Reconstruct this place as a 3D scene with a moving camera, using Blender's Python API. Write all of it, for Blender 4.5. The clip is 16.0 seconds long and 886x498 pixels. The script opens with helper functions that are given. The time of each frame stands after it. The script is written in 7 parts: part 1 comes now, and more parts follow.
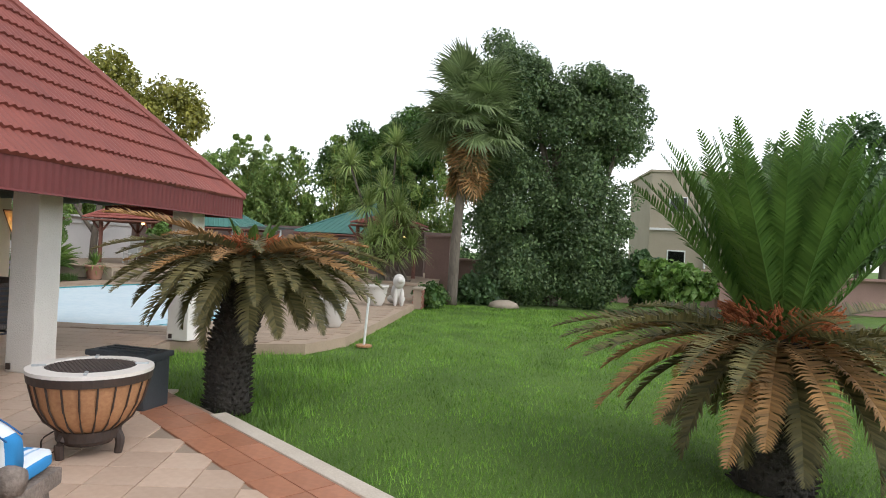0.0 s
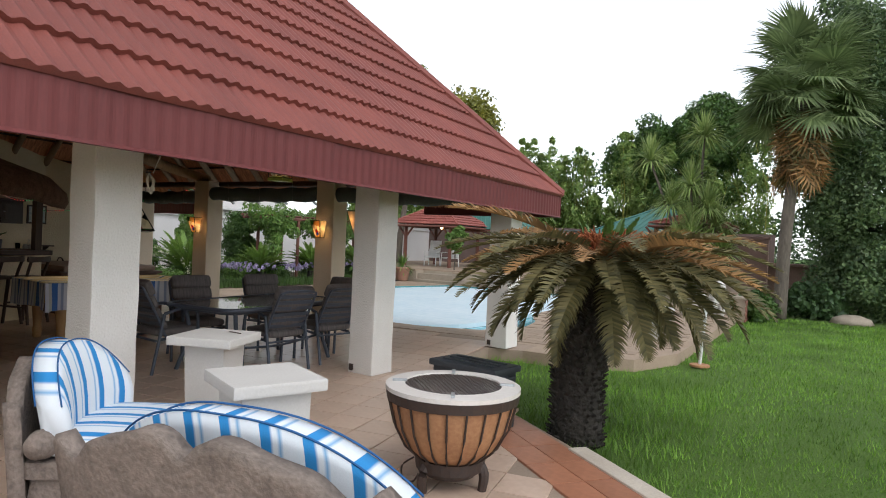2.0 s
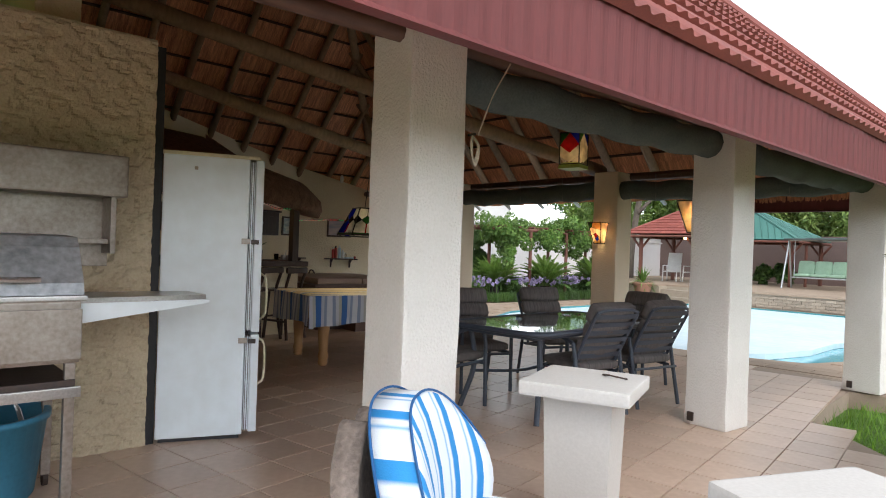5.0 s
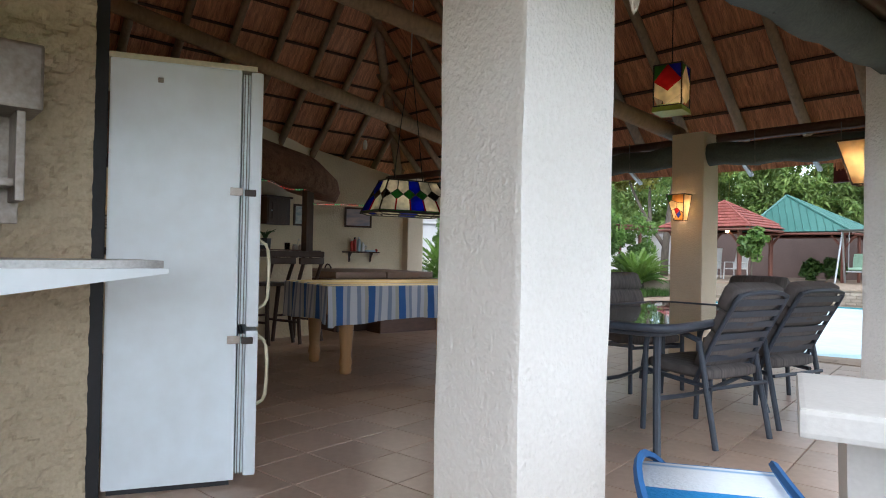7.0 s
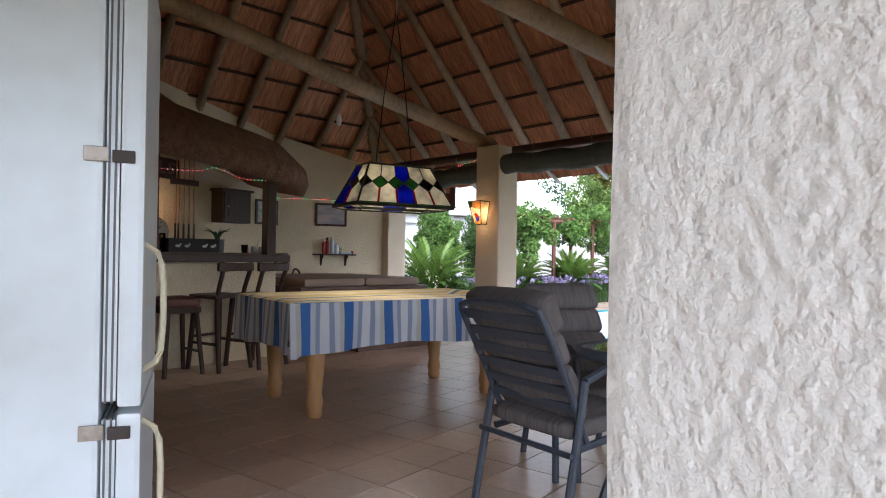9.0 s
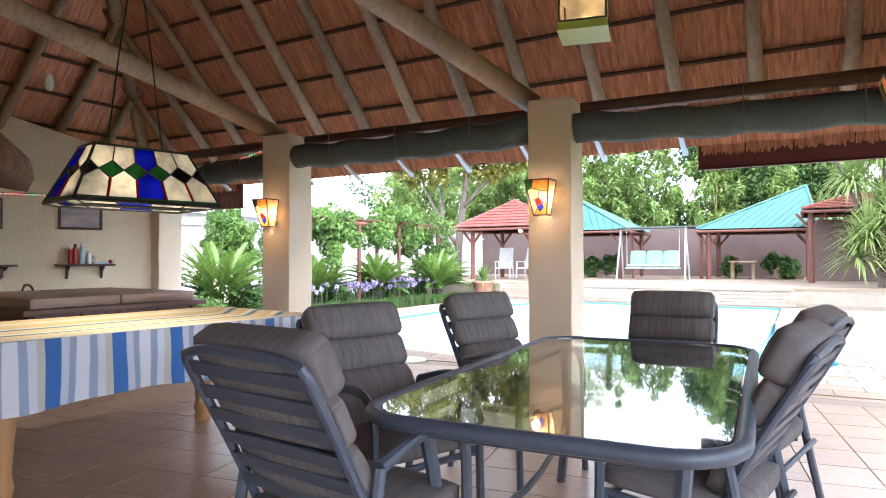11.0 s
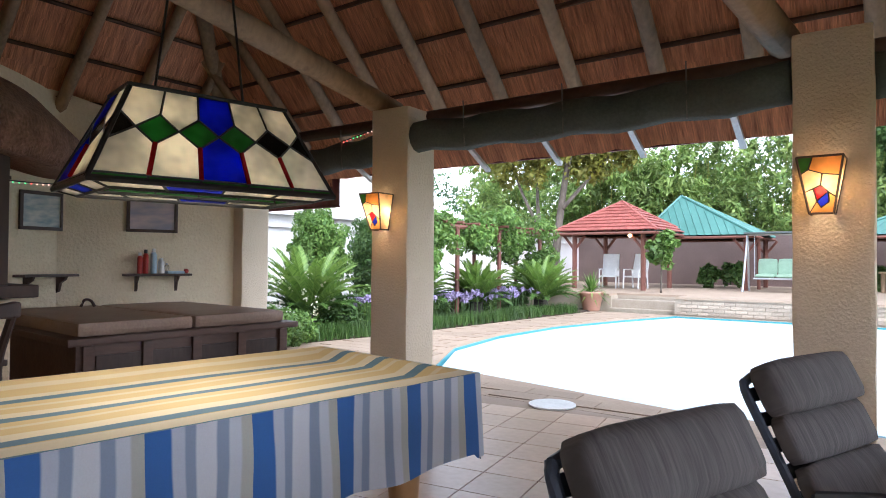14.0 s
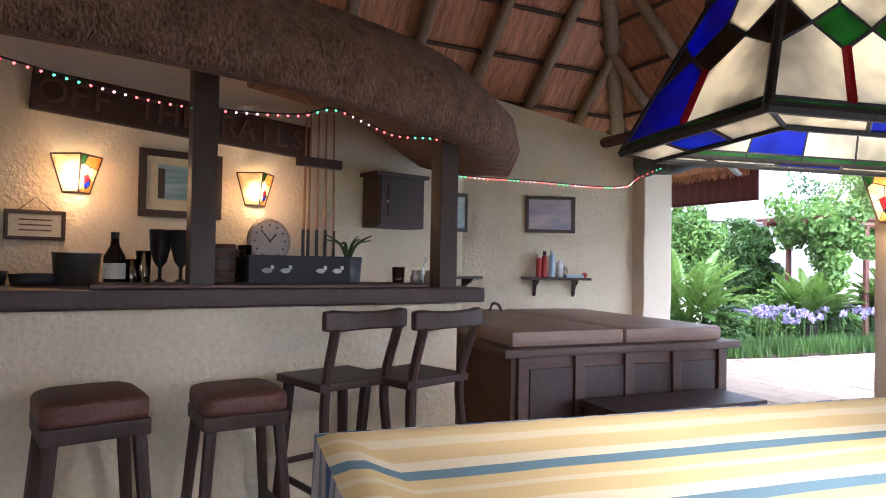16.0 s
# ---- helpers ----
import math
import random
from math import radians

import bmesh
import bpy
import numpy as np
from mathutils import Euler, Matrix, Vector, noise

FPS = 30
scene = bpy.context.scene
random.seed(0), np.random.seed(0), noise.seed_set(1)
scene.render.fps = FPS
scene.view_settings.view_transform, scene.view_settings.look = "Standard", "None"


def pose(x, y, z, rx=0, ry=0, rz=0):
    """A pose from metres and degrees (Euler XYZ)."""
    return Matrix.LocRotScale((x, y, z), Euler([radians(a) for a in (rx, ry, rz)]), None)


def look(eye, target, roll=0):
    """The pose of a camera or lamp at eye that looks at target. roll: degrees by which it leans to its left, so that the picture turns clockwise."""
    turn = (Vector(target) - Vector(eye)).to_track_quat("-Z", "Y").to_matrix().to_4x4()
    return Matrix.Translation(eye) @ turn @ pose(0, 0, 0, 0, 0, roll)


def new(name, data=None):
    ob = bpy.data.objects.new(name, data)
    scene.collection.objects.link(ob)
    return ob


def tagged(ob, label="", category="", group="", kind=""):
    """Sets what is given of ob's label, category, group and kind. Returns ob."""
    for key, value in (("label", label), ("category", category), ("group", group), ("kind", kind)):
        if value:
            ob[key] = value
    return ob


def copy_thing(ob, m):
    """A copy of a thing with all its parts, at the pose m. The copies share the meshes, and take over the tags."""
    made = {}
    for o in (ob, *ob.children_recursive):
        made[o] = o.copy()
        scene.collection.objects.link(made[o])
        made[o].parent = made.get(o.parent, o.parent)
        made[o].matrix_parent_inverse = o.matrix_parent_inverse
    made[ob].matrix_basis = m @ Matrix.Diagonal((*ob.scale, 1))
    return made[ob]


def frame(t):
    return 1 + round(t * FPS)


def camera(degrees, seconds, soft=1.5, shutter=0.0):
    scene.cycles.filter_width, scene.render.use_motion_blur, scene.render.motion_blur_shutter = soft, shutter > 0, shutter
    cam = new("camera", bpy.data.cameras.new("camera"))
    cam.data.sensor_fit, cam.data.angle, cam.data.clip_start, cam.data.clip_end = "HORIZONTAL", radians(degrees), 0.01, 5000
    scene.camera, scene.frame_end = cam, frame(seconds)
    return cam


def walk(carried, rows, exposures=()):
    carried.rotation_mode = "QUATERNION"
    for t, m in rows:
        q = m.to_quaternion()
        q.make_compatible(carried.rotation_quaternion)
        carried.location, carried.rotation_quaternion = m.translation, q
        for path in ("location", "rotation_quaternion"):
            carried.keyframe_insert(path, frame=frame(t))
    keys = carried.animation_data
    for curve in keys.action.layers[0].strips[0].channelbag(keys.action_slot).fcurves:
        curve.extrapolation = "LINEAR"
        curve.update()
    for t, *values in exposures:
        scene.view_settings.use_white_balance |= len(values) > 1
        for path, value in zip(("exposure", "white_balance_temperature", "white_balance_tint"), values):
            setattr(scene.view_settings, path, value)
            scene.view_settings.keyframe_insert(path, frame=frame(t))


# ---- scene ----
cam = camera(69.5, 16.0, soft=1.0)
PATH = [
    (0, (0.393, 0.414, 1.595), (0.182, 2.403, 1.594), 2.8),
    (0.5, (0.155, 0.695, 1.57), (-0.315, 2.639, 1.559), 2.8),
    (1, (-0.11, 0.905, 1.556), (-0.766, 2.794, 1.54), 2.8),
    (1.5, (-0.406, 1.121, 1.522), (-1.244, 2.937, 1.5), 2.7),
    (2, (-0.709, 1.307, 1.505), (-1.709, 3.039, 1.478), 2.6),
    (2.5, (-1.031, 1.455, 1.495), (-2.146, 3.115, 1.467), 2.6),
    (3, (-1.364, 1.593, 1.485), (-2.605, 3.162, 1.454), 2.5),
    (3.5, (-1.67, 1.701, 1.476), (-3.051, 3.148, 1.447), 2.3),
    (4, (-2.013, 1.78, 1.462), (-3.455, 3.165, 1.434), 2.2),
    (4.5, (-2.292, 1.873, 1.407), (-3.762, 3.23, 1.388), 2.1),
    (4.7, (-2.432, 1.929, 1.376), (-3.906, 3.279, 1.369), 2.1),
    (7, (-3.928, 2.737, 1.067), (-5.436, 4.051, 1.083), 1.2),
    (7.5, (-4.293, 2.965, 1.071), (-5.809, 4.269, 1.087), 0.9),
    (10.3, (-5.403, 3.961, 1.132), (-6.597, 5.566, 1.158), 0.1),
    (10.5, (-5.451, 4.055, 1.136), (-6.578, 5.707, 1.164), -0.1),
    (11, (-5.513, 4.263, 1.142), (-6.502, 6.001, 1.169), -0.2),
    (11.5, (-5.63, 4.519, 1.153), (-6.489, 6.325, 1.182), -0.4),
    (12, (-5.744, 4.785, 1.156), (-6.56, 6.611, 1.181), -0.3),
    (12.5, (-5.951, 5.015, 1.186), (-6.782, 6.833, 1.211), -0.2),
    (13, (-6.252, 5.185, 1.22), (-7.144, 6.975, 1.249), 0.2),
    (13.5, (-6.569, 5.269, 1.227), (-7.585, 6.992, 1.26), 0.3),
    (14, (-6.899, 5.323, 1.224), (-8.087, 6.932, 1.261), 0.4),
    (14.5, (-7.184, 5.355, 1.208), (-8.56, 6.805, 1.25), 0.6),
    (15, (-7.497, 5.334, 1.205), (-9.009, 6.643, 1.248), 0.8),
    (15.5, (-7.841, 5.342, 1.202), (-9.502, 6.455, 1.244), 0.8),
    (15.8, (-7.921, 5.288, 1.208), (-9.674, 6.25, 1.244), 1.5),
    (16, (-8.105, 5.268, 1.197), (-9.905, 6.139, 1.239), 1.0),
]
EXPOSURES = [(0, 0.0, 6300, 10), (2.5, -0.12, 6200, 10), (4.7, 0.4, 6200, 10), (7, 0.7, 5700, 8), (7.6, 0.68, 5700, 8), (8, 0.5, 5700, 9), (10.3, 2.15, 5600, 14), (11.5, 1.98, 5600, 14), (12.5, 1.65, 5600, 14), (13, 1.5, 5600, 13), (14.5, 1.4, 5600, 14), (15.5, 1.8, 5400, 16), (16, 2.2, 5200, 17)]
walk(cam, [(t, look(eye, target, roll)) for t, eye, target, roll in PATH], EXPOSURES)

# ---- world and sun: a bright, hazy overcast sky ----
world = bpy.data.worlds.new("world")
scene.world = world
world.use_nodes = True
wn, wl = world.node_tree.nodes, world.node_tree.links
sky = wn.new("ShaderNodeTexSky")
sky.sky_type, sky.sun_disc = "NISHITA", False
sky.sun_elevation, sky.sun_rotation = radians(50), radians(120)
sky.air_density, sky.dust_density, sky.ozone_density = 1.0, 0.6, 1.0
soft = wn.new("ShaderNodeHueSaturation")
soft.inputs["Saturation"].default_value = 0.12
wl.new(sky.outputs[0], soft.inputs["Color"])
wl.new(soft.outputs[0], wn["Background"].inputs["Color"])
wn["Background"].inputs["Strength"].default_value = 0.30
sun = new("sun", bpy.data.lights.new("sun", "SUN"))
sun.data.energy, sun.data.angle, sun.data.color = 0.9, radians(25), (1.0, 0.96, 0.9)
sun.rotation_euler = (radians(40), 0, radians(60))


# ---- materials ----
def mat(name, c1, c2=None, rough=0.7, metal=0.0, scale=4.0, fine=45.0, bump=0.25, dist=0.01, stretch=(1, 1, 1), vary=0.0, trans=0.0, alpha=1.0, island=0.0):
    m = bpy.data.materials.new(name)
    m.use_nodes = True
    n, l = m.node_tree.nodes, m.node_tree.links
    b = n["Principled BSDF"]
    c2 = c2 or tuple(v * 0.75 for v in c1)
    tc, mp = n.new("ShaderNodeTexCoord"), n.new("ShaderNodeMapping")
    mp.inputs["Scale"].default_value = stretch
    l.new(tc.outputs["Object"], mp.inputs["Vector"])
    na, nb = n.new("ShaderNodeTexNoise"), n.new("ShaderNodeTexNoise")
    na.inputs["Scale"].default_value, nb.inputs["Scale"].default_value = scale, fine
    na.inputs["Detail"].default_value, nb.inputs["Detail"].default_value = 4, 3
    for t in (na, nb):
        l.new(mp.outputs[0], t.inputs["Vector"])
    mx = n.new("ShaderNodeMath")
    mx.operation = "MULTIPLY_ADD"
    mx.inputs[1].default_value = 0.5
    l.new(na.outputs["Fac"], mx.inputs[0])
    hb = n.new("ShaderNodeMath")
    hb.operation = "MULTIPLY"
    hb.inputs[1].default_value = 0.5
    l.new(nb.outputs["Fac"], hb.inputs[0])
    l.new(hb.outputs[0], mx.inputs[2])
    ramp = n.new("ShaderNodeValToRGB")
    ramp.color_ramp.elements[0].position, ramp.color_ramp.elements[1].position = 0.33, 0.67
    ramp.color_ramp.elements[0].color, ramp.color_ramp.elements[1].color = (*c2, 1), (*c1, 1)
    l.new(mx.outputs[0], ramp.inputs["Fac"])
    out = ramp.outputs["Color"]
    if vary or island:
        hs, rng = n.new("ShaderNodeHueSaturation"), n.new("ShaderNodeMapRange")
        rng.inputs["To Min"].default_value, rng.inputs["To Max"].default_value = 1 - (vary or island), 1 + (vary or island)
        if vary:
            l.new(n.new("ShaderNodeObjectInfo").outputs["Random"], rng.inputs["Value"])
        else:
            l.new(n.new("ShaderNodeNewGeometry").outputs["Random Per Island"], rng.inputs["Value"])
        l.new(rng.outputs[0], hs.inputs["Value"])
        l.new(out, hs.inputs["Color"])
        out = hs.outputs[0]
    l.new(out, b.inputs["Base Color"])
    b.inputs["Roughness"].default_value, b.inputs["Metallic"].default_value = rough, metal
    b.inputs["Transmission Weight"].default_value, b.inputs["Alpha"].default_value = trans, alpha
    if bump:
        bp = n.new("ShaderNodeBump")
        bp.inputs["Strength"].default_value, bp.inputs["Distance"].default_value = bump, dist
        l.new(nb.outputs["Fac"], bp.inputs["Height"])
        l.new(bp.outputs[0], b.inputs["Normal"])
    return m


def leaf_mat(name, c1, c2, rough=0.5):
    """Foliage: each leaf its own shade, with some light coming through."""
    m = bpy.data.materials.new(name)
    m.use_nodes = True
    n, l = m.node_tree.nodes, m.node_tree.links
    b = n["Principled BSDF"]
    g, ramp = n.new("ShaderNodeNewGeometry"), n.new("ShaderNodeValToRGB")
    ramp.color_ramp.elements[0].color, ramp.color_ramp.elements[1].color = (*c2, 1), (*c1, 1)
    l.new(g.outputs["Random Per Island"], ramp.inputs["Fac"])
    tc, na, mm = n.new("ShaderNodeTexCoord"), n.new("ShaderNodeTexNoise"), n.new("ShaderNodeHueSaturation")
    na.inputs["Scale"].default_value = 1.3
    l.new(tc.outputs["Object"], na.inputs["Vector"])
    rng = n.new("ShaderNodeMapRange")
    rng.inputs["From Min"].default_value, rng.inputs["From Max"].default_value = 0.3, 0.7
    rng.inputs["To Min"].default_value, rng.inputs["To Max"].default_value = 0.6, 1.35
    l.new(na.outputs["Fac"], rng.inputs["Value"])
    l.new(rng.outputs[0], mm.inputs["Value"])
    l.new(ramp.outputs[0], mm.inputs["Color"])
    l.new(mm.outputs[0], b.inputs["Base Color"])
    b.inputs["Roughness"].default_value = rough
    tr, mix = n.new("ShaderNodeBsdfTranslucent"), n.new("ShaderNodeMixShader")
    l.new(mm.outputs[0], tr.inputs["Color"])
    mix.inputs[0].default_value = 0.3
    l.new(b.outputs[0], mix.inputs[1])
    l.new(tr.outputs[0], mix.inputs[2])
    l.new(mix.outputs[0], n["Material Output"].inputs["Surface"])
    return m


def stripes(name, axis, bands, period, rough=0.85, blur=0.02):
    """Woven cloth with stripes across one axis: bands are (position 0..1, colour)."""
    m = mat(name, (1, 1, 1), rough=rough, fine=220, bump=0.3, dist=0.003)
    n, l = m.node_tree.nodes, m.node_tree.links
    tc, sp, dv, fr = n.new("ShaderNodeTexCoord"), n.new("ShaderNodeSeparateXYZ"), n.new("ShaderNodeMath"), n.new("ShaderNodeMath")
    wob = n.new("ShaderNodeTexNoise")
    wob.inputs["Scale"].default_value = 2.5
    l.new(tc.outputs["Object"], sp.inputs[0])
    l.new(tc.outputs["Object"], wob.inputs["Vector"])
    wa = n.new("ShaderNodeMath")
    wa.operation = "MULTIPLY_ADD"
    wa.inputs[1].default_value = 0.03
    l.new(wob.outputs["Fac"], wa.inputs[0])
    l.new(sp.outputs[axis], wa.inputs[2])
    dv.operation, fr.operation = "DIVIDE", "FRACT"
    dv.inputs[1].default_value = period
    l.new(wa.outputs[0], dv.inputs[0])
    l.new(dv.outputs[0], fr.inputs[0])
    ramp = n.new("ShaderNodeValToRGB")
    ramp.color_ramp.interpolation = "LINEAR"
    els = ramp.color_ramp.elements
    last = None
    pts = []
    for p, c in bands:
        if last is not None:
            pts.append((max(p - blur, 0), last))
        pts.append((p, c))
        last = c
    els[0].position, els[0].color = pts[0][0], (*pts[0][1], 1)
    els[1].position, els[1].color = 1.0, (*pts[-1][1], 1)
    for p, c in pts[1:]:
        e = els.new(p)
        e.color = (*c, 1)
    l.new(fr.outputs[0], ramp.inputs["Fac"])
    old = [n for n in m.node_tree.nodes if n.type == "VALTORGB" and n != ramp][0]
    mul = n.new("ShaderNodeMixRGB")
    mul.blend_type, mul.inputs[0].default_value = "MULTIPLY", 0.35
    l.new(ramp.outputs[0], mul.inputs[1])
    l.new(old.outputs[0], mul.inputs[2])
    l.new(mul.outputs[0], n["Principled BSDF"].inputs["Base Color"])
    return m


def glow(name, colour, strength):
    m = bpy.data.materials.new(name)
    m.use_nodes = True
    b = m.node_tree.nodes["Principled BSDF"]
    b.inputs["Base Color"].default_value = (*colour, 1)
    b.inputs["Emission Color"].default_value = (*colour, 1)
    b.inputs["Emission Strength"].default_value = strength
    return m


def stained(name, colour, through_it=0.6):
    """Coloured lamp glass: light comes through it, and its face is glossy."""
    m = bpy.data.materials.new(name)
    m.use_nodes = True
    n, l = m.node_tree.nodes, m.node_tree.links
    b = n["Principled BSDF"]
    tc, na, ramp = n.new("ShaderNodeTexCoord"), n.new("ShaderNodeTexNoise"), n.new("ShaderNodeValToRGB")
    na.inputs["Scale"].default_value = 9
    l.new(tc.outputs["Object"], na.inputs["Vector"])
    ramp.color_ramp.elements[0].color = (*[v * 0.55 for v in colour], 1)
    ramp.color_ramp.elements[1].color = (*colour, 1)
    ramp.color_ramp.elements[0].position, ramp.color_ramp.elements[1].position = 0.35, 0.6
    l.new(na.outputs["Fac"], ramp.inputs[0])
    l.new(ramp.outputs[0], b.inputs["Base Color"])
    b.inputs["Roughness"].default_value = 0.12
    tr, mix = n.new("ShaderNodeBsdfTranslucent"), n.new("ShaderNodeMixShader")
    l.new(ramp.outputs[0], tr.inputs["Color"])
    mix.inputs[0].default_value = through_it
    l.new(b.outputs[0], mix.inputs[1])
    l.new(tr.outputs[0], mix.inputs[2])
    l.new(mix.outputs[0], n["Material Output"].inputs["Surface"])
    return m


PLASTER = mat("plaster_cream", (0.79, 0.70, 0.51), (0.70, 0.60, 0.42), 0.85, scale=3, fine=38, bump=0.9, dist=0.012)
PILLAR = mat("plaster_pillar", (0.80, 0.77, 0.72), (0.72, 0.685, 0.63), 0.85, scale=4, fine=75, bump=0.8, dist=0.010, stretch=(1, 1, 0.85))
# same pillar plaster with the wall lamps' warm light put into its colour
PILLAR_LAMPLIT = mat("plaster_pillar_lamplit", (0.74, 0.63, 0.48), (0.66, 0.55, 0.40), 0.85, scale=4, fine=75, bump=0.8, dist=0.010, stretch=(1, 1, 0.85))
ROUGHCAST = mat("rough_plaster", (0.62, 0.53, 0.375), (0.48, 0.40, 0.275), 0.9, scale=3, fine=60, bump=0.5, dist=0.01)
BLACK = mat("black_paint", (0.02, 0.02, 0.022), rough=0.6)
TILE_RED = mat("roof_tile_red", (0.245, 0.064, 0.046), (0.16, 0.042, 0.034), 0.6, scale=2, fine=120, bump=0.25, dist=0.004, vary=0.08)
FASCIA = mat("fascia_maroon", (0.158, 0.031, 0.029), (0.112, 0.023, 0.022), 0.65, scale=2, fine=60, bump=0.1, stretch=(1, 1, 0.2))
THATCH = [mat("thatch", (0.92, 0.45, 0.25), (0.34, 0.135, 0.08), 0.95, scale=30, fine=110, bump=1.0, dist=0.03, stretch=st) for st in ((1, 0.07, 0.07), (0.07, 1, 0.07))]
THATCH_DARK = mat("old_thatch", (0.40, 0.235, 0.165), (0.16, 0.09, 0.06), 0.95, scale=14, fine=70, bump=1.0, dist=0.05, stretch=(1, 1, 0.6))
POLE = mat("gum_pole", (0.38, 0.265, 0.16), (0.20, 0.14, 0.085), 0.75, scale=3, fine=30, bump=0.4, stretch=(1, 1, 0.25), vary=0.25)
BATTEN = mat("batten", (0.10, 0.055, 0.035), rough=0.9)
FLOOR_TILE = mat("floor_tile", (0.60, 0.45, 0.35), (0.50, 0.355, 0.26), 0.32, scale=2.5, fine=20, bump=0.06, vary=0.08)
BAND_TILE = mat("terracotta_band", (0.45, 0.20, 0.115), (0.33, 0.14, 0.08), 0.45, scale=3, fine=20, bump=0.1, vary=0.12)
GROUT = mat("grout", (0.38, 0.29, 0.22), rough=0.9, fine=70)
PAVER = mat("paver", (0.37, 0.28, 0.20), (0.285, 0.21, 0.15), 0.8, scale=2.5, fine=40, bump=0.3, vary=0.10, dist=0.006)
PAVER_REST = mat("paver_rest", (0.37, 0.28, 0.20), (0.285, 0.21, 0.15), 0.8, scale=2.5, fine=40, bump=0.3, island=0.10, dist=0.006)
SANDSTONE = mat("sandstone", (0.38, 0.32, 0.25), (0.29, 0.24, 0.18), 0.85, fine=30, bump=0.5, vary=0.15)
KERB = mat("kerb_concrete", (0.62, 0.55, 0.46), (0.48, 0.41, 0.33), 0.9, fine=60, bump=0.4)
CONCRETE = mat("cast_concrete", (0.61, 0.58, 0.54), (0.54, 0.51, 0.47), 0.8, scale=3, fine=90, bump=0.2, dist=0.004)
STONE = mat("cast_stone_brown", (0.27, 0.215, 0.18), (0.12, 0.095, 0.08), 0.85, scale=7, fine=50, bump=0.7, dist=0.012)
GRASS_BASE = mat("lawn_soil", (0.12, 0.215, 0.027), (0.075, 0.145, 0.019), 0.95, scale=0.6, fine=60, bump=1.0, dist=0.04)
GRASS = leaf_mat("grass_blade", (0.235, 0.405, 0.048), (0.115, 0.25, 0.030), 0.6)
EARTH = mat("bed_soil", (0.09, 0.06, 0.04), (0.05, 0.035, 0.025), 0.95, bump=1.0, dist=0.03)
STEEL = mat("stainless", (0.62, 0.61, 0.60), (0.42, 0.41, 0.40), 0.32, metal=1.0, scale=4, fine=90, bump=0.08)
STEEL_CLOUDY = mat("cloudy_steel", (0.66, 0.69, 0.72), (0.30, 0.32, 0.34), 0.5, metal=0.55, scale=7, fine=30, bump=0.03)
STEEL_DULL = mat("stained_steel", (0.40, 0.36, 0.32), (0.24, 0.20, 0.17), 0.45, metal=0.9, scale=5, bump=0.1)
WHITE_ENAMEL = mat("white_enamel", (0.80, 0.87, 0.91), (0.72, 0.77, 0.79), 0.3, scale=1.6, fine=9, bump=0.03)
FRIDGE_TRIM = mat("fridge_trim", (0.72, 0.66, 0.47), rough=0.45)
GREY_SEAL = mat("grey_seal", (0.16, 0.16, 0.16), rough=0.5)
CHAIR_FRAME = mat("charcoal_frame", (0.065, 0.078, 0.105), (0.048, 0.058, 0.078), 0.42, bump=0.03)
CUSHION_DARK = mat("dark_cushion", (0.165, 0.145, 0.138), (0.075, 0.066, 0.064), 0.85, scale=4, fine=12, bump=0.3, dist=0.006, stretch=(16, 1, 1))
WOOD_DARK = mat("dark_wood", (0.062, 0.032, 0.022), (0.034, 0.017, 0.012), 0.5, scale=3, fine=35, bump=0.2, stretch=(1, 1, 0.2))
WOOD_BROWN = mat("brown_wood", (0.13, 0.065, 0.042), (0.075, 0.038, 0.026), 0.5, scale=3, fine=30, bump=0.25, stretch=(1, 0.3, 1))
WOOD_LEG = mat("turned_pine", (0.50, 0.28, 0.11), (0.38, 0.20, 0.075), 0.4, scale=3, fine=30, bump=0.1, stretch=(1, 1, 0.2))
LEATHER = mat("brown_leather", (0.16, 0.065, 0.045), (0.09, 0.038, 0.028), 0.55, scale=6, fine=60, bump=0.4)
LID = mat("spa_cover_vinyl", (0.34, 0.235, 0.17), (0.25, 0.165, 0.12), 0.5, scale=3, fine=60, bump=0.2)
CLAY_BOWL = mat("terracotta_bowl", (0.47, 0.25, 0.12), (0.34, 0.16, 0.075), 0.7, scale=5, fine=40, bump=0.25)
ENAMEL_RIM = mat("pale_rim", (0.72, 0.67, 0.62), (0.64, 0.59, 0.54), rough=0.4, bump=0.05)
IRON = mat("black_iron", (0.035, 0.028, 0.026), (0.06, 0.035, 0.025), 0.55, bump=0.2)
GREEN_ROLL = mat("rolled_canvas", (0.115, 0.14, 0.135), (0.07, 0.09, 0.087), 0.9, scale=5, fine=60, bump=0.4)
GALV = mat("galvanised", (0.55, 0.57, 0.58), rough=0.4, metal=0.7)
GREEN_ROOF = mat("green_sheet", (0.085, 0.225, 0.19), (0.06, 0.17, 0.145), 0.45, scale=2, bump=0.05)
RED_POST = mat("red_post", (0.20, 0.075, 0.05), (0.13, 0.05, 0.035), 0.6)
PINK_WALL = mat("pink_wall", (0.31, 0.195, 0.165), (0.24, 0.15, 0.125), 0.9, scale=1.5, fine=25, bump=0.3)
# darker copy of the pink wall: shade under the roofs painted into it
SHADED_WALL = mat("shaded_wall", (0.20, 0.14, 0.125), (0.14, 0.10, 0.088), 0.9, scale=1.5, fine=25, bump=0.3)
WHITE_WALL = mat("white_wall", (0.74, 0.72, 0.70), (0.64, 0.62, 0.60), 0.9, scale=1, fine=25, bump=0.2)
BEIGE_WALL = mat("beige_wall", (0.38, 0.33, 0.25), (0.31, 0.27, 0.20), 0.9, scale=1, fine=20, bump=0.2)
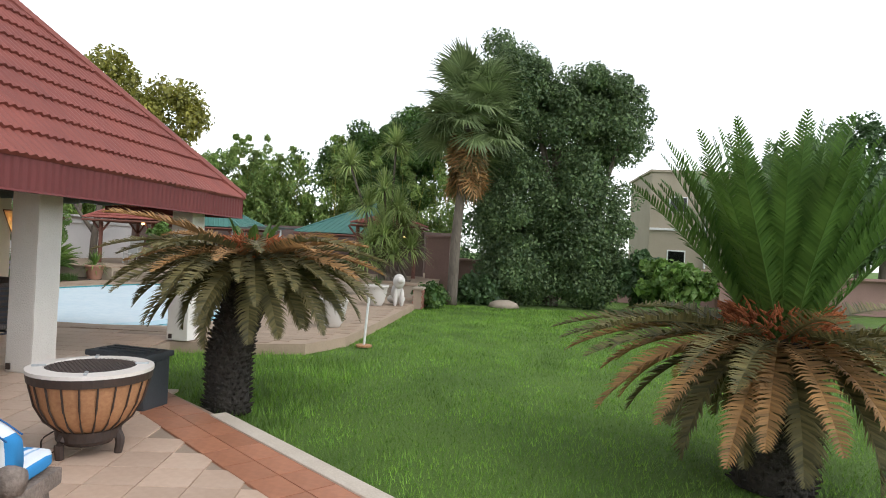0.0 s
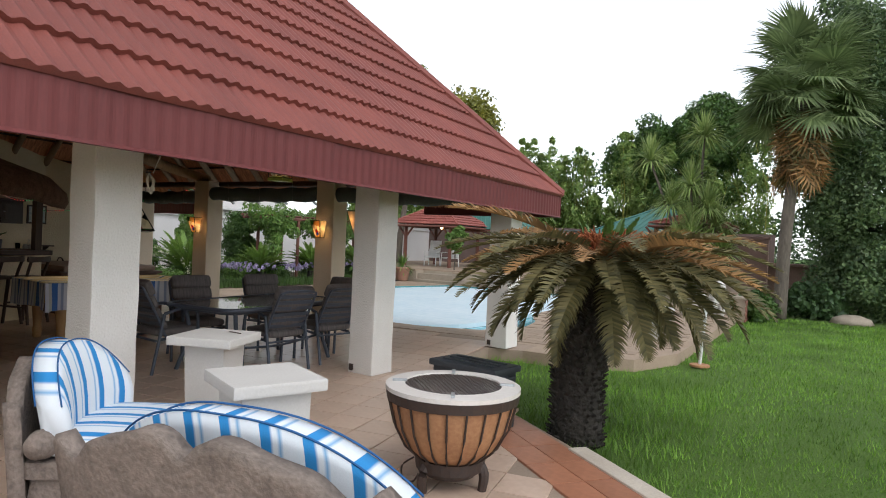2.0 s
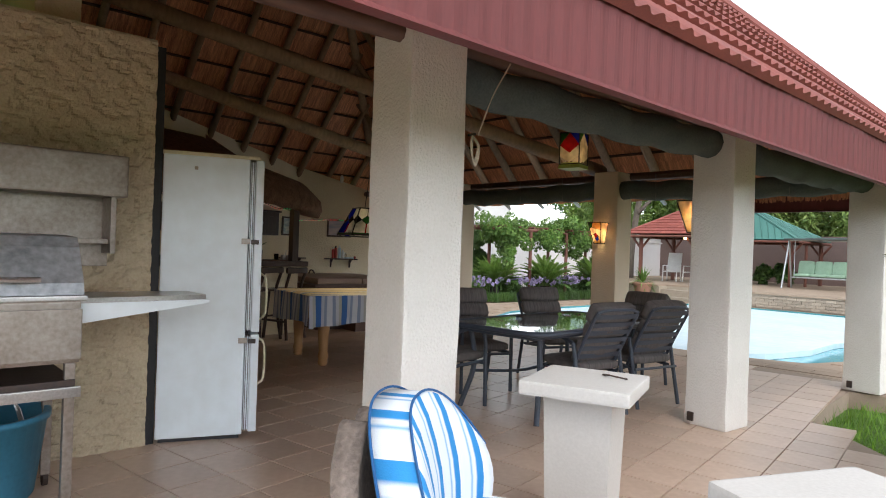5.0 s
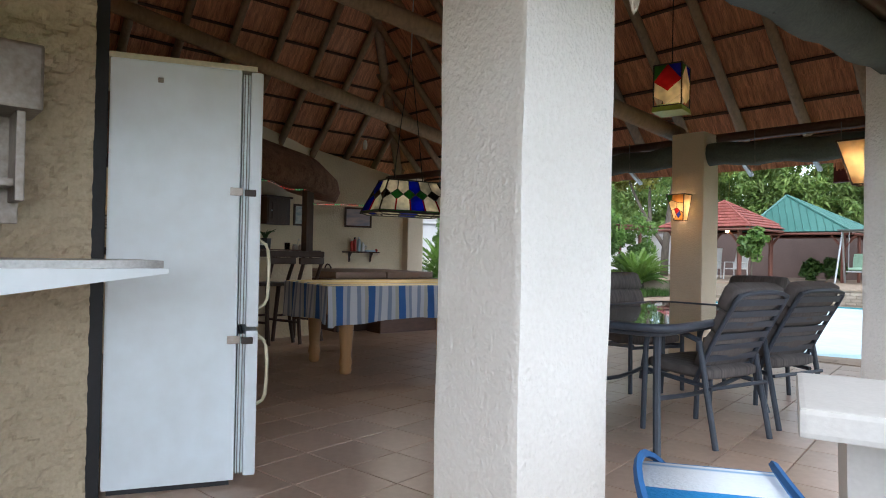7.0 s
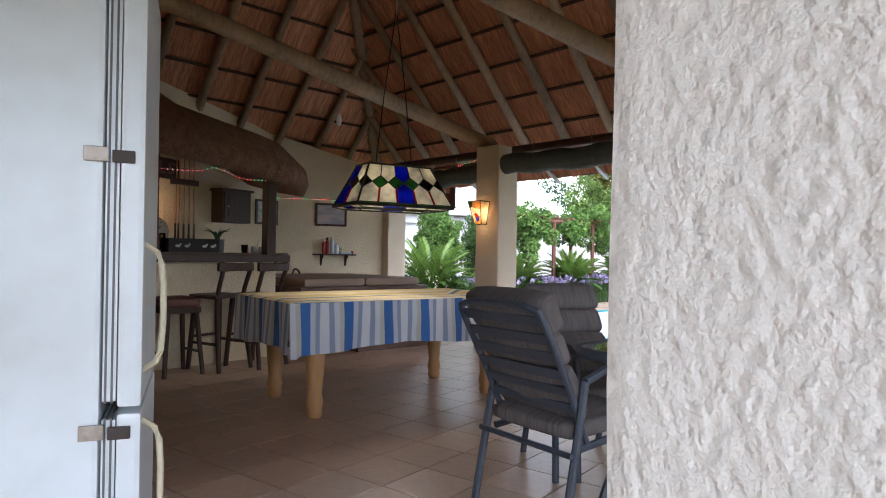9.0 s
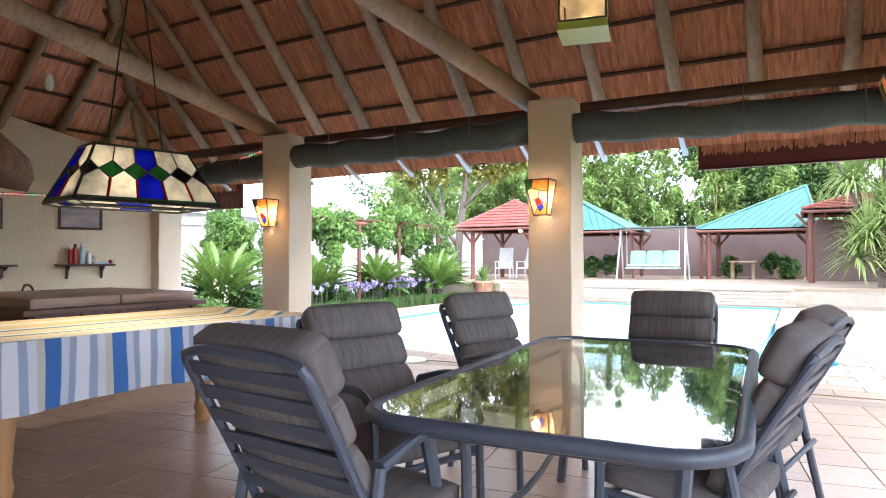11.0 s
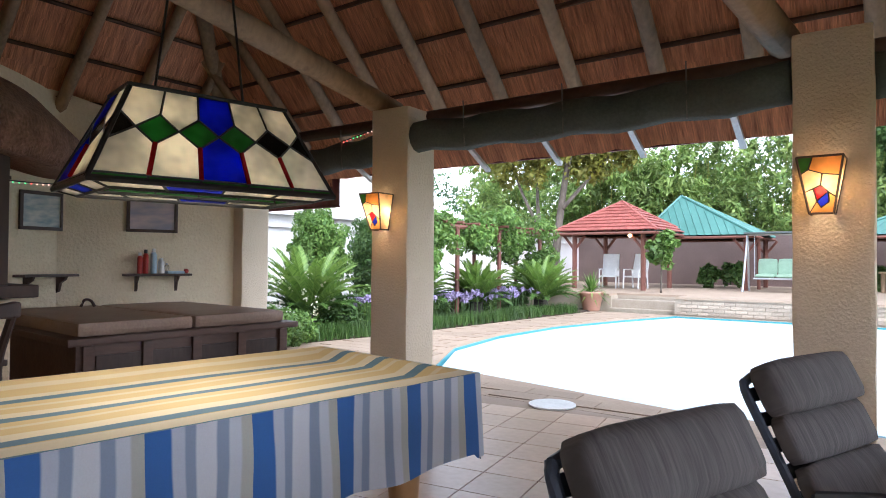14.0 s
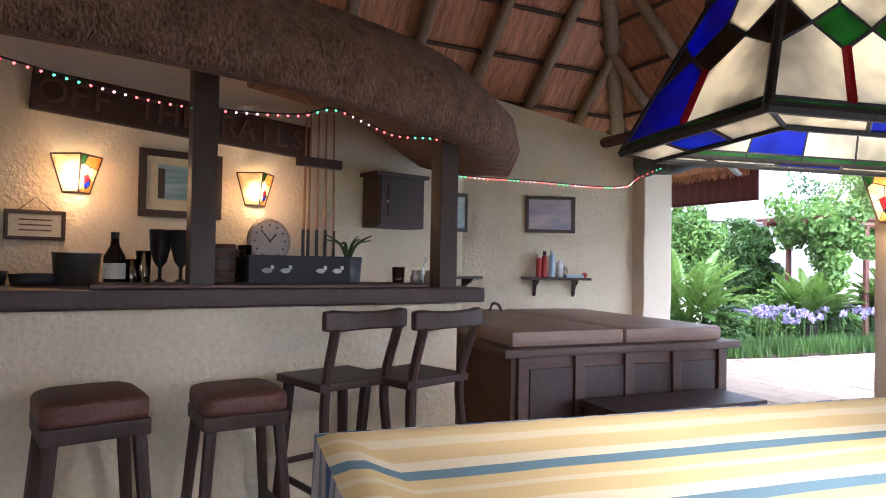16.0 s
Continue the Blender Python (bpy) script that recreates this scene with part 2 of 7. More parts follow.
POOL_COVER = mat("pool_cover", (0.70, 0.80, 0.84), (0.56, 0.70, 0.77), 0.45, scale=0.9, fine=7, bump=0.35, dist=0.03)
POOL_EDGE = mat("pool_mosaic", (0.07, 0.33, 0.36), (0.04, 0.24, 0.28), 0.3, scale=9)
WATER = mat("pool_water", (0.20, 0.50, 0.56), (0.15, 0.43, 0.50), 0.08, scale=0.8, fine=5, bump=0.25, dist=0.02)
WHITE_PLASTIC = mat("white_plastic", (0.80, 0.80, 0.78), rough=0.4, bump=0)
BLUE_TUB = mat("blue_plastic", (0.05, 0.22, 0.34), rough=0.45, bump=0.05)
BIN_PLASTIC = mat("dark_bin_plastic", (0.045, 0.052, 0.060), rough=0.5, bump=0.15)
POT = mat("clay_pot", (0.58, 0.33, 0.25), (0.48, 0.26, 0.19), 0.8, bump=0.2)
CYCAD_TRUNK = mat("cycad_trunk", (0.055, 0.045, 0.036), (0.022, 0.019, 0.016), 0.95, fine=25, bump=1.0, dist=0.04)
BARK = mat("bark", (0.17, 0.14, 0.11), (0.09, 0.075, 0.06), 0.95, fine=18, bump=1.0, dist=0.03, stretch=(1, 1, 0.3))
LEAF_DARK = leaf_mat("leaf_dark", (0.11, 0.19, 0.065), (0.042, 0.090, 0.032))
LEAF_TREE = leaf_mat("leaf_tree", (0.175, 0.25, 0.095), (0.055, 0.105, 0.042))
LEAF_MID = leaf_mat("leaf_mid", (0.11, 0.19, 0.04), (0.04, 0.10, 0.02))
LEAF_LIGHT = leaf_mat("leaf_light", (0.195, 0.305, 0.065), (0.08, 0.17, 0.03))
LEAF_BAMBOO = leaf_mat("leaf_bamboo", (0.30, 0.39, 0.10), (0.12, 0.21, 0.045))
LEAF_YELLOW = leaf_mat("leaf_yellow", (0.32, 0.30, 0.05), (0.16, 0.17, 0.03))
FROND_GREEN = leaf_mat("frond_green", (0.12, 0.22, 0.045), (0.06, 0.13, 0.025), 0.4)
FROND_FRESH = leaf_mat("frond_fresh", (0.24, 0.36, 0.075), (0.10, 0.19, 0.035), 0.4)
FROND_OLD = leaf_mat("frond_old", (0.185, 0.155, 0.058), (0.065, 0.065, 0.026), 0.6)
FROND_BROWN = leaf_mat("frond_brown", (0.42, 0.23, 0.085), (0.20, 0.12, 0.05), 0.7)
CROWN_RUST = mat("cycad_heart", (0.48, 0.16, 0.06), (0.26, 0.08, 0.03), 0.95, fine=40, bump=1.0, dist=0.03, island=0.3)
FLOWER = leaf_mat("purple_flower", (0.50, 0.43, 0.62), (0.36, 0.29, 0.50))
FLOWER_WHITE = leaf_mat("white_flower", (0.75, 0.72, 0.60), (0.5, 0.5, 0.35))
BLUE, PALE = (0.03, 0.25, 0.58), (0.76, 0.80, 0.84)
PIPING = mat("blue_piping", (0.02, 0.11, 0.30), rough=0.8, bump=0)
CUSHION_BACK = stripes("blue_striped_back", 0, [(0, BLUE), (0.30, PALE), (0.46, (0.25, 0.45, 0.68)), (0.54, PALE)], 0.15, blur=0.07)
CLOTH_TOP = stripes("striped_cloth_top", 0, [(0, (0.10, 0.18, 0.24)), (0.22, (0.54, 0.41, 0.20)), (0.42, (0.58, 0.50, 0.33)), (0.52, (0.53, 0.40, 0.19)), (0.78, (0.60, 0.53, 0.38))], 0.27)
SIDE_BANDS = [(0, (0.05, 0.15, 0.42)), (0.24, (0.52, 0.55, 0.62)), (0.36, (0.28, 0.34, 0.46)), (0.46, (0.66, 0.67, 0.70)), (0.66, (0.28, 0.34, 0.46)), (0.78, (0.60, 0.62, 0.66)), (0.90, (0.50, 0.50, 0.44))]
CLOTH_SIDE = stripes("striped_cloth_side", 1, SIDE_BANDS, 0.30)
CLOTH_END = stripes("striped_cloth_end", 0, SIDE_BANDS, 0.30)
BULB = glow("lit_bulb", (1.0, 0.62, 0.25), 6)
BULB_PENDANT = glow("pendant_bulb", (1.0, 0.86, 0.62), 22)
BULB_HOT = glow("bright_bulb", (1.0, 0.70, 0.36), 26)
LEDS_RED, LEDS_GREEN, LEDS_WARM = glow("led_red", (1, 0.08, 0.06), 1.6), glow("led_green", (0.15, 1, 0.3), 1.0), glow("led_warm", (1, 0.5, 0.4), 1.2)
GL_CREAM, GL_BLUE, GL_GREEN = stained("glass_cream", (0.88, 0.82, 0.68), 0.5), stained("glass_blue", (0.02, 0.035, 0.50)), stained("glass_green", (0.05, 0.19, 0.045))
GL_WARM = stained("glass_warm", (0.92, 0.72, 0.42), 0.8)
GL_BLACK, GL_RED, GL_AMBER = stained("glass_dark", (0.012, 0.014, 0.012), 0.3), stained("glass_red", (0.45, 0.015, 0.02)), stained("glass_amber", (0.85, 0.45, 0.12), 0.8)
LEAD = mat("lead_came", (0.03, 0.028, 0.027), rough=0.4, metal=0.4)


def glass_mat(name, tint):
    m = bpy.data.materials.new(name)
    m.use_nodes = True
    b = m.node_tree.nodes["Principled BSDF"]
    b.inputs["Base Color"].default_value = (*tint, 1)
    b.inputs["Transmission Weight"].default_value, b.inputs["Roughness"].default_value, b.inputs["IOR"].default_value = 1.0, 0.02, 1.52
    return m


GLASS = glass_mat("table_glass", (0.62, 0.70, 0.68))
BOTTLE_GLASS = glass_mat("clear_glass", (0.9, 0.92, 0.92))


# ---- mesh helpers ----
def mesh_of(name, bm, material, smooth=False):
    me = bpy.data.meshes.new(name)
    bm.normal_update()
    bm.to_mesh(me)
    bm.free()
    me.materials.append(material)
    if smooth:
        for p in me.polygons:
            p.use_smooth = True
    return me


def part(name, bm, material, parent, label="", smooth=False, m=None):
    ob = new(name, bm if isinstance(bm, bpy.types.Mesh) else mesh_of(name, bm, material, smooth))
    ob.parent = parent
    if m is not None:
        ob.matrix_basis = m
    return tagged(ob, label)


def thing(name, label, category, m=None, group="", kind=""):
    ob = new(name)
    ob.empty_display_size = 0.1
    if m is not None:
        ob.matrix_basis = m
    return tagged(ob, label, category, group, kind)


def solid(name, bm, material, label, category, m=None, group="", kind="", smooth=False):
    ob = new(name, mesh_of(name, bm, material, smooth))
    if m is not None:
        ob.matrix_basis = m
    return tagged(ob, label, category, group, kind)


def merge(src, dst):
    """Copy one bmesh into another, and free it."""
    src.verts.index_update()
    vs = [dst.verts.new(v.co) for v in src.verts]
    for f in src.faces:
        dst.faces.new([vs[v.index] for v in f.verts])
    src.free()
    return dst


def box(c, s, rz=0.0, bevel=0.0, bm=None, m=None, taper=1.0):
    """A box with its centre and size; taper narrows or widens its foot."""
    b = bmesh.new()
    bmesh.ops.create_cube(b, size=1)
    for v in b.verts:
        k = taper if v.co.z < 0 else 1.0
        v.co = Vector((v.co.x * s[0] * k, v.co.y * s[1] * k, v.co.z * s[2]))
    if bevel:
        bmesh.ops.bevel(b, geom=b.edges[:], offset=min(bevel, min(s) * 0.45), segments=2, affect="EDGES", profile=0.7)
    bmesh.ops.transform(b, matrix=(m or Matrix()) @ pose(*c, 0, 0, rz), verts=b.verts[:])
    return merge(b, bm) if bm else b


def tube(pts, r, seg=8, bm=None, r2=None):
    """A round bar along points, with closed ends."""
    bm = bm or bmesh.new()
    pts = [Vector(p) for p in pts]
    rings = []
    for i, p in enumerate(pts):
        d = (pts[min(i + 1, len(pts) - 1)] - pts[max(i - 1, 0)]).normalized()
        up = Vector((0, 0, 1)) if abs(d.z) < 0.9 else Vector((1, 0, 0))
        a = d.cross(up).normalized()
        b = d.cross(a)
        k = r if r2 is None else r + (r2 - r) * i / (len(pts) - 1)
        rings.append([bm.verts.new(p + (a * math.cos(2 * math.pi * j / seg) + b * math.sin(2 * math.pi * j / seg)) * k) for j in range(seg)])
    for q, w in zip(rings, rings[1:]):
        for j in range(seg):
            bm.faces.new((q[j], q[(j + 1) % seg], w[(j + 1) % seg], w[j]))
    bm.faces.new(rings[0][::-1])
    bm.faces.new(rings[-1])
    bmesh.ops.recalc_face_normals(bm, faces=bm.faces[:])
    return bm


def bend(pts, steps=5):
    """Points along a smooth curve through the given ones."""
    p = [Vector(q) for q in pts]
    p = [2 * p[0] - p[1]] + p + [2 * p[-1] - p[-2]]
    out = []
    for i in range(1, len(p) - 2):
        for k in range(steps):
            t = k / steps
            out.append(0.5 * (2 * p[i] + (p[i + 1] - p[i - 1]) * t + (2 * p[i - 1] - 5 * p[i] + 4 * p[i + 1] - p[i + 2]) * t * t + (3 * p[i] - p[i - 1] - 3 * p[i + 1] + p[i + 2]) * t ** 3))
    return out + [p[-2]]


def lathe(profile, seg=24, bm=None, m=None):
    """A turned shape from (radius, height) pairs."""
    bm = bm or bmesh.new()
    m = m or Matrix()
    rings = [[bm.verts.new(m @ Vector((r * math.cos(2 * math.pi * j / seg), r * math.sin(2 * math.pi * j / seg), z))) for j in range(seg)] for r, z in profile]
    for q, w in zip(rings, rings[1:]):
        for j in range(seg):
            bm.faces.new((q[j], q[(j + 1) % seg], w[(j + 1) % seg], w[j]))
    if profile[0][0] > 0.002:
        bm.faces.new(rings[0][::-1])
    if profile[-1][0] > 0.002:
        bm.faces.new(rings[-1])
    bmesh.ops.recalc_face_normals(bm, faces=bm.faces[:])
    return bm


def prism(poly, z0, z1, bm=None, m=None):
    """A flat outline given thickness."""
    bm = bm or bmesh.new()
    m = m or Matrix()
    a = [bm.verts.new(m @ Vector((x, y, z0))) for x, y in poly]
    b = [bm.verts.new(m @ Vector((x, y, z1))) for x, y in poly]
    bm.faces.new(a[::-1])
    bm.faces.new(b)
    for i in range(len(poly)):
        j = (i + 1) % len(poly)
        bm.faces.new((a[i], a[j], b[j], b[i]))
    bmesh.ops.recalc_face_normals(bm, faces=bm.faces[:])
    return bm


def soft_pad(s, bulge=0.03, seg=6, m=None):
    """A stuffed cushion."""
    bm = bmesh.new()
    bmesh.ops.create_cube(bm, size=1)
    bmesh.ops.subdivide_edges(bm, edges=bm.edges[:], cuts=seg, use_grid_fill=True)
    vs = bm.verts[:]
    for v in vs:
        u = v.co * 2
        c = Vector((u.x * (1 - 0.07 * (abs(u.y) ** 6 + abs(u.z) ** 6)), u.y * (1 - 0.07 * (abs(u.x) ** 6 + abs(u.z) ** 6)), u.z * (1 - 0.25 * max(abs(u.x), abs(u.y)) ** 8)))
        v.co = Vector((c.x * s[0] / 2, c.y * s[1] / 2, c.z * s[2] / 2 + (bulge * (1 - u.x * u.x) * (1 - u.y * u.y) * (1 if u.z > 0 else -1) if abs(u.z) > 0.99 else 0)))
    if m is not None:
        bmesh.ops.transform(bm, matrix=m, verts=vs)
    return bm


def raw(name, verts, faces, material):
    me = bpy.data.meshes.new(name)
    me.from_pydata(verts, [], faces)
    me.materials.append(material)
    return me


def wall(name, p, q, z0, z1, thick, material, label, holes=()):
    """A straight wall from p to q; its seen face lies on that line, its thickness behind (to the right of p to q)."""
    d = (Vector((*q, 0)) - Vector((*p, 0)))
    a = math.degrees(math.atan2(d.y, d.x))
    return solid(name, box((d.length / 2, -thick / 2, (z0 + z1) / 2), (d.length, thick, z1 - z0)), material, label, "wall", pose(p[0], p[1], 0, 0, 0, a), kind="structure")

# ---- ground ----
LAWN_Z = -0.16
g = bmesh.new()
bmesh.ops.create_grid(g, x_segments=60, y_segments=60, size=1)
for v in g.verts:
    u = Vector((math.copysign(abs(v.co.x) ** 3, v.co.x), math.copysign(abs(v.co.y) ** 3, v.co.y)))
    v.co = Vector((u.x * 400 - 2, u.y * 400 + 12, LAWN_Z - 0.02))
solid("ground", g, GRASS_BASE, "short green lawn running out to the garden walls", "lawn", kind="structure")

# floor slab of the thatched pavilion and its patio, then its tiles in rows
FLOOR = [(-13.6, 2.6), (-7.0, 2.6), (-7.0, -3.0), (0.6, -3.0), (0.6, 3.55), (-0.05, 4.13), (-2.25, 6.02), (-3.45, 6.98), (-4.55, 8.0), (-4.68, 9.62), (-4.2, 9.75), (-4.2, 10.3), (-13.6, 10.3)]
solid("floor", prism(FLOOR, -0.3, -0.012), GROUT, "tiled patio floor with pale grout joints", "floor", kind="structure")
floor = bpy.data.objects["floor"]


def inside(x, y, poly):
    c = False
    for (x0, y0), (x1, y1) in zip(poly, poly[1:] + poly[:1]):
        if (y0 > y) != (y1 > y) and x < (x1 - x0) * (y - y0) / (y1 - y0) + x0:
            c = not c
    return c


# raised edge between patio and lawn
EDGE = [(0.75, 3.40), (0.05, 4.02), (-2.15, 5.92), (-3.40, 6.92), (-4.45, 7.95)]
for (x0, y0), (x1, y1) in zip(EDGE[:-2], EDGE[1:-2]):
    d = Vector((x1 - x0, y1 - y0))
    a = math.degrees(math.atan2(d.y, d.x))
    solid("kerb", box((d.length / 2, 0, -0.09), (d.length, 0.15, 0.22), bevel=0.012), KERB, "pale concrete kerb between patio and lawn", "kerb", pose(x0, y0, 0, 0, 0, a), kind="structure")

# ---- pool and its deck ----
POOL = [(-11.45, 11.35), (-12.15, 12.7), (-12.45, 14.4), (-12.4, 16.4), (-11.95, 18.4), (-11.35, 20.35), (-6.0, 20.4), (-5.98, 17.0), (-5.92, 14.9), (-5.72, 13.9), (-5.35, 13.1), (-5.2, 12.3), (-5.6, 11.2), (-6.6, 10.85), (-8.5, 10.8)]
DECK_E = [(-2.75, 10.2), (-2.35, 11.2), (-2.3, 13.0), (-2.25, 16.0), (-2.2, 18.0), (-2.5, 20.2)]
OUT = [(-14.2, 10.3), (-4.2, 10.3), (-4.2, 9.75), (-3.8, 9.75), *DECK_E, (-2.5, 20.45), (-13.4, 20.45), (-13.4, 19.6), (-13.65, 16.4), (-13.85, 13.4), (-14.2, 11.6)]


def ring_slab(outer, inner, z0, z1):
    """A slab with a hole: both outlines filled between, with sides."""
    bm = bmesh.new()
    loops = []
    for poly in (outer, inner):
        vs = [bm.verts.new((x, y, z1)) for x, y in poly]
        loops.append([bm.edges.new((vs[i], vs[(i + 1) % len(vs)])) for i in range(len(vs))])
    bmesh.ops.triangle_fill(bm, edges=loops[0] + loops[1], use_beauty=True)
    ext = bmesh.ops.extrude_face_region(bm, geom=bm.faces[:])
    bmesh.ops.translate(bm, verts=[v for v in ext["geom"] if isinstance(v, bmesh.types.BMVert)], vec=(0, 0, z0 - z1))
    bmesh.ops.recalc_face_normals(bm, faces=bm.faces[:])
    return bm


deck = solid("pavement", ring_slab(OUT, POOL, -0.3, -0.010), PAVER_REST, "sandy clay paved deck round the swimming pool", "paving", kind="structure")
GROWN = [(-8.7 + (x + 8.7) * 1.075, 15.6 + (y - 15.6) * 1.055) for x, y in POOL]
pool = thing("swimming_pool", "kidney-edged swimming pool with pale bubble cover and turquoise water", "swimming pool")
part("water", prism(POOL, -1.2, -0.14), WATER, pool, "turquoise pool water")
COVER = [(-11.43, 11.42), (-12.12, 12.7), (-12.41, 14.4), (-12.36, 16.4), (-11.92, 18.35), (-11.3, 20.3), (-6.05, 20.35), (-6.03, 17.0), (-6.05, 15.2), (-6.15, 14.1), (-6.1, 12.9), (-6.35, 11.8), (-6.9, 11.1), (-8.6, 10.9)]
part("cover", prism(COVER, -0.135, -0.05), POOL_COVER, pool, "wrinkled pale blue bubble cover")
edge_bm = bmesh.new()
for (x0, y0), (x1, y1) in zip(POOL, POOL[1:] + POOL[:1]):
    d = Vector((x1 - x0, y1 - y0))
    box((0, 0, 0), (d.length, 0.03, 0.16), bm=edge_bm, m=pose((x0 + x1) / 2, (y0 + y1) / 2, -0.095, 0, 0, math.degrees(math.atan2(d.y, d.x))))
part("edge_tiles", edge_bm, POOL_EDGE, pool, "teal mosaic band")
solid("skimmer_lid", lathe([(0.0, 0), (0.20, 0), (0.20, 0.012), (0.17, 0.016), (0, 0.016)], 28), WHITE_PLASTIC, "round white skimmer lid set in the deck", "lid", pose(-9.4, 10.3, -0.004))

# ---- raised terrace behind the pool ----
TERRACE_Z = 0.42
solid("terrace", prism([(-18, 20.9), (-13.1, 20.9), (-13.1, 21.4), (-11.4, 21.4), (-11.4, 20.52), (-5.75, 20.52), (-5.75, 21.3), (-3.3, 21.3), (-3.3, 20.6), (-2.3, 20.6), (-2.3, 31), (-18, 31)], -0.3, TERRACE_Z - 0.05), SANDSTONE, "raised sandstone terrace behind the swimming pool", "terrace", kind="structure")
terrace = bpy.data.objects["terrace"]
part("paving", prism([(-18, 20.87), (-13.13, 20.87), (-13.13, 21.4), (-11.36, 21.4), (-11.36, 20.47), (-5.79, 20.47), (-5.79, 21.27), (-3.33, 21.27), (-3.33, 20.55), (-2.26, 20.55), (-2.26, 31), (-18, 31)], TERRACE_Z - 0.05, TERRACE_Z), PAVER_REST, terrace, "sandy paving slabs")
for x0, x1, yb in ((-13.1, -11.4, 20.9), (-5.75, -3.3, 20.85)):
    for k in range(2):
        solid("step", box(((x0 + x1) / 2, yb + 0.02 + 0.24 * k, 0.07 + 0.14 * k - 0.07), (x1 - x0, 0.34, 0.14 + 0.14 * k), bevel=0.015), SANDSTONE, "worn sandstone step up to the terrace", "step", kind="structure", group="terrace steps")

# ---- the pavilion: pillars, walls ----
PIL = [(-5.13, 4.08), (-4.92, 7.09), (-4.57, 9.81), (-7.22, 9.06), (-10.04, 9.06), (-12.66, 9.56)]
TOPS = [2.75, 2.75, 2.6, 2.36, 2.36, 2.36]


def pillar_mesh(h, w=0.345):
    bm = box((0, 0, h / 2), (w, w, h), bevel=0.022)
    bmesh.ops.subdivide_edges(bm, edges=[e for e in bm.edges if abs(e.verts[0].co.z - e.verts[1].co.z) > 0.5], cuts=24)
    for v in bm.verts:
        v.co += Vector((noise.noise(v.co * 3), noise.noise(v.co * 3 + Vector((7, 0, 0))), 0)) * 0.008
    return bm


for (x, y), h in zip(PIL, TOPS):
    # pool-side pillars under the wall lamps take the lamp-tinted plaster
    solid("pillar", pillar_mesh(h), PILLAR_LAMPLIT if y > 8 and x < -6 else PILLAR, "square cream plastered pillar with rounded worn corners", "pillar", pose(x, y, 0, 0, 0, -4 if x > -6 else 2), kind="structure", group="pavilion pillars")
WB = [(-13.15, 7.95), (-12.62, 9.40)]
wall("wall_west", (-13.25, 7.65), (-12.66, 9.38), 0, 2.33, 0.25, PLASTER, "cream textured plaster wall")
for ob in (bpy.data.objects["wall_west"],):
    ob.matrix_basis = pose(-12.62, 9.40, 0, 0, 0, math.degrees(math.atan2(-1.43, -0.49)))
wall("wall_bar", (-12.0, 2.7), (-13.217, 8.24), 0, 2.66, 0.25, PLASTER, "cream textured plaster wall behind the bar")
bpy.data.objects["wall_bar"].matrix_basis = pose(-13.217, 8.24, 0, 0, 0, math.degrees(math.atan2(-4.95, 1.15)))
for name, rise in (("wall_west", 0.26), ("wall_bar", 0.20)):
    for v in bpy.data.objects[name].data.vertices:
        if v.co.z > 1:
            v.co.z += rise * v.co.x
wall("wall_south", (-7.2, 2.75), (-12.3, 2.75), 0, 3.4, 0.25, PLASTER, "cream plaster wall")
wall("wall_braai", (-6.98, -3.0), (-6.98, 3.44), 0, 2.6, 0.3, ROUGHCAST, "rough ochre plaster wall behind the grill")
bpy.data.objects["wall_braai"].matrix_basis = pose(-6.94, 3.385, 0, 0, 0, -90)
coat_v, coat_f = [], []
NY, NZ = 200, 200
for i in range(NY + 1):
    for j in range(NZ + 1):
        y, z = 0.785 + 2.6 * i / NY, 2.58 * j / NZ
        q = Vector((y * 11, z * 17, 3.0))
        lump = noise.noise(q) + 0.6 * noise.noise(q * 2.1) + 0.3 * noise.noise(q * 4.3)
        lift = min(1.0, max(0.0, lump * 2.2 + 0.75))
        coat_v.append((-6.932 + 0.017 * lift + 0.002 * noise.noise(q * 3), y, z))
for i in range(NY):
    for j in range(NZ):
        a = i * (NZ + 1) + j
        coat_f.append((a, a + NZ + 1, a + NZ + 2, a + 1))
coat = part("plaster_coat", raw("plaster_coat", coat_v, coat_f, ROUGHCAST), None, bpy.data.objects["wall_braai"], "lumpy trowelled ochre plaster")
coat.matrix_parent_inverse = bpy.data.objects["wall_braai"].matrix_basis.inverted()
solid("trim", box((0, 0, 1.28), (0.29, 0.052, 2.56), bevel=0.006), BLACK, "black-painted end of the grill wall", "trim", pose(-7.07, 3.412, 0), kind="structure")

# ---- the roof: four slopes at 45 degrees ----
X0, X1, Y0, Y1, EZ = -13.9, -3.97, -2.0, 10.40, 2.22
HALF = (X1 - X0) / 2
RIDGE = EZ + HALF


def slope_point(side, along, up):
    """A point on a roof slope: metres along its eave and metres up from the eave, measured level."""
    if side == "E":
        return Vector((X1 - up, along, EZ + up))
    if side == "W":
        return Vector((X0 + up, along, EZ + up))
    if side == "N":
        return Vector((along, Y1 - up, EZ + up))
    return Vector((along, Y0 + up, EZ + up))


def side_range(side, up):
    a, b = (Y0, Y1) if side in "EW" else (X0, X1)
    return a + up, b - up


roof = thing("roof", "steep maroon tiled roof over thatch on gum poles", "roof", kind="structure")
COURSE = 0.262
NORMAL = {"E": Vector((1, 0, 1)), "W": Vector((-1, 0, 1)), "N": Vector((0, 1, 1)), "S": Vector((0, -1, 1))}


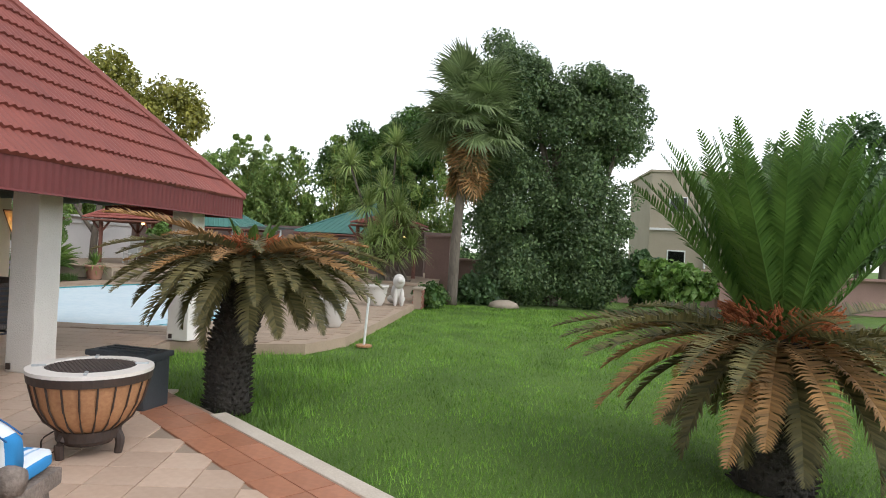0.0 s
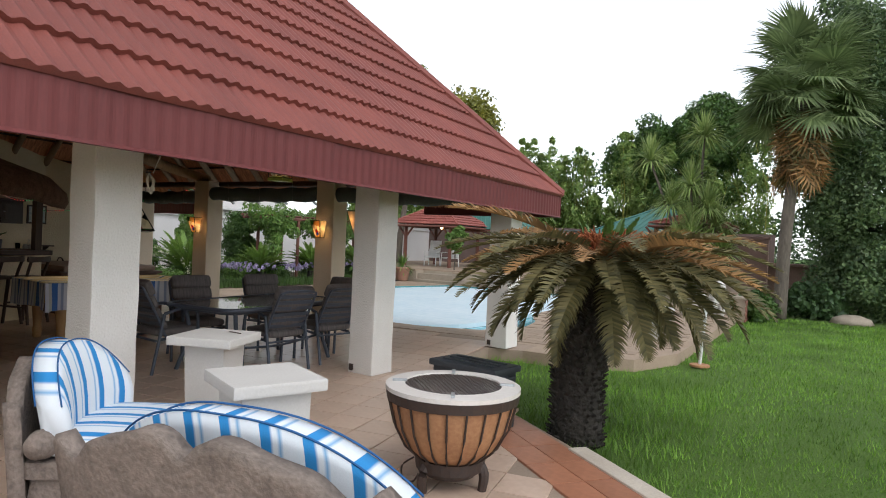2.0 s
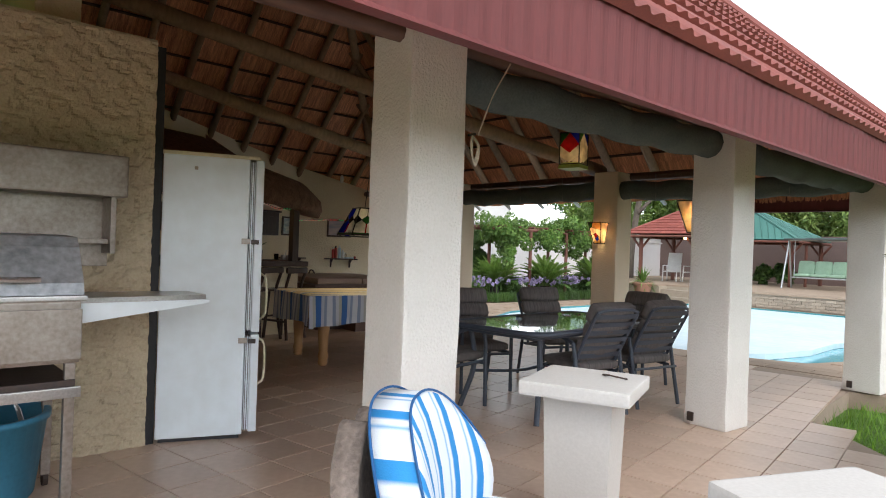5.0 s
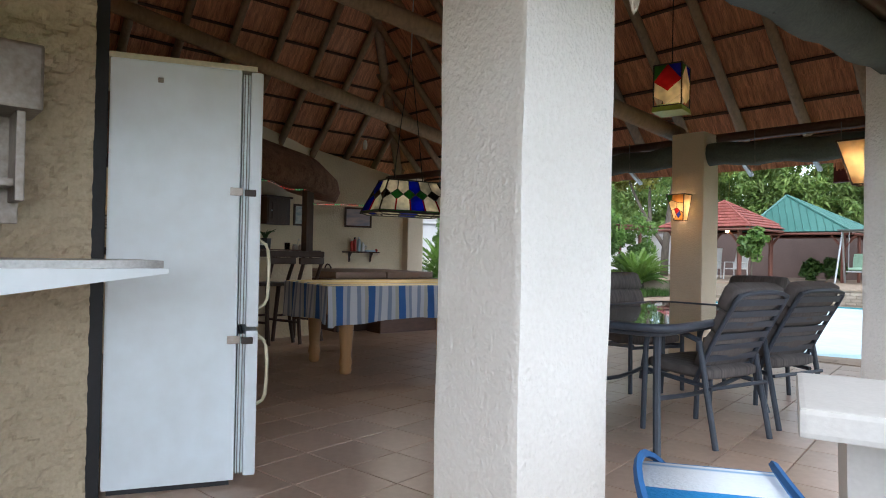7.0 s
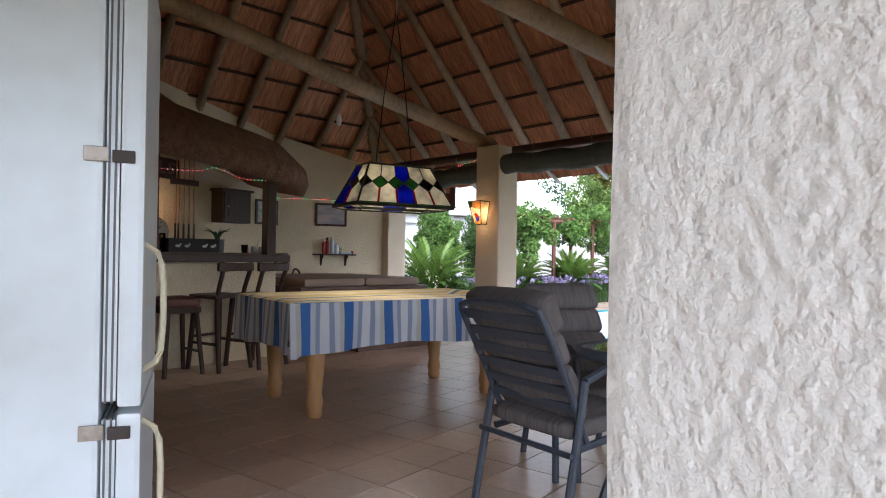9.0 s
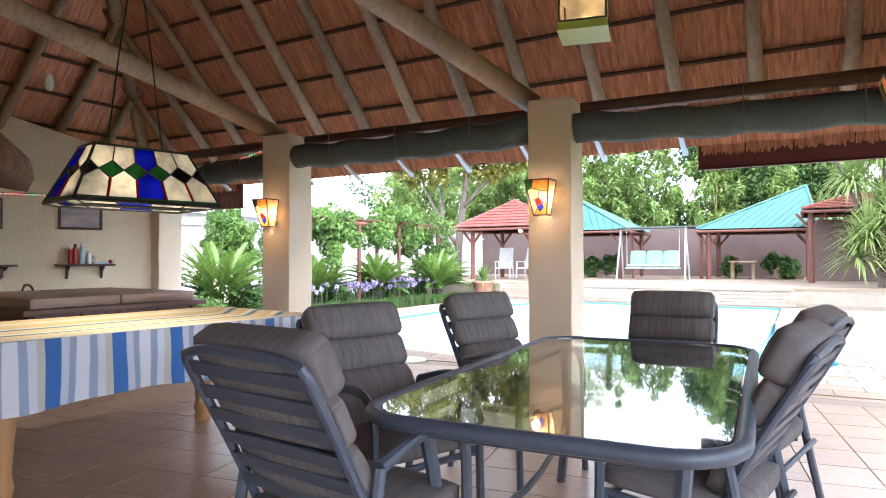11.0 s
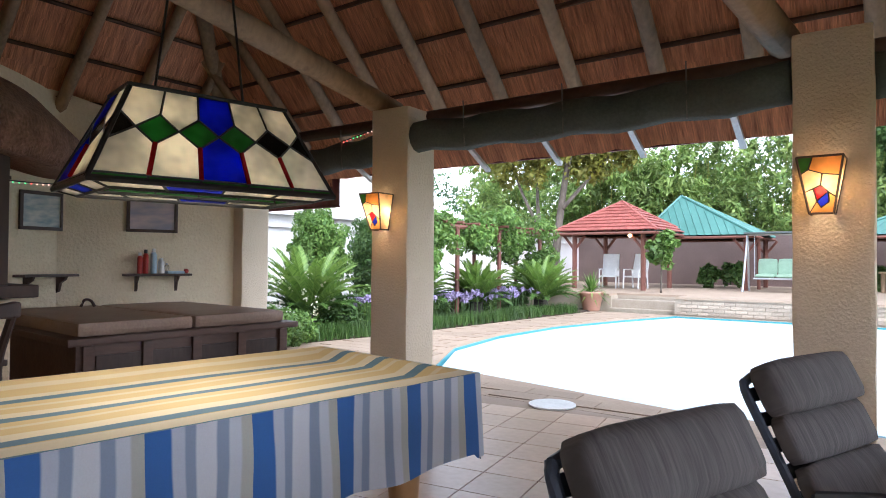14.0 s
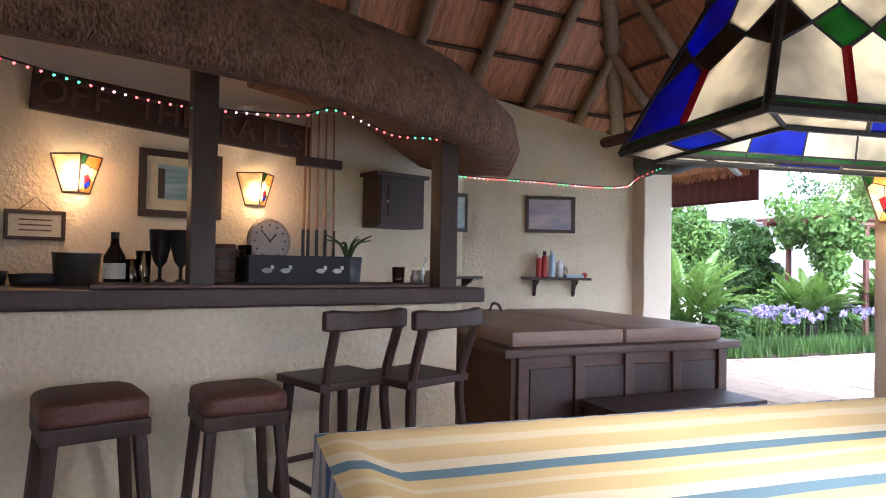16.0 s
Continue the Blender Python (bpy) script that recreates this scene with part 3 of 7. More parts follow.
def tile_panel(side, a0, a1, up, verts, faces):
    """One pressed roof panel with its waves, cut at the hips, its foot turned down over the course below."""
    n = NORMAL[side].normalized()
    k = max(2, int((a1 - a0) / 0.0192))
    base = len(verts)
    for i in range(k + 1):
        a = a0 + (a1 - a0) * i / k
        w = 0.012 * math.sin(2 * math.pi * a / 0.115)
        for row, (u, lift) in enumerate(((up - 0.004, -0.004), (up - 0.004, 0.040), (up + COURSE, 0.004))):
            lo, hi = side_range(side, max(u, 0))
            p = slope_point(side, min(max(a, lo - 0.03), hi + 0.03), u)
            verts.append(p + n * (lift + (w if row else 0) + 0.02))
    for i in range(k):
        for r in range(2):
            q = base + i * 3 + r
            faces.append((q, q + 3, q + 4, q + 1))


rng = random.Random(4)
for side in "EWNS":
    vs, fs = [], []
    rows_n = int(HALF / COURSE) + 1
    for c in range(rows_n):
        up = c * COURSE
        lo, hi = side_range(side, up)
        a = lo - (0.63 if c % 2 else 0.0)
        while a < hi:
            s0, s1 = max(a, lo), min(a + 1.26, hi)
            if s1 - s0 > 0.06:
                if side == "E":
                    v1, f1 = [], []
                    tile_panel(side, s0, s1, up + rng.uniform(-0.003, 0.003), v1, f1)
                    part("roof_tile", raw("roof_tile", v1, f1, TILE_RED), TILE_RED, roof)
                else:
                    tile_panel(side, s0, s1, up, vs, fs)
            a += 1.26
    if vs:
        tagged(part("roof_tiles", raw("roof_tiles", vs, fs, TILE_RED), TILE_RED, roof), kind="stuff")

# hip and ridge caps
hips = [((X1, Y1), (X1 - HALF, Y1 - HALF)), ((X1, Y0), (X1 - HALF, Y0 + HALF)), ((X0, Y1), (X0 + HALF, Y1 - HALF)), ((X0, Y0), (X0 + HALF, Y0 + HALF))]
for p, q in hips:
    part("hip_cap", tube([(p[0], p[1], EZ + 0.05), (q[0], q[1], RIDGE + 0.05)], 0.075, 8), TILE_RED, roof)
part("ridge_cap", tube([(X1 - HALF, Y0 + HALF, RIDGE + 0.05), (X1 - HALF, Y1 - HALF, RIDGE + 0.05)], 0.085, 8), TILE_RED, roof)


def fascia(p, q, z0, z1):
    """Ribbed sheet-metal fascia from p to q, bent over at its foot."""
    vs, fs = [], []
    d = Vector((q[0] - p[0], q[1] - p[1], 0))
    n = Vector((d.y, -d.x, 0)).normalized()
    k = int(d.length / 0.02)
    for i in range(k + 1):
        w = 0.006 * (0.5 + 0.5 * math.sin(i * math.pi / 2.5)) + 0.004 * math.sin(i * 0.13)
        b = Vector((p[0], p[1], 0)) + d * i / k
        for z, o in ((z1, w), (z0 + 0.02, w), (z0, 0.02), (z0, -0.03), (z0 + 0.02, w - 0.012), (z1, w - 0.012)):
            vs.append(b + n * o + Vector((0, 0, z)))
    for i in range(k):
        for r in range(5):
            a = i * 6 + r
            fs.append((a, a + 6, a + 7, a + 1))
    return raw("fascia", vs, fs, FASCIA)


FZ0, FZ1 = 1.92, 2.26
part("fascia", fascia((X1, Y0), (X1, Y1), FZ0, FZ1), FASCIA, roof, "ribbed maroon sheet fascia")
part("fascia", fascia((X1, Y1), (-6.35, Y1), FZ0, FZ1), FASCIA, roof, "ribbed maroon sheet fascia")
part("fascia", fascia((-12.1, Y1), (X0, Y1), FZ0 - 0.1, FZ1), FASCIA, roof, "ribbed maroon sheet fascia")
part("fascia", fascia((X0, Y1), (X0, Y0), FZ0, FZ1), FASCIA, roof, "ribbed maroon sheet fascia")
part("fascia", fascia((X0, Y0), (X1, Y0), FZ0, FZ1), FASCIA, roof, "ribbed maroon sheet fascia")
part("eave_board", box((-9.2, Y1 - 0.02, 2.17), (5.7, 0.03, 0.07), bevel=0.005), FASCIA, roof, "thin maroon eave board")

# thatch lining under the tiles: bundled rows with a ragged lower edge
TH = 0.16
ins = 0.12
for side in "EWNS":
    vs, fs = [], []
    rows_u = [i * 0.155 + 0.03 for i in range(int((HALF - 0.05) / 0.155) + 1)]
    for c, up in enumerate(rows_u):
        u1 = min(up + 0.17, HALF - 0.01)
        lo, hi = side_range(side, up)
        lo1, hi1 = side_range(side, u1)
        n = -NORMAL[side].normalized()
        k = max(4, int((hi - lo) / 0.12))
        base = len(vs)
        for i in range(k + 1):
            f = i / k
            a, b = lo + (hi - lo) * f, lo1 + (hi1 - lo1) * f
            j = rng.uniform(-0.012, 0.012)
            vs.append(slope_point(side, a, up + j) + n * TH)
            vs.append(slope_point(side, a, up + j) + n * (TH + 0.035))
            vs.append(slope_point(side, b, u1) + n * (TH + 0.002 + rng.uniform(0, 0.008)))
        for i in range(k):
            for r in range(2):
                q = base + i * 3 + r
                fs.append((q, q + 3, q + 4, q + 1))
    part("thatch", raw("thatch", vs, fs, THATCH[side in "EW"]), None, roof, "brown bundled thatch lining")

# ragged straw fringe hanging inside the pool-side fascia
vs, fs = [], []
for i in range(900):
    x = rng.uniform(-6.3, -4.1) if i < 560 else rng.uniform(-13.6, -12.15)
    y, w, drop = 10.22 + rng.uniform(0, 0.10), rng.uniform(0.006, 0.014), rng.uniform(0.11, 0.17)
    b = len(vs)
    lean = rng.uniform(-0.02, 0.02)
    vs += [(x - w, y, 2.21), (x + w, y, 2.21), (x + w * 0.6 + lean, y + 0.02, 2.20 - drop), (x - w * 0.6 + lean, y + 0.02, 2.20 - drop)]
    fs.append((b, b + 1, b + 2, b + 3))
tagged(part("thatch_fringe", raw("thatch_fringe", vs, fs, THATCH[0]), None, roof, "straw ends hanging at the eave"), kind="stuff")

# rafters of round gum pole and dark battens
for side in "EWN":
    a, b = side_range(side, 0)
    k = int((b - a) / 0.62)
    for i in range(1, k):
        s = a + (b - a) * i / k
        top = min(s - a, b - s, HALF) - 0.05
        if top < 0.5:
            continue
        n = -NORMAL[side].normalized()
        o = n * (TH + 0.095)
        part("rafter", tube([slope_point(side, s + rng.uniform(-0.03, 0.03), 0.35) + o, slope_point(side, s, top * 0.5) + o + n * rng.uniform(-0.01, 0.01), slope_point(side, s + rng.uniform(-0.03, 0.03), top) + o], 0.058, 8, r2=0.045), POLE, roof, smooth=True)
    bat = bmesh.new()
    for u in [0.3 + 0.31 * i for i in range(int(HALF / 0.31) - 1)]:
        lo, hi = side_range(side, u)
        if hi - lo > 0.4:
            n = -NORMAL[side].normalized() * (TH + 0.045)
            tube([slope_point(side, lo, u) + n, slope_point(side, hi, u) + n], 0.019, 6, bm=bat)
    part("battens", bat, BATTEN, roof)
for p, q in hips:
    o = Vector((0, 0, -0.32))
    part("hip_rafter", tube([Vector((p[0] + (q[0] - p[0]) * 0.1, p[1] + (q[1] - p[1]) * 0.1, EZ + HALF * 0.1)) + o, Vector((q[0], q[1], RIDGE)) + o], 0.075, 8, r2=0.06), POLE, roof, smooth=True)
# thick props from the pillar heads up into the roof
for x, y, ex, ey, ez in ((-7.45, 9.15, -8.45, 2.65, 3.42), (-10.2, 9.15, -9.95, 2.65, 3.42)):
    part("prop_pole", tube([(x, y, 2.40), (ex, ey, ez)], 0.085, 10, r2=0.07), POLE, roof, "thick round gum pole", smooth=True)
# wall plates along the pillar heads
for p, q, z in (((-13.3, 9.12), (-4.6, 9.25), 2.32), ((-4.72, 9.9), (-5.25, 1.0), 2.36)):
    part("wall_plate", tube([(*p, z), (*q, z)], 0.05, 8), WOOD_BROWN, roof, "dark round pole wall plate", smooth=True)

# rolled-up canvas blinds along the openings
for p, q, z in (((-7.05, 9.02), (-4.7, 9.35), 2.13), ((-9.87, 9.02), (-7.4, 9.0), 2.14), ((-12.45, 9.35), (-10.2, 9.05), 2.10), ((-4.62, 9.6), (-4.85, 7.28), 2.16), ((-4.96, 6.9), (-5.1, 4.28), 2.22)):
    d = Vector((q[0] - p[0], q[1] - p[1], 0))
    bm = tube([Vector((*p, z)) + d * (i / 16) + Vector((0, 0, 0.014 * math.sin(i * 1.7) - 0.02 * math.sin(math.pi * i / 16))) for i in range(17)], 0.115, 12)
    roll = solid("rolled_blind", bm, GREEN_ROLL, "dark green canvas blind rolled up under the eave", "blind", smooth=True, group="rolled blinds")
    for f in (0.2, 0.5, 0.8):
        part("cord", tube([Vector((*p, z + 0.18)) + d * f + Vector((0, -0.12, 0)), Vector((*p, z - 0.13)) + d * f + Vector((0, -0.10, 0))], 0.004, 5), GREY_SEAL, roll)
# the blind's cord, coiled up on a hook beside the first pillar
cord = thing("blind_cord", "pale blind cord coiled on a hook at the pillar", "cord", pose(-4.93, 4.27, 1.78))
part("line", tube(bend([(0.02, 0.02, 0.12), (0.03, 0.10, 0.32), (0.04, 0.22, 0.52)], 4), 0.004, 6), KERB, cord)
for i in range(4):
    part("loop", tube(bend([(0.0, 0.0, 0.12), (0.02, -0.018 - 0.004 * i, 0.06), (0.01, 0.005 * i, -0.01 - 0.008 * i), (0.02, 0.02 + 0.004 * i, 0.06), (0.0, 0.0, 0.12)], 5), 0.004, 6), KERB, cord)
part("hook", tube([(-0.03, 0, 0.125), (0.02, 0, 0.125)], 0.007, 6), IRON, cord)
# steel eave brackets on the pool side
for i in range(9):
    x = -12.2 + i * 0.72
    part("eave_bracket", box((0, 0, 0), (0.045, 0.5, 0.03), m=pose(x, 10.05, 2.17, -28)), GALV, roof, "galvanised steel rafter shoe")

# hip roof of the bar: thick old thatch over the counter
BARX = -11.05


def bar_canopy():
    """Thick thatched hood over the bar counter, round at its free end, hanging from the back wall."""
    bm = bmesh.new()
    path = [(-10.62, 2.9, 1.98), (-10.60, 4.2, 1.97), (-10.62, 5.4, 1.93), (-10.70, 6.3, 1.85), (-10.90, 6.9, 1.78), (-11.35, 7.3, 1.74), (-12.0, 7.5, 1.80), (-12.9, 7.55, 1.95)]
    pts = bend(path, 4)
    rings = []
    for i, p in enumerate(pts):
        c = Vector((-12.6, min(p.y, 5.9), 0))
        out = Vector((p.x - c.x, p.y - c.y, 0)).normalized()
        reach = Vector((p.x - c.x, p.y - c.y, 0)).length
        w = 0.02 * noise.noise(p * 2.3)
        prof = ((-reach + 0.05, 1.05), (-reach * 0.55, 0.74), (-0.22, 0.46), (0.0 + w, 0.24), (0.03 + w, 0.10), (-0.02, 0.0 + w), (-0.20, 0.02), (-reach * 0.5, 0.34), (-reach + 0.05, 0.62))
        rings.append([bm.verts.new(p + out * a + Vector((0, 0, b))) for a, b in prof])
    for q, w in zip(rings, rings[1:]):
        for j in range(len(q) - 1):
            bm.faces.new((q[j], q[j + 1], w[j + 1], w[j]))
    bmesh.ops.recalc_face_normals(bm, faces=bm.faces[:])
    return solid("bar_canopy", bm, THATCH_DARK, "thick dark thatched hood hanging over the bar", "canopy", smooth=True, kind="structure")


bar_canopy()
for x, y, z in ((-11.08, 5.53, 2.14), (-11.12, 6.73, 1.94)):
    solid("bar_post", box((0, 0, (1.06 + z) / 2), (0.105, 0.105, z - 1.06), bevel=0.008), WOOD_DARK, "square dark wooden post standing on the bar counter", "post", pose(x, y, 0, 0, 0, 6), kind="structure", group="bar posts")

# ---- the bar ----
counter = thing("bar_counter", "cream plastered bar with a dark wooden top", "bar counter", pose(-11.12, 6.86, 0, 0, 0, 4))
part("front", box((-0.14, -1.9, 0.49), (0.22, 3.75, 0.98), bevel=0.01), PLASTER, counter, "textured cream plaster front")
part("worktop", box((-0.22, -1.88, 1.03), (0.62, 3.9, 0.075), bevel=0.012), WOOD_DARK, counter, "thick dark wooden top")
part("bar_mat", box((-0.12, -1.0, 1.077), (0.36, 1.5, 0.014), bevel=0.004), WOOD_BROWN, counter, "brown woven bar mat")

def face_x(x, y, z, a=0.0):
    """Pose of a wall-hung thing whose front (built towards -y) looks to +x, turned by a."""
    return pose(x, y, z, 0, 0, 90 + a)


BAR_A, WEST_A = 13.1, -18.9


def bar_wall(s, z, out=0.0):
    d, n = Vector((1.15, -4.95)).normalized(), Vector((4.95, 1.15)).normalized()
    p = Vector((-13.15, 7.95)) + d * s + n * out
    return face_x(p.x, p.y, z, BAR_A)


def west_wall(s, z, out=0.0):
    d, n = Vector((0.49, 1.43)).normalized(), Vector((1.43, -0.49)).normalized()
    p = Vector((-13.10, 7.98)) + d * s + n * out
    return face_x(p.x, p.y, z, WEST_A)


def picture(name, m, w, h, label, art, border=0.03):
    pic = thing(name, label, "picture", m)
    f = bmesh.new()
    for x, z, sx, sz in ((0, h / 2 - border / 2, w, border), (0, -h / 2 + border / 2, w, border), (-w / 2 + border / 2, 0, border, h - 2 * border), (w / 2 - border / 2, 0, border, h - 2 * border)):
        box((x, -0.012, z), (sx, 0.024, sz), bevel=0.004, bm=f)
    part("picture_frame", f, WOOD_DARK, pic)
    part("print", box((0, -0.006, 0), (w - 2 * border, 0.008, h - 2 * border)), art, pic)
    return pic


ART1 = mat("art_sunset", (0.52, 0.40, 0.38), (0.22, 0.25, 0.33), 0.4, scale=5, fine=9, bump=0, stretch=(0.5, 1, 2))
ART2 = mat("art_sea", (0.62, 0.62, 0.55), (0.20, 0.30, 0.36), 0.4, scale=6, fine=12, bump=0, stretch=(0.7, 1, 2))
ART3 = mat("art_beach", (0.40, 0.55, 0.55), (0.10, 0.22, 0.30), 0.4, scale=6, fine=10, bump=0, stretch=(0.3, 1, 3))
MOUNT = mat("art_mount", (0.70, 0.62, 0.40), rough=0.5)
PAPER = mat("paper", (0.72, 0.68, 0.55), rough=0.8)
picture("framed_picture", west_wall(0.70, 1.645), 0.46, 0.33, "small dark-framed print of a dusky landscape", ART1)
picture("framed_picture", bar_wall(0.21, 1.64), 0.40, 0.34, "small dark-framed seascape print", ART2)
big = picture("framed_picture", bar_wall(2.48, 1.67), 0.52, 0.43, "dark-framed beach picture with a yellow mount", MOUNT, 0.045)
part("print", box((0.025, -0.012, 0.01), (0.34, 0.006, 0.22)), ART3, big)
part("figure_shape", box((-0.125, -0.014, 0.0), (0.04, 0.006, 0.19), bevel=0.002), WOOD_DARK, big)
cert = picture("framed_notice", bar_wall(3.28, 1.37), 0.30, 0.17, "small framed notice hung from a string", PAPER, 0.02)
for i in range(3):
    part("text_line", box((0, -0.012, 0.03 - 0.03 * i), (0.16, 0.004, 0.008)), WOOD_BROWN, cert)
part("string", tube([(-0.08, -0.01, 0.085), (0.0, -0.008, 0.16), (0.08, -0.01, 0.085)], 0.003, 5), WOOD_BROWN, cert)

# carved board over the bar
sign = thing("carved_sign", "dark carved wooden board with raised letters", "sign", bar_wall(2.45, 2.10, 0.0) @ pose(0, 0, 0, 0, 3, 0))
part("board", box((0, -0.02, 0), (1.75, 0.04, 0.24), bevel=0.012), WOOD_DARK, sign, m=pose(0, 0, 0, 0, 0.0, 0))


def lettering(text, size, material, parent, m, depth=0.008):
    cu = bpy.data.curves.new("letters", "FONT")
    cu.body, cu.size, cu.extrude, cu.align_x, cu.align_y = text, size, depth, "CENTER", "CENTER"
    tmp = bpy.data.objects.new("letters_tmp", cu)
    scene.collection.objects.link(tmp)
    me = bpy.data.meshes.new_from_object(tmp.evaluated_get(bpy.context.evaluated_depsgraph_get()))
    bpy.data.objects.remove(tmp)
    me.materials.append(material)
    return part("letter", me, None, parent, m=m)


for i, letter in enumerate("OFF THE RAILS"):
    if letter != " ":
        lettering(letter, 0.20, WOOD_BROWN, sign, pose((i - 6) * 0.128, -0.044, 0, 90))


def cabinet():
    c = thing("wall_cabinet", "small dark wooden wall cabinet with one door", "cabinet", bar_wall(0.88, 1.66))
    part("body", box((0, -0.11, 0), (0.44, 0.22, 0.40), bevel=0.006), WOOD_DARK, c)
    part("cornice", box((0, -0.12, 0.21), (0.50, 0.26, 0.03), bevel=0.008), WOOD_DARK, c)
    d = part("door", box((0, -0.228, 0), (0.40, 0.016, 0.36), bevel=0.004), WOOD_DARK, c)
    part("panel", box((0, -0.240, 0), (0.28, 0.012, 0.24), bevel=0.005), WOOD_DARK, d)
    part("knob", lathe([(0.0, 0), (0.006, 0.0), (0.012, 0.015), (0.008, 0.025), (0, 0.027)], 12, m=pose(-0.15, -0.236, 0, 90)), GALV, d)


cabinet()


def shelf(m, w, label):
    s = thing("wall_shelf", label, "shelf", m)
    part("board", box((0, -0.08, 0), (w, 0.16, 0.022), bevel=0.004), WOOD_DARK, s)
    for x in (-w * 0.3, w * 0.3):
        part("bracket", prism([(0, 0), (0.13, 0), (0.11, -0.03), (0.05, -0.06), (0.03, -0.13), (0, -0.15)], -0.012, 0.012, m=pose(x, 0, -0.011) @ Matrix(((0, 0, 1, 0), (-1, 0, 0, 0), (0, 1, 0, 0), (0, 0, 0, 1)))), WOOD_DARK, s)


shelf(west_wall(0.74, 1.07), 0.60, "dark wooden wall shelf holding cans and bottles")
shelf(bar_wall(0.20, 1.07), 0.50, "dark wooden wall shelf beside the bar")


def bottle(name, m, prof, material, label, cap=None, cap_prof=None, seg=16):
    b = thing(name, label, name.replace("_", " "), m)
    part("body", lathe(prof, seg), material, b, smooth=True)
    if cap:
        part("cap", lathe(cap_prof, seg), cap, b)
    return b


RED_P, BLUE_P = mat("red_label", (0.45, 0.03, 0.02), rough=0.4, bump=0), mat("pale_blue_label", (0.45, 0.60, 0.72), rough=0.4, bump=0)
for dx, h, r, mt, cp in ((-0.12, 0.20, 0.024, RED_P, WHITE_PLASTIC), (-0.07, 0.23, 0.026, RED_P, BLACK), (0.0, 0.24, 0.028, BLUE_P, WHITE_PLASTIC), (0.07, 0.15, 0.03, WHITE_PLASTIC, WHITE_PLASTIC), (0.12, 0.10, 0.02, BOTTLE_GLASS, GALV)):
    bottle("spray_can", west_wall(0.70 + dx, 1.082, 0.09), [(r * 0.9, 0), (r, 0.01), (r, h * 0.75), (r * 0.6, h * 0.85)], mt, "small can standing on the wall shelf", cp, [(r * 0.6, h * 0.84), (r * 0.6, h), (0, h)])
solid("folded_cloth", box((0, 0, 0.012), (0.16, 0.08, 0.024), bevel=0.008), BLUE_P, "small folded blue cloth on the shelf", "cloth", west_wall(0.90, 1.081, 0.09))
solid("red_ball", lathe([(0.0, 0), (0.018, 0.006), (0.026, 0.024), (0.018, 0.042), (0, 0.048)], 14), RED_P, "small red ball on the wall shelf", "ball", west_wall(1.0, 1.081, 0.09), smooth=True)

# rack of cues
rack = thing("cue_rack", "dark cue rack with upright billiard cues", "cue rack", bar_wall(1.50, 1.0))
part("clip_bar", box((0, -0.03, 0.92), (0.36, 0.05, 0.07), bevel=0.006), WOOD_DARK, rack)
CUE = mat("cue_wood", (0.42, 0.20, 0.09), rough=0.35, stretch=(1, 1, 0.1))
for i, x in enumerate((-0.13, -0.09, -0.02, 0.05, 0.12)):
    cue = part("cue", tube([(x, -0.05, 0.08), (x * 0.9, -0.045, 1.30)], 0.012, 10, r2=0.006), CUE, rack, "slim varnished cue")
    part("butt", tube([(x, -0.05, 0.05), (x, -0.049, 0.42)], 0.0135, 10, r2=0.012), BLACK, cue)

# clock, planter with three painted birds, barrel, goblets, bottles
clock = thing("clock", "round grey metal clock leaning against the wall", "clock", bar_wall(1.92, 1.32, 0.10))
part("case", lathe([(0.0, 0), (0.15, 0), (0.16, 0.02), (0.15, 0.035), (0.135, 0.03)], 40, m=pose(0, 0, 0, 84)), STEEL_DULL, clock, smooth=True)
part("dial", lathe([(0.0, 0.031), (0.135, 0.031)], 40, m=pose(0, 0, 0, 84)), mat("clock_dial", (0.42, 0.42, 0.43), rough=0.5), clock)
for i in range(12):
    part("numeral", box((0.11 * math.sin(i * math.pi / 6), 0.11 * math.cos(i * math.pi / 6), 0.034), (0.012, 0.012, 0.003), m=pose(0, 0, 0, 84)), BLACK, clock)
part("hour_hand", box((0.02, 0.02, 0.036), (0.01, 0.08, 0.002), rz=-45, m=pose(0, 0, 0, 84)), BLACK, clock)
part("minute_hand", box((-0.03, 0.035, 0.037), (0.008, 0.11, 0.002), rz=40, m=pose(0, 0, 0, 84)), BLACK, clock)


def on_counter(y, x=-11.3):
    return pose(x, y, 1.068, 0, 0, 90 + 4)


box_t = thing("drinks_tray", "black wooden box with white bird shapes", "tray", on_counter(6.02, -11.36))
part("body", box((0, 0, 0.075), (0.52, 0.14, 0.15), bevel=0.006), BLACK, box_t)
for x in (-0.17, -0.08, 0.10, 0.19):
    b = part("bird_shape", lathe([(0, -0.022), (0.016, -0.012), (0.02, 0.0), (0.014, 0.012), (0, 0.018)], 10, m=pose(x, -0.074, 0.075, 0, 90, 0) @ Matrix.Diagonal((0.7, 0.4, 1.4, 1))), WHITE_PLASTIC, box_t, "white bird shape")
    part("head", box((x + 0.022, -0.076, 0.091), (0.016, 0.008, 0.02), bevel=0.003), WHITE_PLASTIC, b)
barrel = thing("barrel", "small wooden barrel with dark hoops on the bar", "barrel", on_counter(5.65, -11.42))
part("body", lathe([(0.075, 0), (0.09, 0.06), (0.095, 0.10), (0.09, 0.14), (0.075, 0.20)], 20), WOOD_BROWN, barrel, smooth=True)
for z in (0.03, 0.07, 0.13, 0.17):
    part("hoop", lathe([(0.083, z - 0.008), (0.096, z - 0.008), (0.096, z + 0.008), (0.083, z + 0.008)], 20), IRON, barrel)
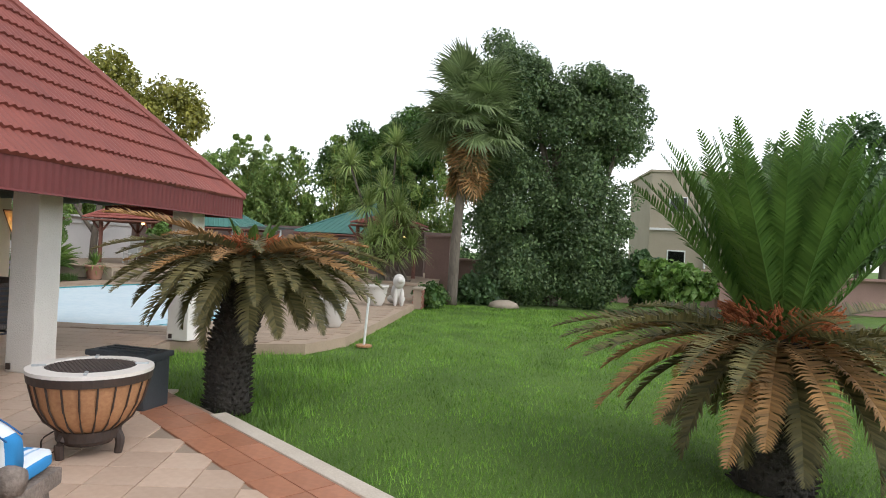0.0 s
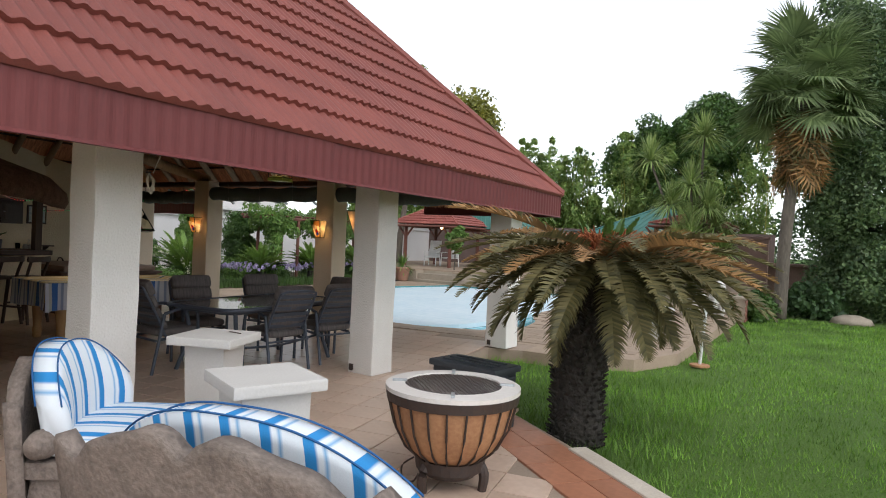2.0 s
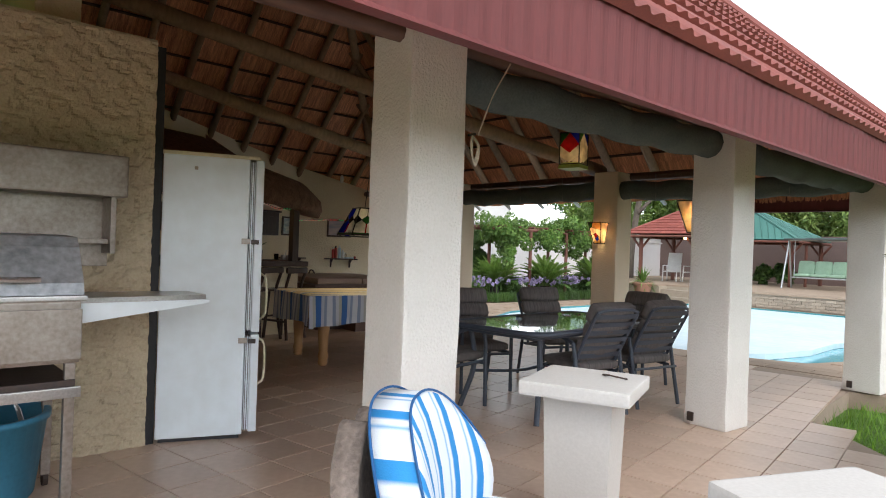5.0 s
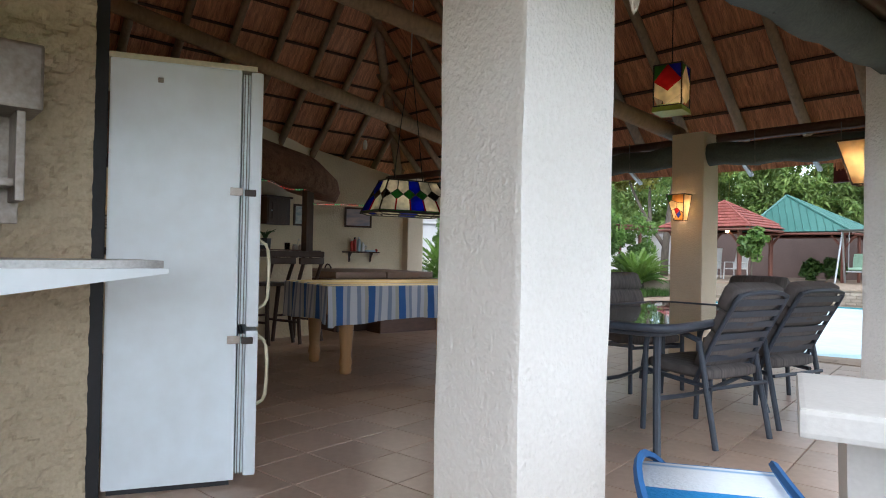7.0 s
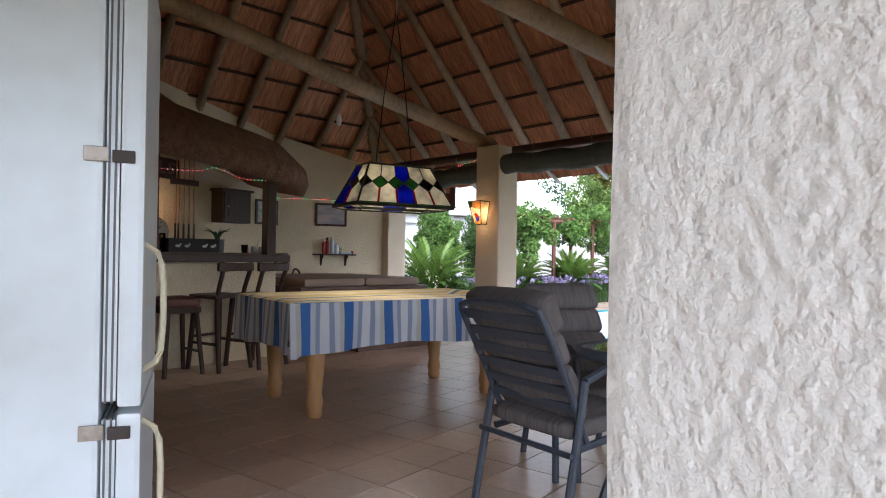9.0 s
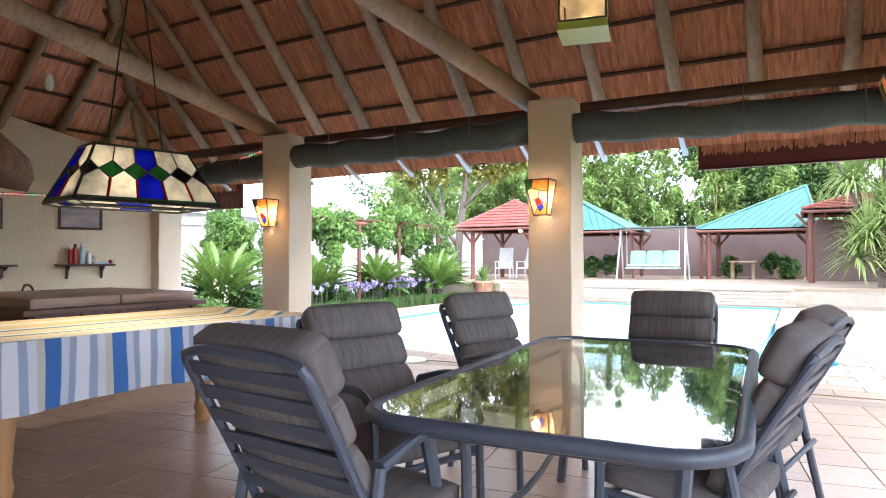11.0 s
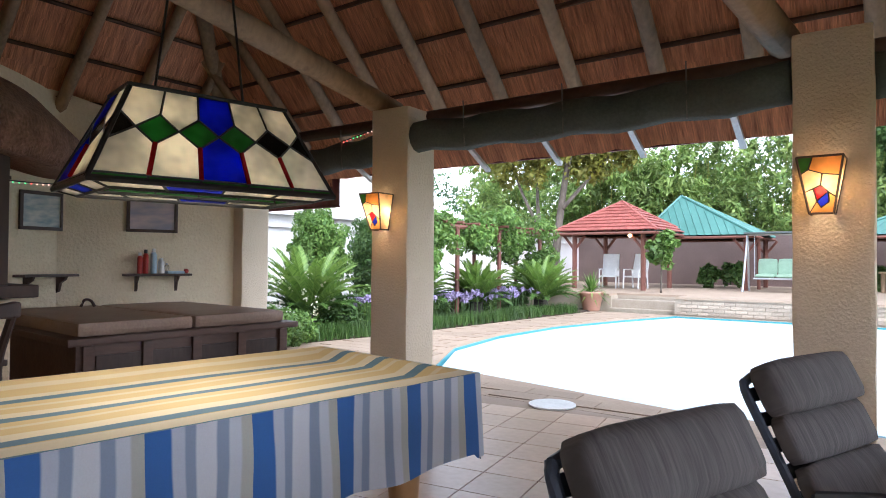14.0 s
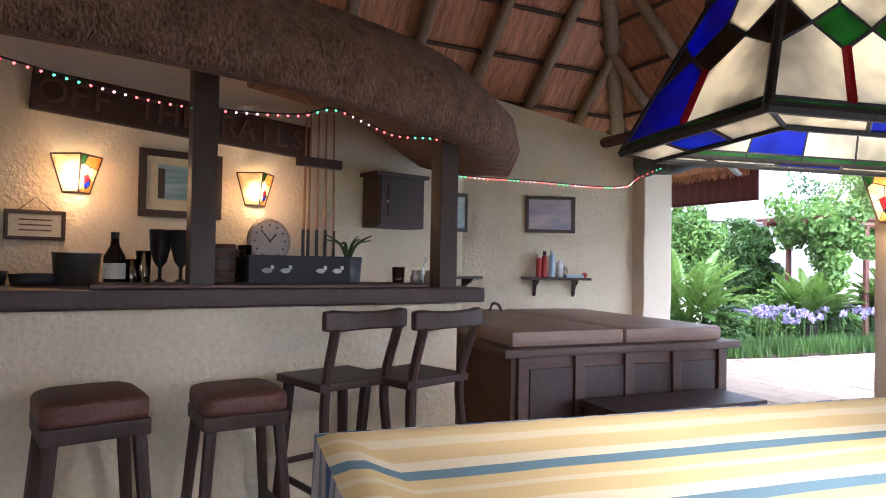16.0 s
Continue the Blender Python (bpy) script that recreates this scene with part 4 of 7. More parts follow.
for y, x in ((5.38, -11.40), (5.47, -11.37)):
    solid("goblet", lathe([(0.045, 0), (0.04, 0.008), (0.008, 0.03), (0.008, 0.08), (0.03, 0.11), (0.045, 0.17), (0.05, 0.26), (0.046, 0.26), (0.02, 0.12)], 18), BLACK, "tall dark turned goblet on the bar", "goblet", on_counter(y, x), smooth=True, group="bar goblets")
bott = bottle("wine_bottle", on_counter(5.19, -11.36), [(0.042, 0), (0.045, 0.02), (0.045, 0.13), (0.02, 0.18), (0.016, 0.22)], mat("dark_bottle", (0.02, 0.012, 0.012), rough=0.15, bump=0), "dark bottle with a pale label", BLACK, [(0.017, 0.21), (0.018, 0.24), (0, 0.24)])
part("label", lathe([(0.0462, 0.03), (0.0462, 0.10)], 16), PAPER, bott)
for y, x, h in ((5.26, -11.40, 0.12), (5.31, -11.44, 0.16), (5.78, -11.5, 0.2), (5.74, -11.38, 0.14), (6.55, -11.3, 0.10)):
    solid("drinking_glass", lathe([(0.028, 0), (0.03, 0.005), (0.036, h), (0.034, h), (0.027, 0.01)], 16), BOTTLE_GLASS, "clear drinking glass standing on the bar", "glass", on_counter(y, x), smooth=True, group="bar glasses")
solid("ice_bucket", lathe([(0.08, 0), (0.085, 0.005), (0.098, 0.14), (0.102, 0.145), (0.095, 0.145), (0.08, 0.02)], 24), STEEL, "steel ice bucket on the bar", "bucket", on_counter(5.04, -11.38), smooth=True)
for y, h in ((4.70, 0.06), (4.88, 0.05)):
    solid("ashtray", lathe([(0.08, 0), (0.09, h), (0.08, h), (0.06, 0.015)], 20), BLACK, "low dark bowl on the bar", "bowl", on_counter(y, -11.34), smooth=True, group="bar bowls")
tray = thing("condiment_tray", "chrome cruet tray with small jars on the bar", "cruet", on_counter(6.70, -11.30))
part("tray", lathe([(0.10, 0), (0.12, 0.012), (0.118, 0.014), (0.0, 0.006)], 22), STEEL, tray)
for i in range(4):
    j = part("jar", lathe([(0.024, 0.006), (0.026, 0.05), (0.018, 0.06), (0.02, 0.075), (0, 0.08)], 12, m=pose(0.055 * math.cos(i * 1.57), 0.055 * math.sin(i * 1.57), 0.006)), STEEL, tray, smooth=True)
part("handle", tube(bend([(0, 0, 0.01), (0, 0, 0.12), (0.02, 0, 0.14), (0, 0, 0.155)], 4), 0.004, 6), STEEL, tray)
vase = thing("aloe_pot", "small succulent in a glass pot on the bar", "potted plant", on_counter(6.30, -11.40))
part("pot", lathe([(0.05, 0), (0.065, 0.01), (0.075, 0.15), (0.07, 0.15), (0.06, 0.02)], 18), mat("slate_pot", (0.12, 0.13, 0.15), rough=0.3), vase, smooth=True)
for i in range(8):
    a = i * 0.8
    part("leaf", tube(bend([(0, 0, 0.13), (0.05 * math.cos(a), 0.05 * math.sin(a), 0.22), (0.13 * math.cos(a), 0.13 * math.sin(a), 0.24 + 0.03 * math.sin(i * 2.1))], 3), 0.012, 5, r2=0.003), LEAF_DARK, vase)


# ---- stools and bar chairs ----
def stool():
    s = thing("bar_stool", "dark wooden bar stool with a padded brown leather seat", "bar stool", group="bar stools")
    part("cushion", soft_pad((0.36, 0.36, 0.11), 0.006, 6, m=pose(0, 0, 0.70)), LEATHER, s, "padded brown leather", smooth=True)
    part("seat_frame", box((0, 0, 0.63), (0.35, 0.35, 0.06), bevel=0.008), WOOD_DARK, s)
    for x in (-1, 1):
        for y in (-1, 1):
            part("leg", tube([(x * 0.14, y * 0.14, 0.62), (x * 0.19, y * 0.19, 0.0)], 0.026, 8, r2=0.022), WOOD_DARK, s)
    for y in (-1, 1):
        part("stretcher", tube([(-0.17, y * 0.17, 0.22), (0.17, y * 0.17, 0.22)], 0.014, 6), WOOD_DARK, s)
    return s


s0 = stool()
SHORT = Matrix.Diagonal((0.96, 0.96, 0.955, 1))
s0.matrix_basis = pose(-10.72, 5.14, 0, 0, 0, 12) @ SHORT
copy_thing(s0, pose(-10.80, 5.66, 0, 0, 0, 6) @ SHORT)


def bar_chair():
    """Faces +x locally turned later; back rail on the -x side."""
    c = thing("bar_chair", "dark wooden high bar chair with a curved back rail", "bar chair", group="bar chairs")
    part("seat", box((0, 0, 0.68), (0.36, 0.38, 0.035), bevel=0.012), WOOD_DARK, c)
    for y in (-1, 1):
        part("front_leg", tube([(0.15, y * 0.14, 0.67), (0.19, y * 0.18, 0)], 0.026, 8, r2=0.022), WOOD_DARK, c)
        part("back_leg", tube(bend([(-0.24, y * 0.19, 0), (-0.17, y * 0.16, 0.45), (-0.16, y * 0.15, 0.68), (-0.24, y * 0.16, 0.93)], 4), 0.021, 8), WOOD_DARK, c)
        part("stretcher", tube([(0.17, y * 0.165, 0.25), (-0.20, y * 0.175, 0.25)], 0.014, 6), WOOD_DARK, c)
    bm, rows = bmesh.new(), []
    for i in range(13):
        t = (i - 6) / 6
        x, h = -0.225 - 0.035 * (1 - t * t), 0.036 + 0.012 * t * t - (0.010 if abs(t) == 1 else 0)
        rows.append([bm.verts.new((x + dx, t * 0.205, 0.955 + dz)) for dx, dz in ((-0.016, -h + 0.008), (-0.010, -h), (0.010, -h), (0.016, -h + 0.008), (0.016, h - 0.008), (0.010, h), (-0.010, h), (-0.016, h - 0.008))])
    for p, q in zip(rows, rows[1:]):
        for j in range(8):
            bm.faces.new((p[j], p[(j + 1) % 8], q[(j + 1) % 8], q[j]))
    bm.faces.new(rows[0])
    bm.faces.new(rows[-1][::-1])
    bmesh.ops.recalc_face_normals(bm, faces=bm.faces[:])
    part("back_rail", bm, WOOD_DARK, c)
    part("foot_rail", tube([(0.18, -0.17, 0.3), (0.18, 0.17, 0.3)], 0.014, 6), WOOD_DARK, c)
    return c


b0 = bar_chair()
b0.matrix_basis = pose(-10.85, 6.08, 0, 0, 0, 197)
copy_thing(b0, pose(-10.79, 6.42, 0, 0, 0, 200))


# ---- hot tub ----
tub = thing("hot_tub", "hot tub boxed in dark panelled wood with a brown folding cover", "hot tub", pose(-12.08, 8.12, 0, 0, 0, -3))
part("body", box((0, 0, 0.33), (1.72, 1.66, 0.66), bevel=0.01), WOOD_BROWN, tub)
part("rim", box((0, 0, 0.68), (1.84, 1.80, 0.05), bevel=0.014), WOOD_BROWN, tub)
for y in (-0.56, -0.185, 0.19, 0.565):
    part("panel", box((0.866, y, 0.36), (0.02, 0.30, 0.44), bevel=0.006), WOOD_DARK, tub, "recessed dark panel")
for y in (-0.76, -0.37, 0.0, 0.38, 0.77):
    part("stile", box((0.875, y, 0.34), (0.03, 0.07, 0.62), bevel=0.005), WOOD_BROWN, tub)
part("skirting", box((0.88, 0, 0.05), (0.03, 1.62, 0.10), bevel=0.005), WOOD_DARK, tub)
for y in (-0.41, 0.41):
    part("cover", box((0.0, y, 0.752), (1.68, 0.805, 0.095), bevel=0.035), LID, tub, "padded brown vinyl cover half")
part("strap", tube(bend([(-0.5, -0.28, 0.81), (-0.5, -0.25, 0.87), (-0.5, -0.2, 0.86), (-0.5, -0.17, 0.81)], 3), 0.012, 6), WOOD_DARK, tub)
step = thing("tub_step", "low dark wooden step in front of the hot tub", "step", pose(-10.95, 8.20, 0, 0, 0, -3) @ Matrix.Diagonal((1, 1.15, 1.3, 1)))
part("tread", box((0, 0, 0.29), (0.38, 0.95, 0.035), bevel=0.006), WOOD_DARK, step)
part("riser", box((0.15, 0, 0.135), (0.03, 0.90, 0.27)), WOOD_BROWN, step)
for y in (-0.44, 0.44):
    part("side", box((0, y, 0.135), (0.34, 0.03, 0.27)), WOOD_BROWN, step)

# ---- pool table under its striped cloth ----
TX, TY, TA, TW, TL, TZ = -8.97, 6.575, -8.0, 1.05, 1.95, 0.785
table = thing("pool_table", "pool table on turned wooden legs", "pool table", pose(TX, TY, 0, 0, 0, TA))
part("body", box((0, 0, 0.63), (TW - 0.06, TL - 0.06, 0.20), bevel=0.01), WOOD_LEG, table)
for x in (-1, 1):
    for y in (-1, 1):
        part("leg", lathe([(0.045, 0), (0.055, 0.03), (0.05, 0.06), (0.06, 0.10), (0.048, 0.16), (0.062, 0.35), (0.066, 0.42), (0.055, 0.46), (0.07, 0.5), (0.07, 0.57)], 16, m=pose(x * (TW / 2 - 0.16), y * (TL / 2 - 0.24), 0)), WOOD_LEG, table, smooth=True)


def table_cloth():
    """A cloth over a table: the top sags between raised cushions, the skirt hangs in shallow folds."""
    cl = thing("tablecloth", "blue, grey and yellow striped cloth spread over the pool table", "tablecloth", pose(TX, TY, 0, 0, 0, TA))
    W, L = TW / 2 + 0.012, TL / 2 + 0.012
    bm = bmesh.new()
    nx, ny = 28, 52
    grid = []
    for i in range(nx + 1):
        row = []
        for j in range(ny + 1):
            x, y = -W + 2 * W * i / nx, -L + 2 * L * j / ny
            e = min(W - abs(x), L - abs(y))
            rim = min(1, max(0, (e - 0.06) / 0.10))
            z = TZ - 0.035 * rim * rim * (3 - 2 * rim) + 0.006 * noise.noise(Vector((x * 5, y * 1.5, 0))) * rim
            if e < 0.02:
                z -= (0.02 - e) * 0.5
            row.append(bm.verts.new((x, y, z)))
        grid.append(row)
    for i in range(nx):
        for j in range(ny):
            bm.faces.new((grid[i][j], grid[i + 1][j], grid[i + 1][j + 1], grid[i][j + 1]))
    part("top", bm, CLOTH_TOP, cl, "yellow and green-grey striped top", smooth=True)

    def skirt(p, q, mt):
        bm = bmesh.new()
        d = Vector((q[0] - p[0], q[1] - p[1], 0))
        n = Vector((d.y, -d.x, 0)).normalized()
        k = int(d.length / 0.02)
        rows_v = []
        for i in range(k + 1):
            b = Vector((p[0], p[1], 0)) + d * i / k
            col = []
            for r in range(7):
                f = r / 6
                o = 0.016 * f * math.sin(i * 0.42 + 1.3 * math.sin(i * 0.11)) + 0.01 * f
                drop = 0.31 + 0.02 * math.sin(i * 0.09 + 1) + (0.02 if min(i, k - i) < 3 else 0)
                col.append(bm.verts.new(b + n * o + Vector((0, 0, TZ - 0.008 - f * drop))))
            rows_v.append(col)
        for a, b in zip(rows_v, rows_v[1:]):
            for r in range(6):
                bm.faces.new((a[r], b[r], b[r + 1], a[r + 1]))
        part("skirt", bm, mt, cl, "blue and grey striped hanging side", smooth=True)

    skirt((W, -L), (W, L), CLOTH_SIDE)
    skirt((-W, L), (-W, -L), CLOTH_SIDE)
    skirt((-W, -L), (W, -L), CLOTH_END)
    skirt((W, L), (-W, L), CLOTH_END)


table_cloth()


# ---- leaded glass lamp over the pool table ----
def big_lamp():
    la = thing("pendant_lamp", "long leaded glass lamp in cream, blue, green and black", "pendant lamp", pose(-8.94, 6.63, 1.457, 0, 0, -12))
    bw, bl, tw, tl, h = 0.23, 0.41, 0.11, 0.265, 0.315

    def face(p00, p10, p01, p11, cols):
        """One sloping side of cells: hexagons of cream with diamonds between."""
        q = [Vector(p) for p in (p00, p10, p01, p11)]

        def at(u, v):
            return (q[0] * (1 - u) + q[1] * u) * (1 - v) + (q[2] * (1 - u) + q[3] * u) * v

        nrm = (q[1] - q[0]).cross(q[2] - q[0]).normalized()
        cells = []
        for i in range(cols):
            u0, u1, um = i / cols, (i + 1) / cols, (i + 0.5) / cols
            lit = GL_BLUE if (i * 2 + 1 == cols or (cols == 2 and i == 0)) else GL_CREAM
            cells.append(([(u0, 0.06), (u1, 0.06), (u1, 0.40), (um, 0.56), (u0, 0.40)], lit))
            cells.append(([(u0, 0.72), (um, 0.56), (u1, 0.72), (u1, 1), (u0, 1)], lit))
        for i in range(cols + 1):
            uc = i / cols
            d = 0.5 / cols
            poly = [(max(uc - d, 0), 0.56), (uc, 0.40), (min(uc + d, 1), 0.56), (uc, 0.72)]
            cells.append((poly, GL_GREEN if 0 < i < cols - 1 and cols > 2 else GL_BLACK))
        for i in range(cols):
            cells.append(([(i / cols, 0.0), ((i + 1) / cols, 0.0), ((i + 1) / cols, 0.06), (i / cols, 0.06)], GL_GREEN))
        for i in range(1, cols):
            bar = bmesh.new()
            tube([at(i / cols, 0.06) + nrm * 0.006, at(i / cols, 0.40) + nrm * 0.006], 0.008, 5, bm=bar)
            part("red_bar", bar, GL_RED, la)
        for poly, mt in cells:
            bm = bmesh.new()
            c = Vector((sum(p[0] for p in poly) / len(poly), sum(p[1] for p in poly) / len(poly)))
            vs = [bm.verts.new(at(c.x + (u - c.x) * 0.97, c.y + (v - c.y) * 0.97) + nrm * 0.002) for u, v in poly]
            back = [bm.verts.new(v.co - nrm * 0.005) for v in vs]
            bm.faces.new(vs)
            bm.faces.new(back[::-1])
            for i in range(len(vs)):
                bm.faces.new((vs[i], back[i], back[(i + 1) % len(vs)], vs[(i + 1) % len(vs)]))
            part("pane", bm, mt, la)
            cm = bmesh.new()
            for (u, v), (u2, v2) in zip(poly, poly[1:] + poly[:1]):
                tube([at(u, v), at(u2, v2)], 0.0045, 5, bm=cm)
            part("came", cm, LEAD, la)

    B = [(-bw, -bl, 0), (bw, -bl, 0), (bw, bl, 0), (-bw, bl, 0)]
    T = [(-tw, -tl, h), (tw, -tl, h), (tw, tl, h), (-tw, tl, h)]
    face(B[0], B[1], T[0], T[1], 2)
    face(B[1], B[2], T[1], T[2], 5)
    face(B[2], B[3], T[2], T[3], 2)
    face(B[3], B[0], T[3], T[0], 5)
    for a, b in zip(B, T):
        part("corner_bead", tube([a, b], 0.009, 6), LEAD, la)
    # straight band under the slope
    for i in range(4):
        a, b = Vector(B[i]), Vector(B[(i + 1) % 4])
        ins2 = 0.84
        k = 4 if i % 2 else 3
        for j in range(k):
            p, q = a + (b - a) * j / k, a + (b - a) * (j + 1) / k
            bm = bmesh.new()
            vs = [bm.verts.new(v) for v in (p, q, Vector((q.x * ins2, q.y * ins2 + 0, -0.020)), Vector((p.x * ins2, p.y * ins2, -0.020)))]
            bm.faces.new(vs)
            bmesh.ops.solidify(bm, geom=bm.faces[:], thickness=0.004)
            part("pane", bm, GL_BLUE if j == 1 else GL_CREAM, la)
            part("came", tube([p, Vector((p.x * ins2, p.y * ins2, -0.020))], 0.005, 5), LEAD, la)
    part("rim", tube([*B, B[0]], 0.011, 6), LEAD, la)
    part("lower_rim", tube([(x * 0.84, y * 0.84, -0.020) for x, y, z in (*B, B[0])], 0.007, 6), LEAD, la)
    part("top_plate", box((0, 0, h + 0.004), (2 * tw + 0.02, 2 * tl + 0.02, 0.012), bevel=0.003), LEAD, la)
    for y in (-0.16, 0.16):
        part("chain", tube([(0, y, h), (0, y * 0.6, h + 0.55), (0, 0, h + 1.25)], 0.005, 5), LEAD, la)
        part("bulb", lathe([(0, -0.05), (0.025, -0.035), (0.032, 0), (0.02, 0.035), (0.012, 0.07)], 12, m=pose(0, y * 0.9, 0.09)), BULB_PENDANT, la, smooth=True)
    part("cord", tube(bend([(0, 0, h + 1.2), (0.04, 0, h + 2.5), (0.0, 0.0, h + 5.0)], 4), 0.006, 5), WHITE_PLASTIC, la)


big_lamp()
solid("light_switch", lathe([(0.0, -0.05), (0.018, -0.04), (0.022, 0), (0.016, 0.04), (0, 0.05)], 12), WHITE_PLASTIC, "small white pull switch hanging on a cord", "switch", pose(-9.15, 6.25, 2.12), smooth=True)


# ---- wall lights ----
def sconce(top, foot, leaded, rise=0.13):
    """A glass wall lamp on a plan of points given for its top and foot; one pane is leaded, the others plain."""
    s = thing("wall_lamp", "lit wall lamp of cream and leaded coloured glass, tapering downwards", "wall lamp", group="wall lamps")
    part("back_plate", box((0, -0.006, -0.01), (0.11, 0.012, 0.20), bevel=0.004), IRON, s)
    top, foot = [Vector((x, y, rise)) for x, y in top], [Vector((x, y, -rise)) for x, y in foot]
    fr = bmesh.new()
    for a, b in zip(top, foot):
        tube([a, b], 0.0055, 5, bm=fr)
    tube(top, 0.0055, 5, bm=fr)
    tube(foot, 0.0055, 5, bm=fr)
    part("lamp_frame", fr, IRON, s)

    def pane(name, quad, polys):
        a, b, c, d = quad

        def at(u, v):
            return (a * (1 - u) + b * u) * (1 - v) + (d * (1 - u) + c * u) * v

        for poly, mt in polys:
            bm = bmesh.new()
            bm.faces.new([bm.verts.new(at(u, v)) for u, v in poly])
            bmesh.ops.solidify(bm, geom=bm.faces[:], thickness=0.003)
            part(name, bm, mt, s)
            if len(polys) > 1:
                cm = bmesh.new()
                for p, q in zip(poly, poly[1:] + poly[:1]):
                    tube([at(*p), at(*q)], 0.003, 4, bm=cm)
                part("came", cm, LEAD, s)

    pieces = [([(0, 0), (0.35, 0), (0.22, 0.22), (0, 0.3)], GL_GREEN), ([(0.35, 0), (1, 0), (1, 0.34), (0.55, 0.30), (0.22, 0.22)], GL_AMBER), ([(0, 0.3), (0.22, 0.22), (0.55, 0.30), (0.5, 0.5), (0, 0.62)], GL_WARM),
              ([(0.55, 0.30), (1, 0.34), (1, 0.72), (0.72, 0.62), (0.5, 0.5)], GL_WARM), ([(0, 0.62), (0.28, 0.56), (0.36, 0.78), (0, 1)], GL_WARM), ([(0.28, 0.56), (0.5, 0.5), (0.72, 0.62), (0.36, 0.78)], GL_RED),
              ([(0.36, 0.78), (0.72, 0.62), (0.78, 0.80), (0.5, 0.9)], GL_BLUE), ([(0, 1), (0.36, 0.78), (0.5, 0.9), (0.78, 0.80), (0.72, 0.62), (1, 0.72), (1, 1)], GL_AMBER)]
    for n in range(len(top) - 1):
        quad = (top[n], top[n + 1], foot[n + 1], foot[n])
        if n == leaded:
            pane("pane", quad, pieces)
        else:
            pane("side_pane", quad, [([(0, 0), (1, 0), (1, 1), (0, 1)], GL_WARM)])
    part("bulb", lathe([(0, -0.045), (0.020, -0.03), (0.025, 0), (0.016, 0.03), (0.012, 0.06)], 12, m=pose(0, -0.055, -0.02)), BULB_HOT, s, smooth=True)
    return s


SCONCES = [pose(-7.25, 8.885, 1.59), pose(-10.08, 8.885, 1.58), pose(-5.10, 7.09, 1.66, 0, 0, -90), bar_wall(1.98, 1.68), bar_wall(3.08, 1.68)]
BOX_LAMP = ([(-0.095, -0.004), (-0.095, -0.165), (0.095, -0.165), (0.095, -0.004)], [(-0.05, -0.004), (-0.05, -0.09), (0.05, -0.09), (0.05, -0.004)], 1)
WEDGE_LAMP = ([(-0.135, -0.004), (0, -0.135), (0.135, -0.004)], [(-0.07, -0.004), (0, -0.075), (0.07, -0.004)], 1, 0.11)
for plan, group_m in ((BOX_LAMP, SCONCES[:3]), (WEDGE_LAMP, SCONCES[3:])):
    sc = sconce(*plan)
    sc.matrix_basis = group_m[0]
    for m in group_m[1:]:
        copy_thing(sc, m)
for i, m in enumerate(SCONCES):
    la = new("lamp", bpy.data.lights.new("lamp", "POINT"))
    la.data.energy, la.data.color, la.data.shadow_soft_size = (0.6 if i < 3 else 0.8), (1.0, 0.55, 0.23), 0.03
    la.matrix_basis = m @ pose(0, -0.20, -0.06)
la = new("lamp", bpy.data.lights.new("lamp", "AREA"))
la.data.shape, la.data.size, la.data.size_y = "RECTANGLE", 0.2, 0.5
la.data.energy, la.data.color = 3.8, (1.0, 0.86, 0.66)
la.matrix_basis = pose(-8.94, 6.63, 1.44, 0, 0, -12)

# hanging lantern of coloured glass
lan = thing("lantern", "square hanging lantern of red, blue and green glass", "lantern", pose(-6.37, 7.06, 2.175, 0, 0, 12))
for k, (dx, dy) in enumerate(((0, -1), (1, 0), (0, 1), (-1, 0))):
    for poly, mt in (([(-1, 0.25), (0, 0.05), (1, 0.25), (1, 0.6), (0, 0.35), (-1, 0.6)], GL_CREAM), ([(-1, 0.6), (0, 0.35), (1, 0.6), (0, 1)], (GL_RED, GL_CREAM, GL_RED, GL_AMBER)[k]), ([(-1, 0.6), (0, 1), (-1, 1)], GL_GREEN), ([(1, 0.6), (1, 1), (0, 1)], GL_BLUE)):
        bm = bmesh.new()
        a = math.radians(90 * k)
        bm.faces.new([bm.verts.new(Vector((0.10 * u * math.cos(a) + 0.10 * math.sin(a), 0.10 * u * math.sin(a) - 0.10 * math.cos(a), 0.30 * v))) for u, v in poly])
        bmesh.ops.solidify(bm, geom=bm.faces[:], thickness=0.003)
        part("pane", bm, mt, lan)
fr = bmesh.new()
for x in (-0.1, 0.1):
    for y in (-0.1, 0.1):
        tube([(x, y, 0), (x, y, 0.30)], 0.006, 5, bm=fr)
for z in (0, 0.30):
    tube([(-0.1, -0.1, z), (0.1, -0.1, z), (0.1, 0.1, z), (-0.1, 0.1, z), (-0.1, -0.1, z)], 0.006, 5, bm=fr)
part("lantern_frame", fr, LEAD, lan)
part("skirt", lathe([(0.155, -0.02), (0.145, 0.02), (0.10, 0.04)], 4, m=pose(0, 0, -0.02, 0, 0, 45)), mat("lime_paint", (0.42, 0.50, 0.08), rough=0.5), lan, "lime green base")
part("chain", tube([(0, 0, 0.3), (0, 0, 1.5)], 0.004, 5), LEAD, lan)
part("bulb", lathe([(0, 0.08), (0.025, 0.1), (0.03, 0.13), (0.02, 0.17)], 12), BULB, lan, smooth=True)


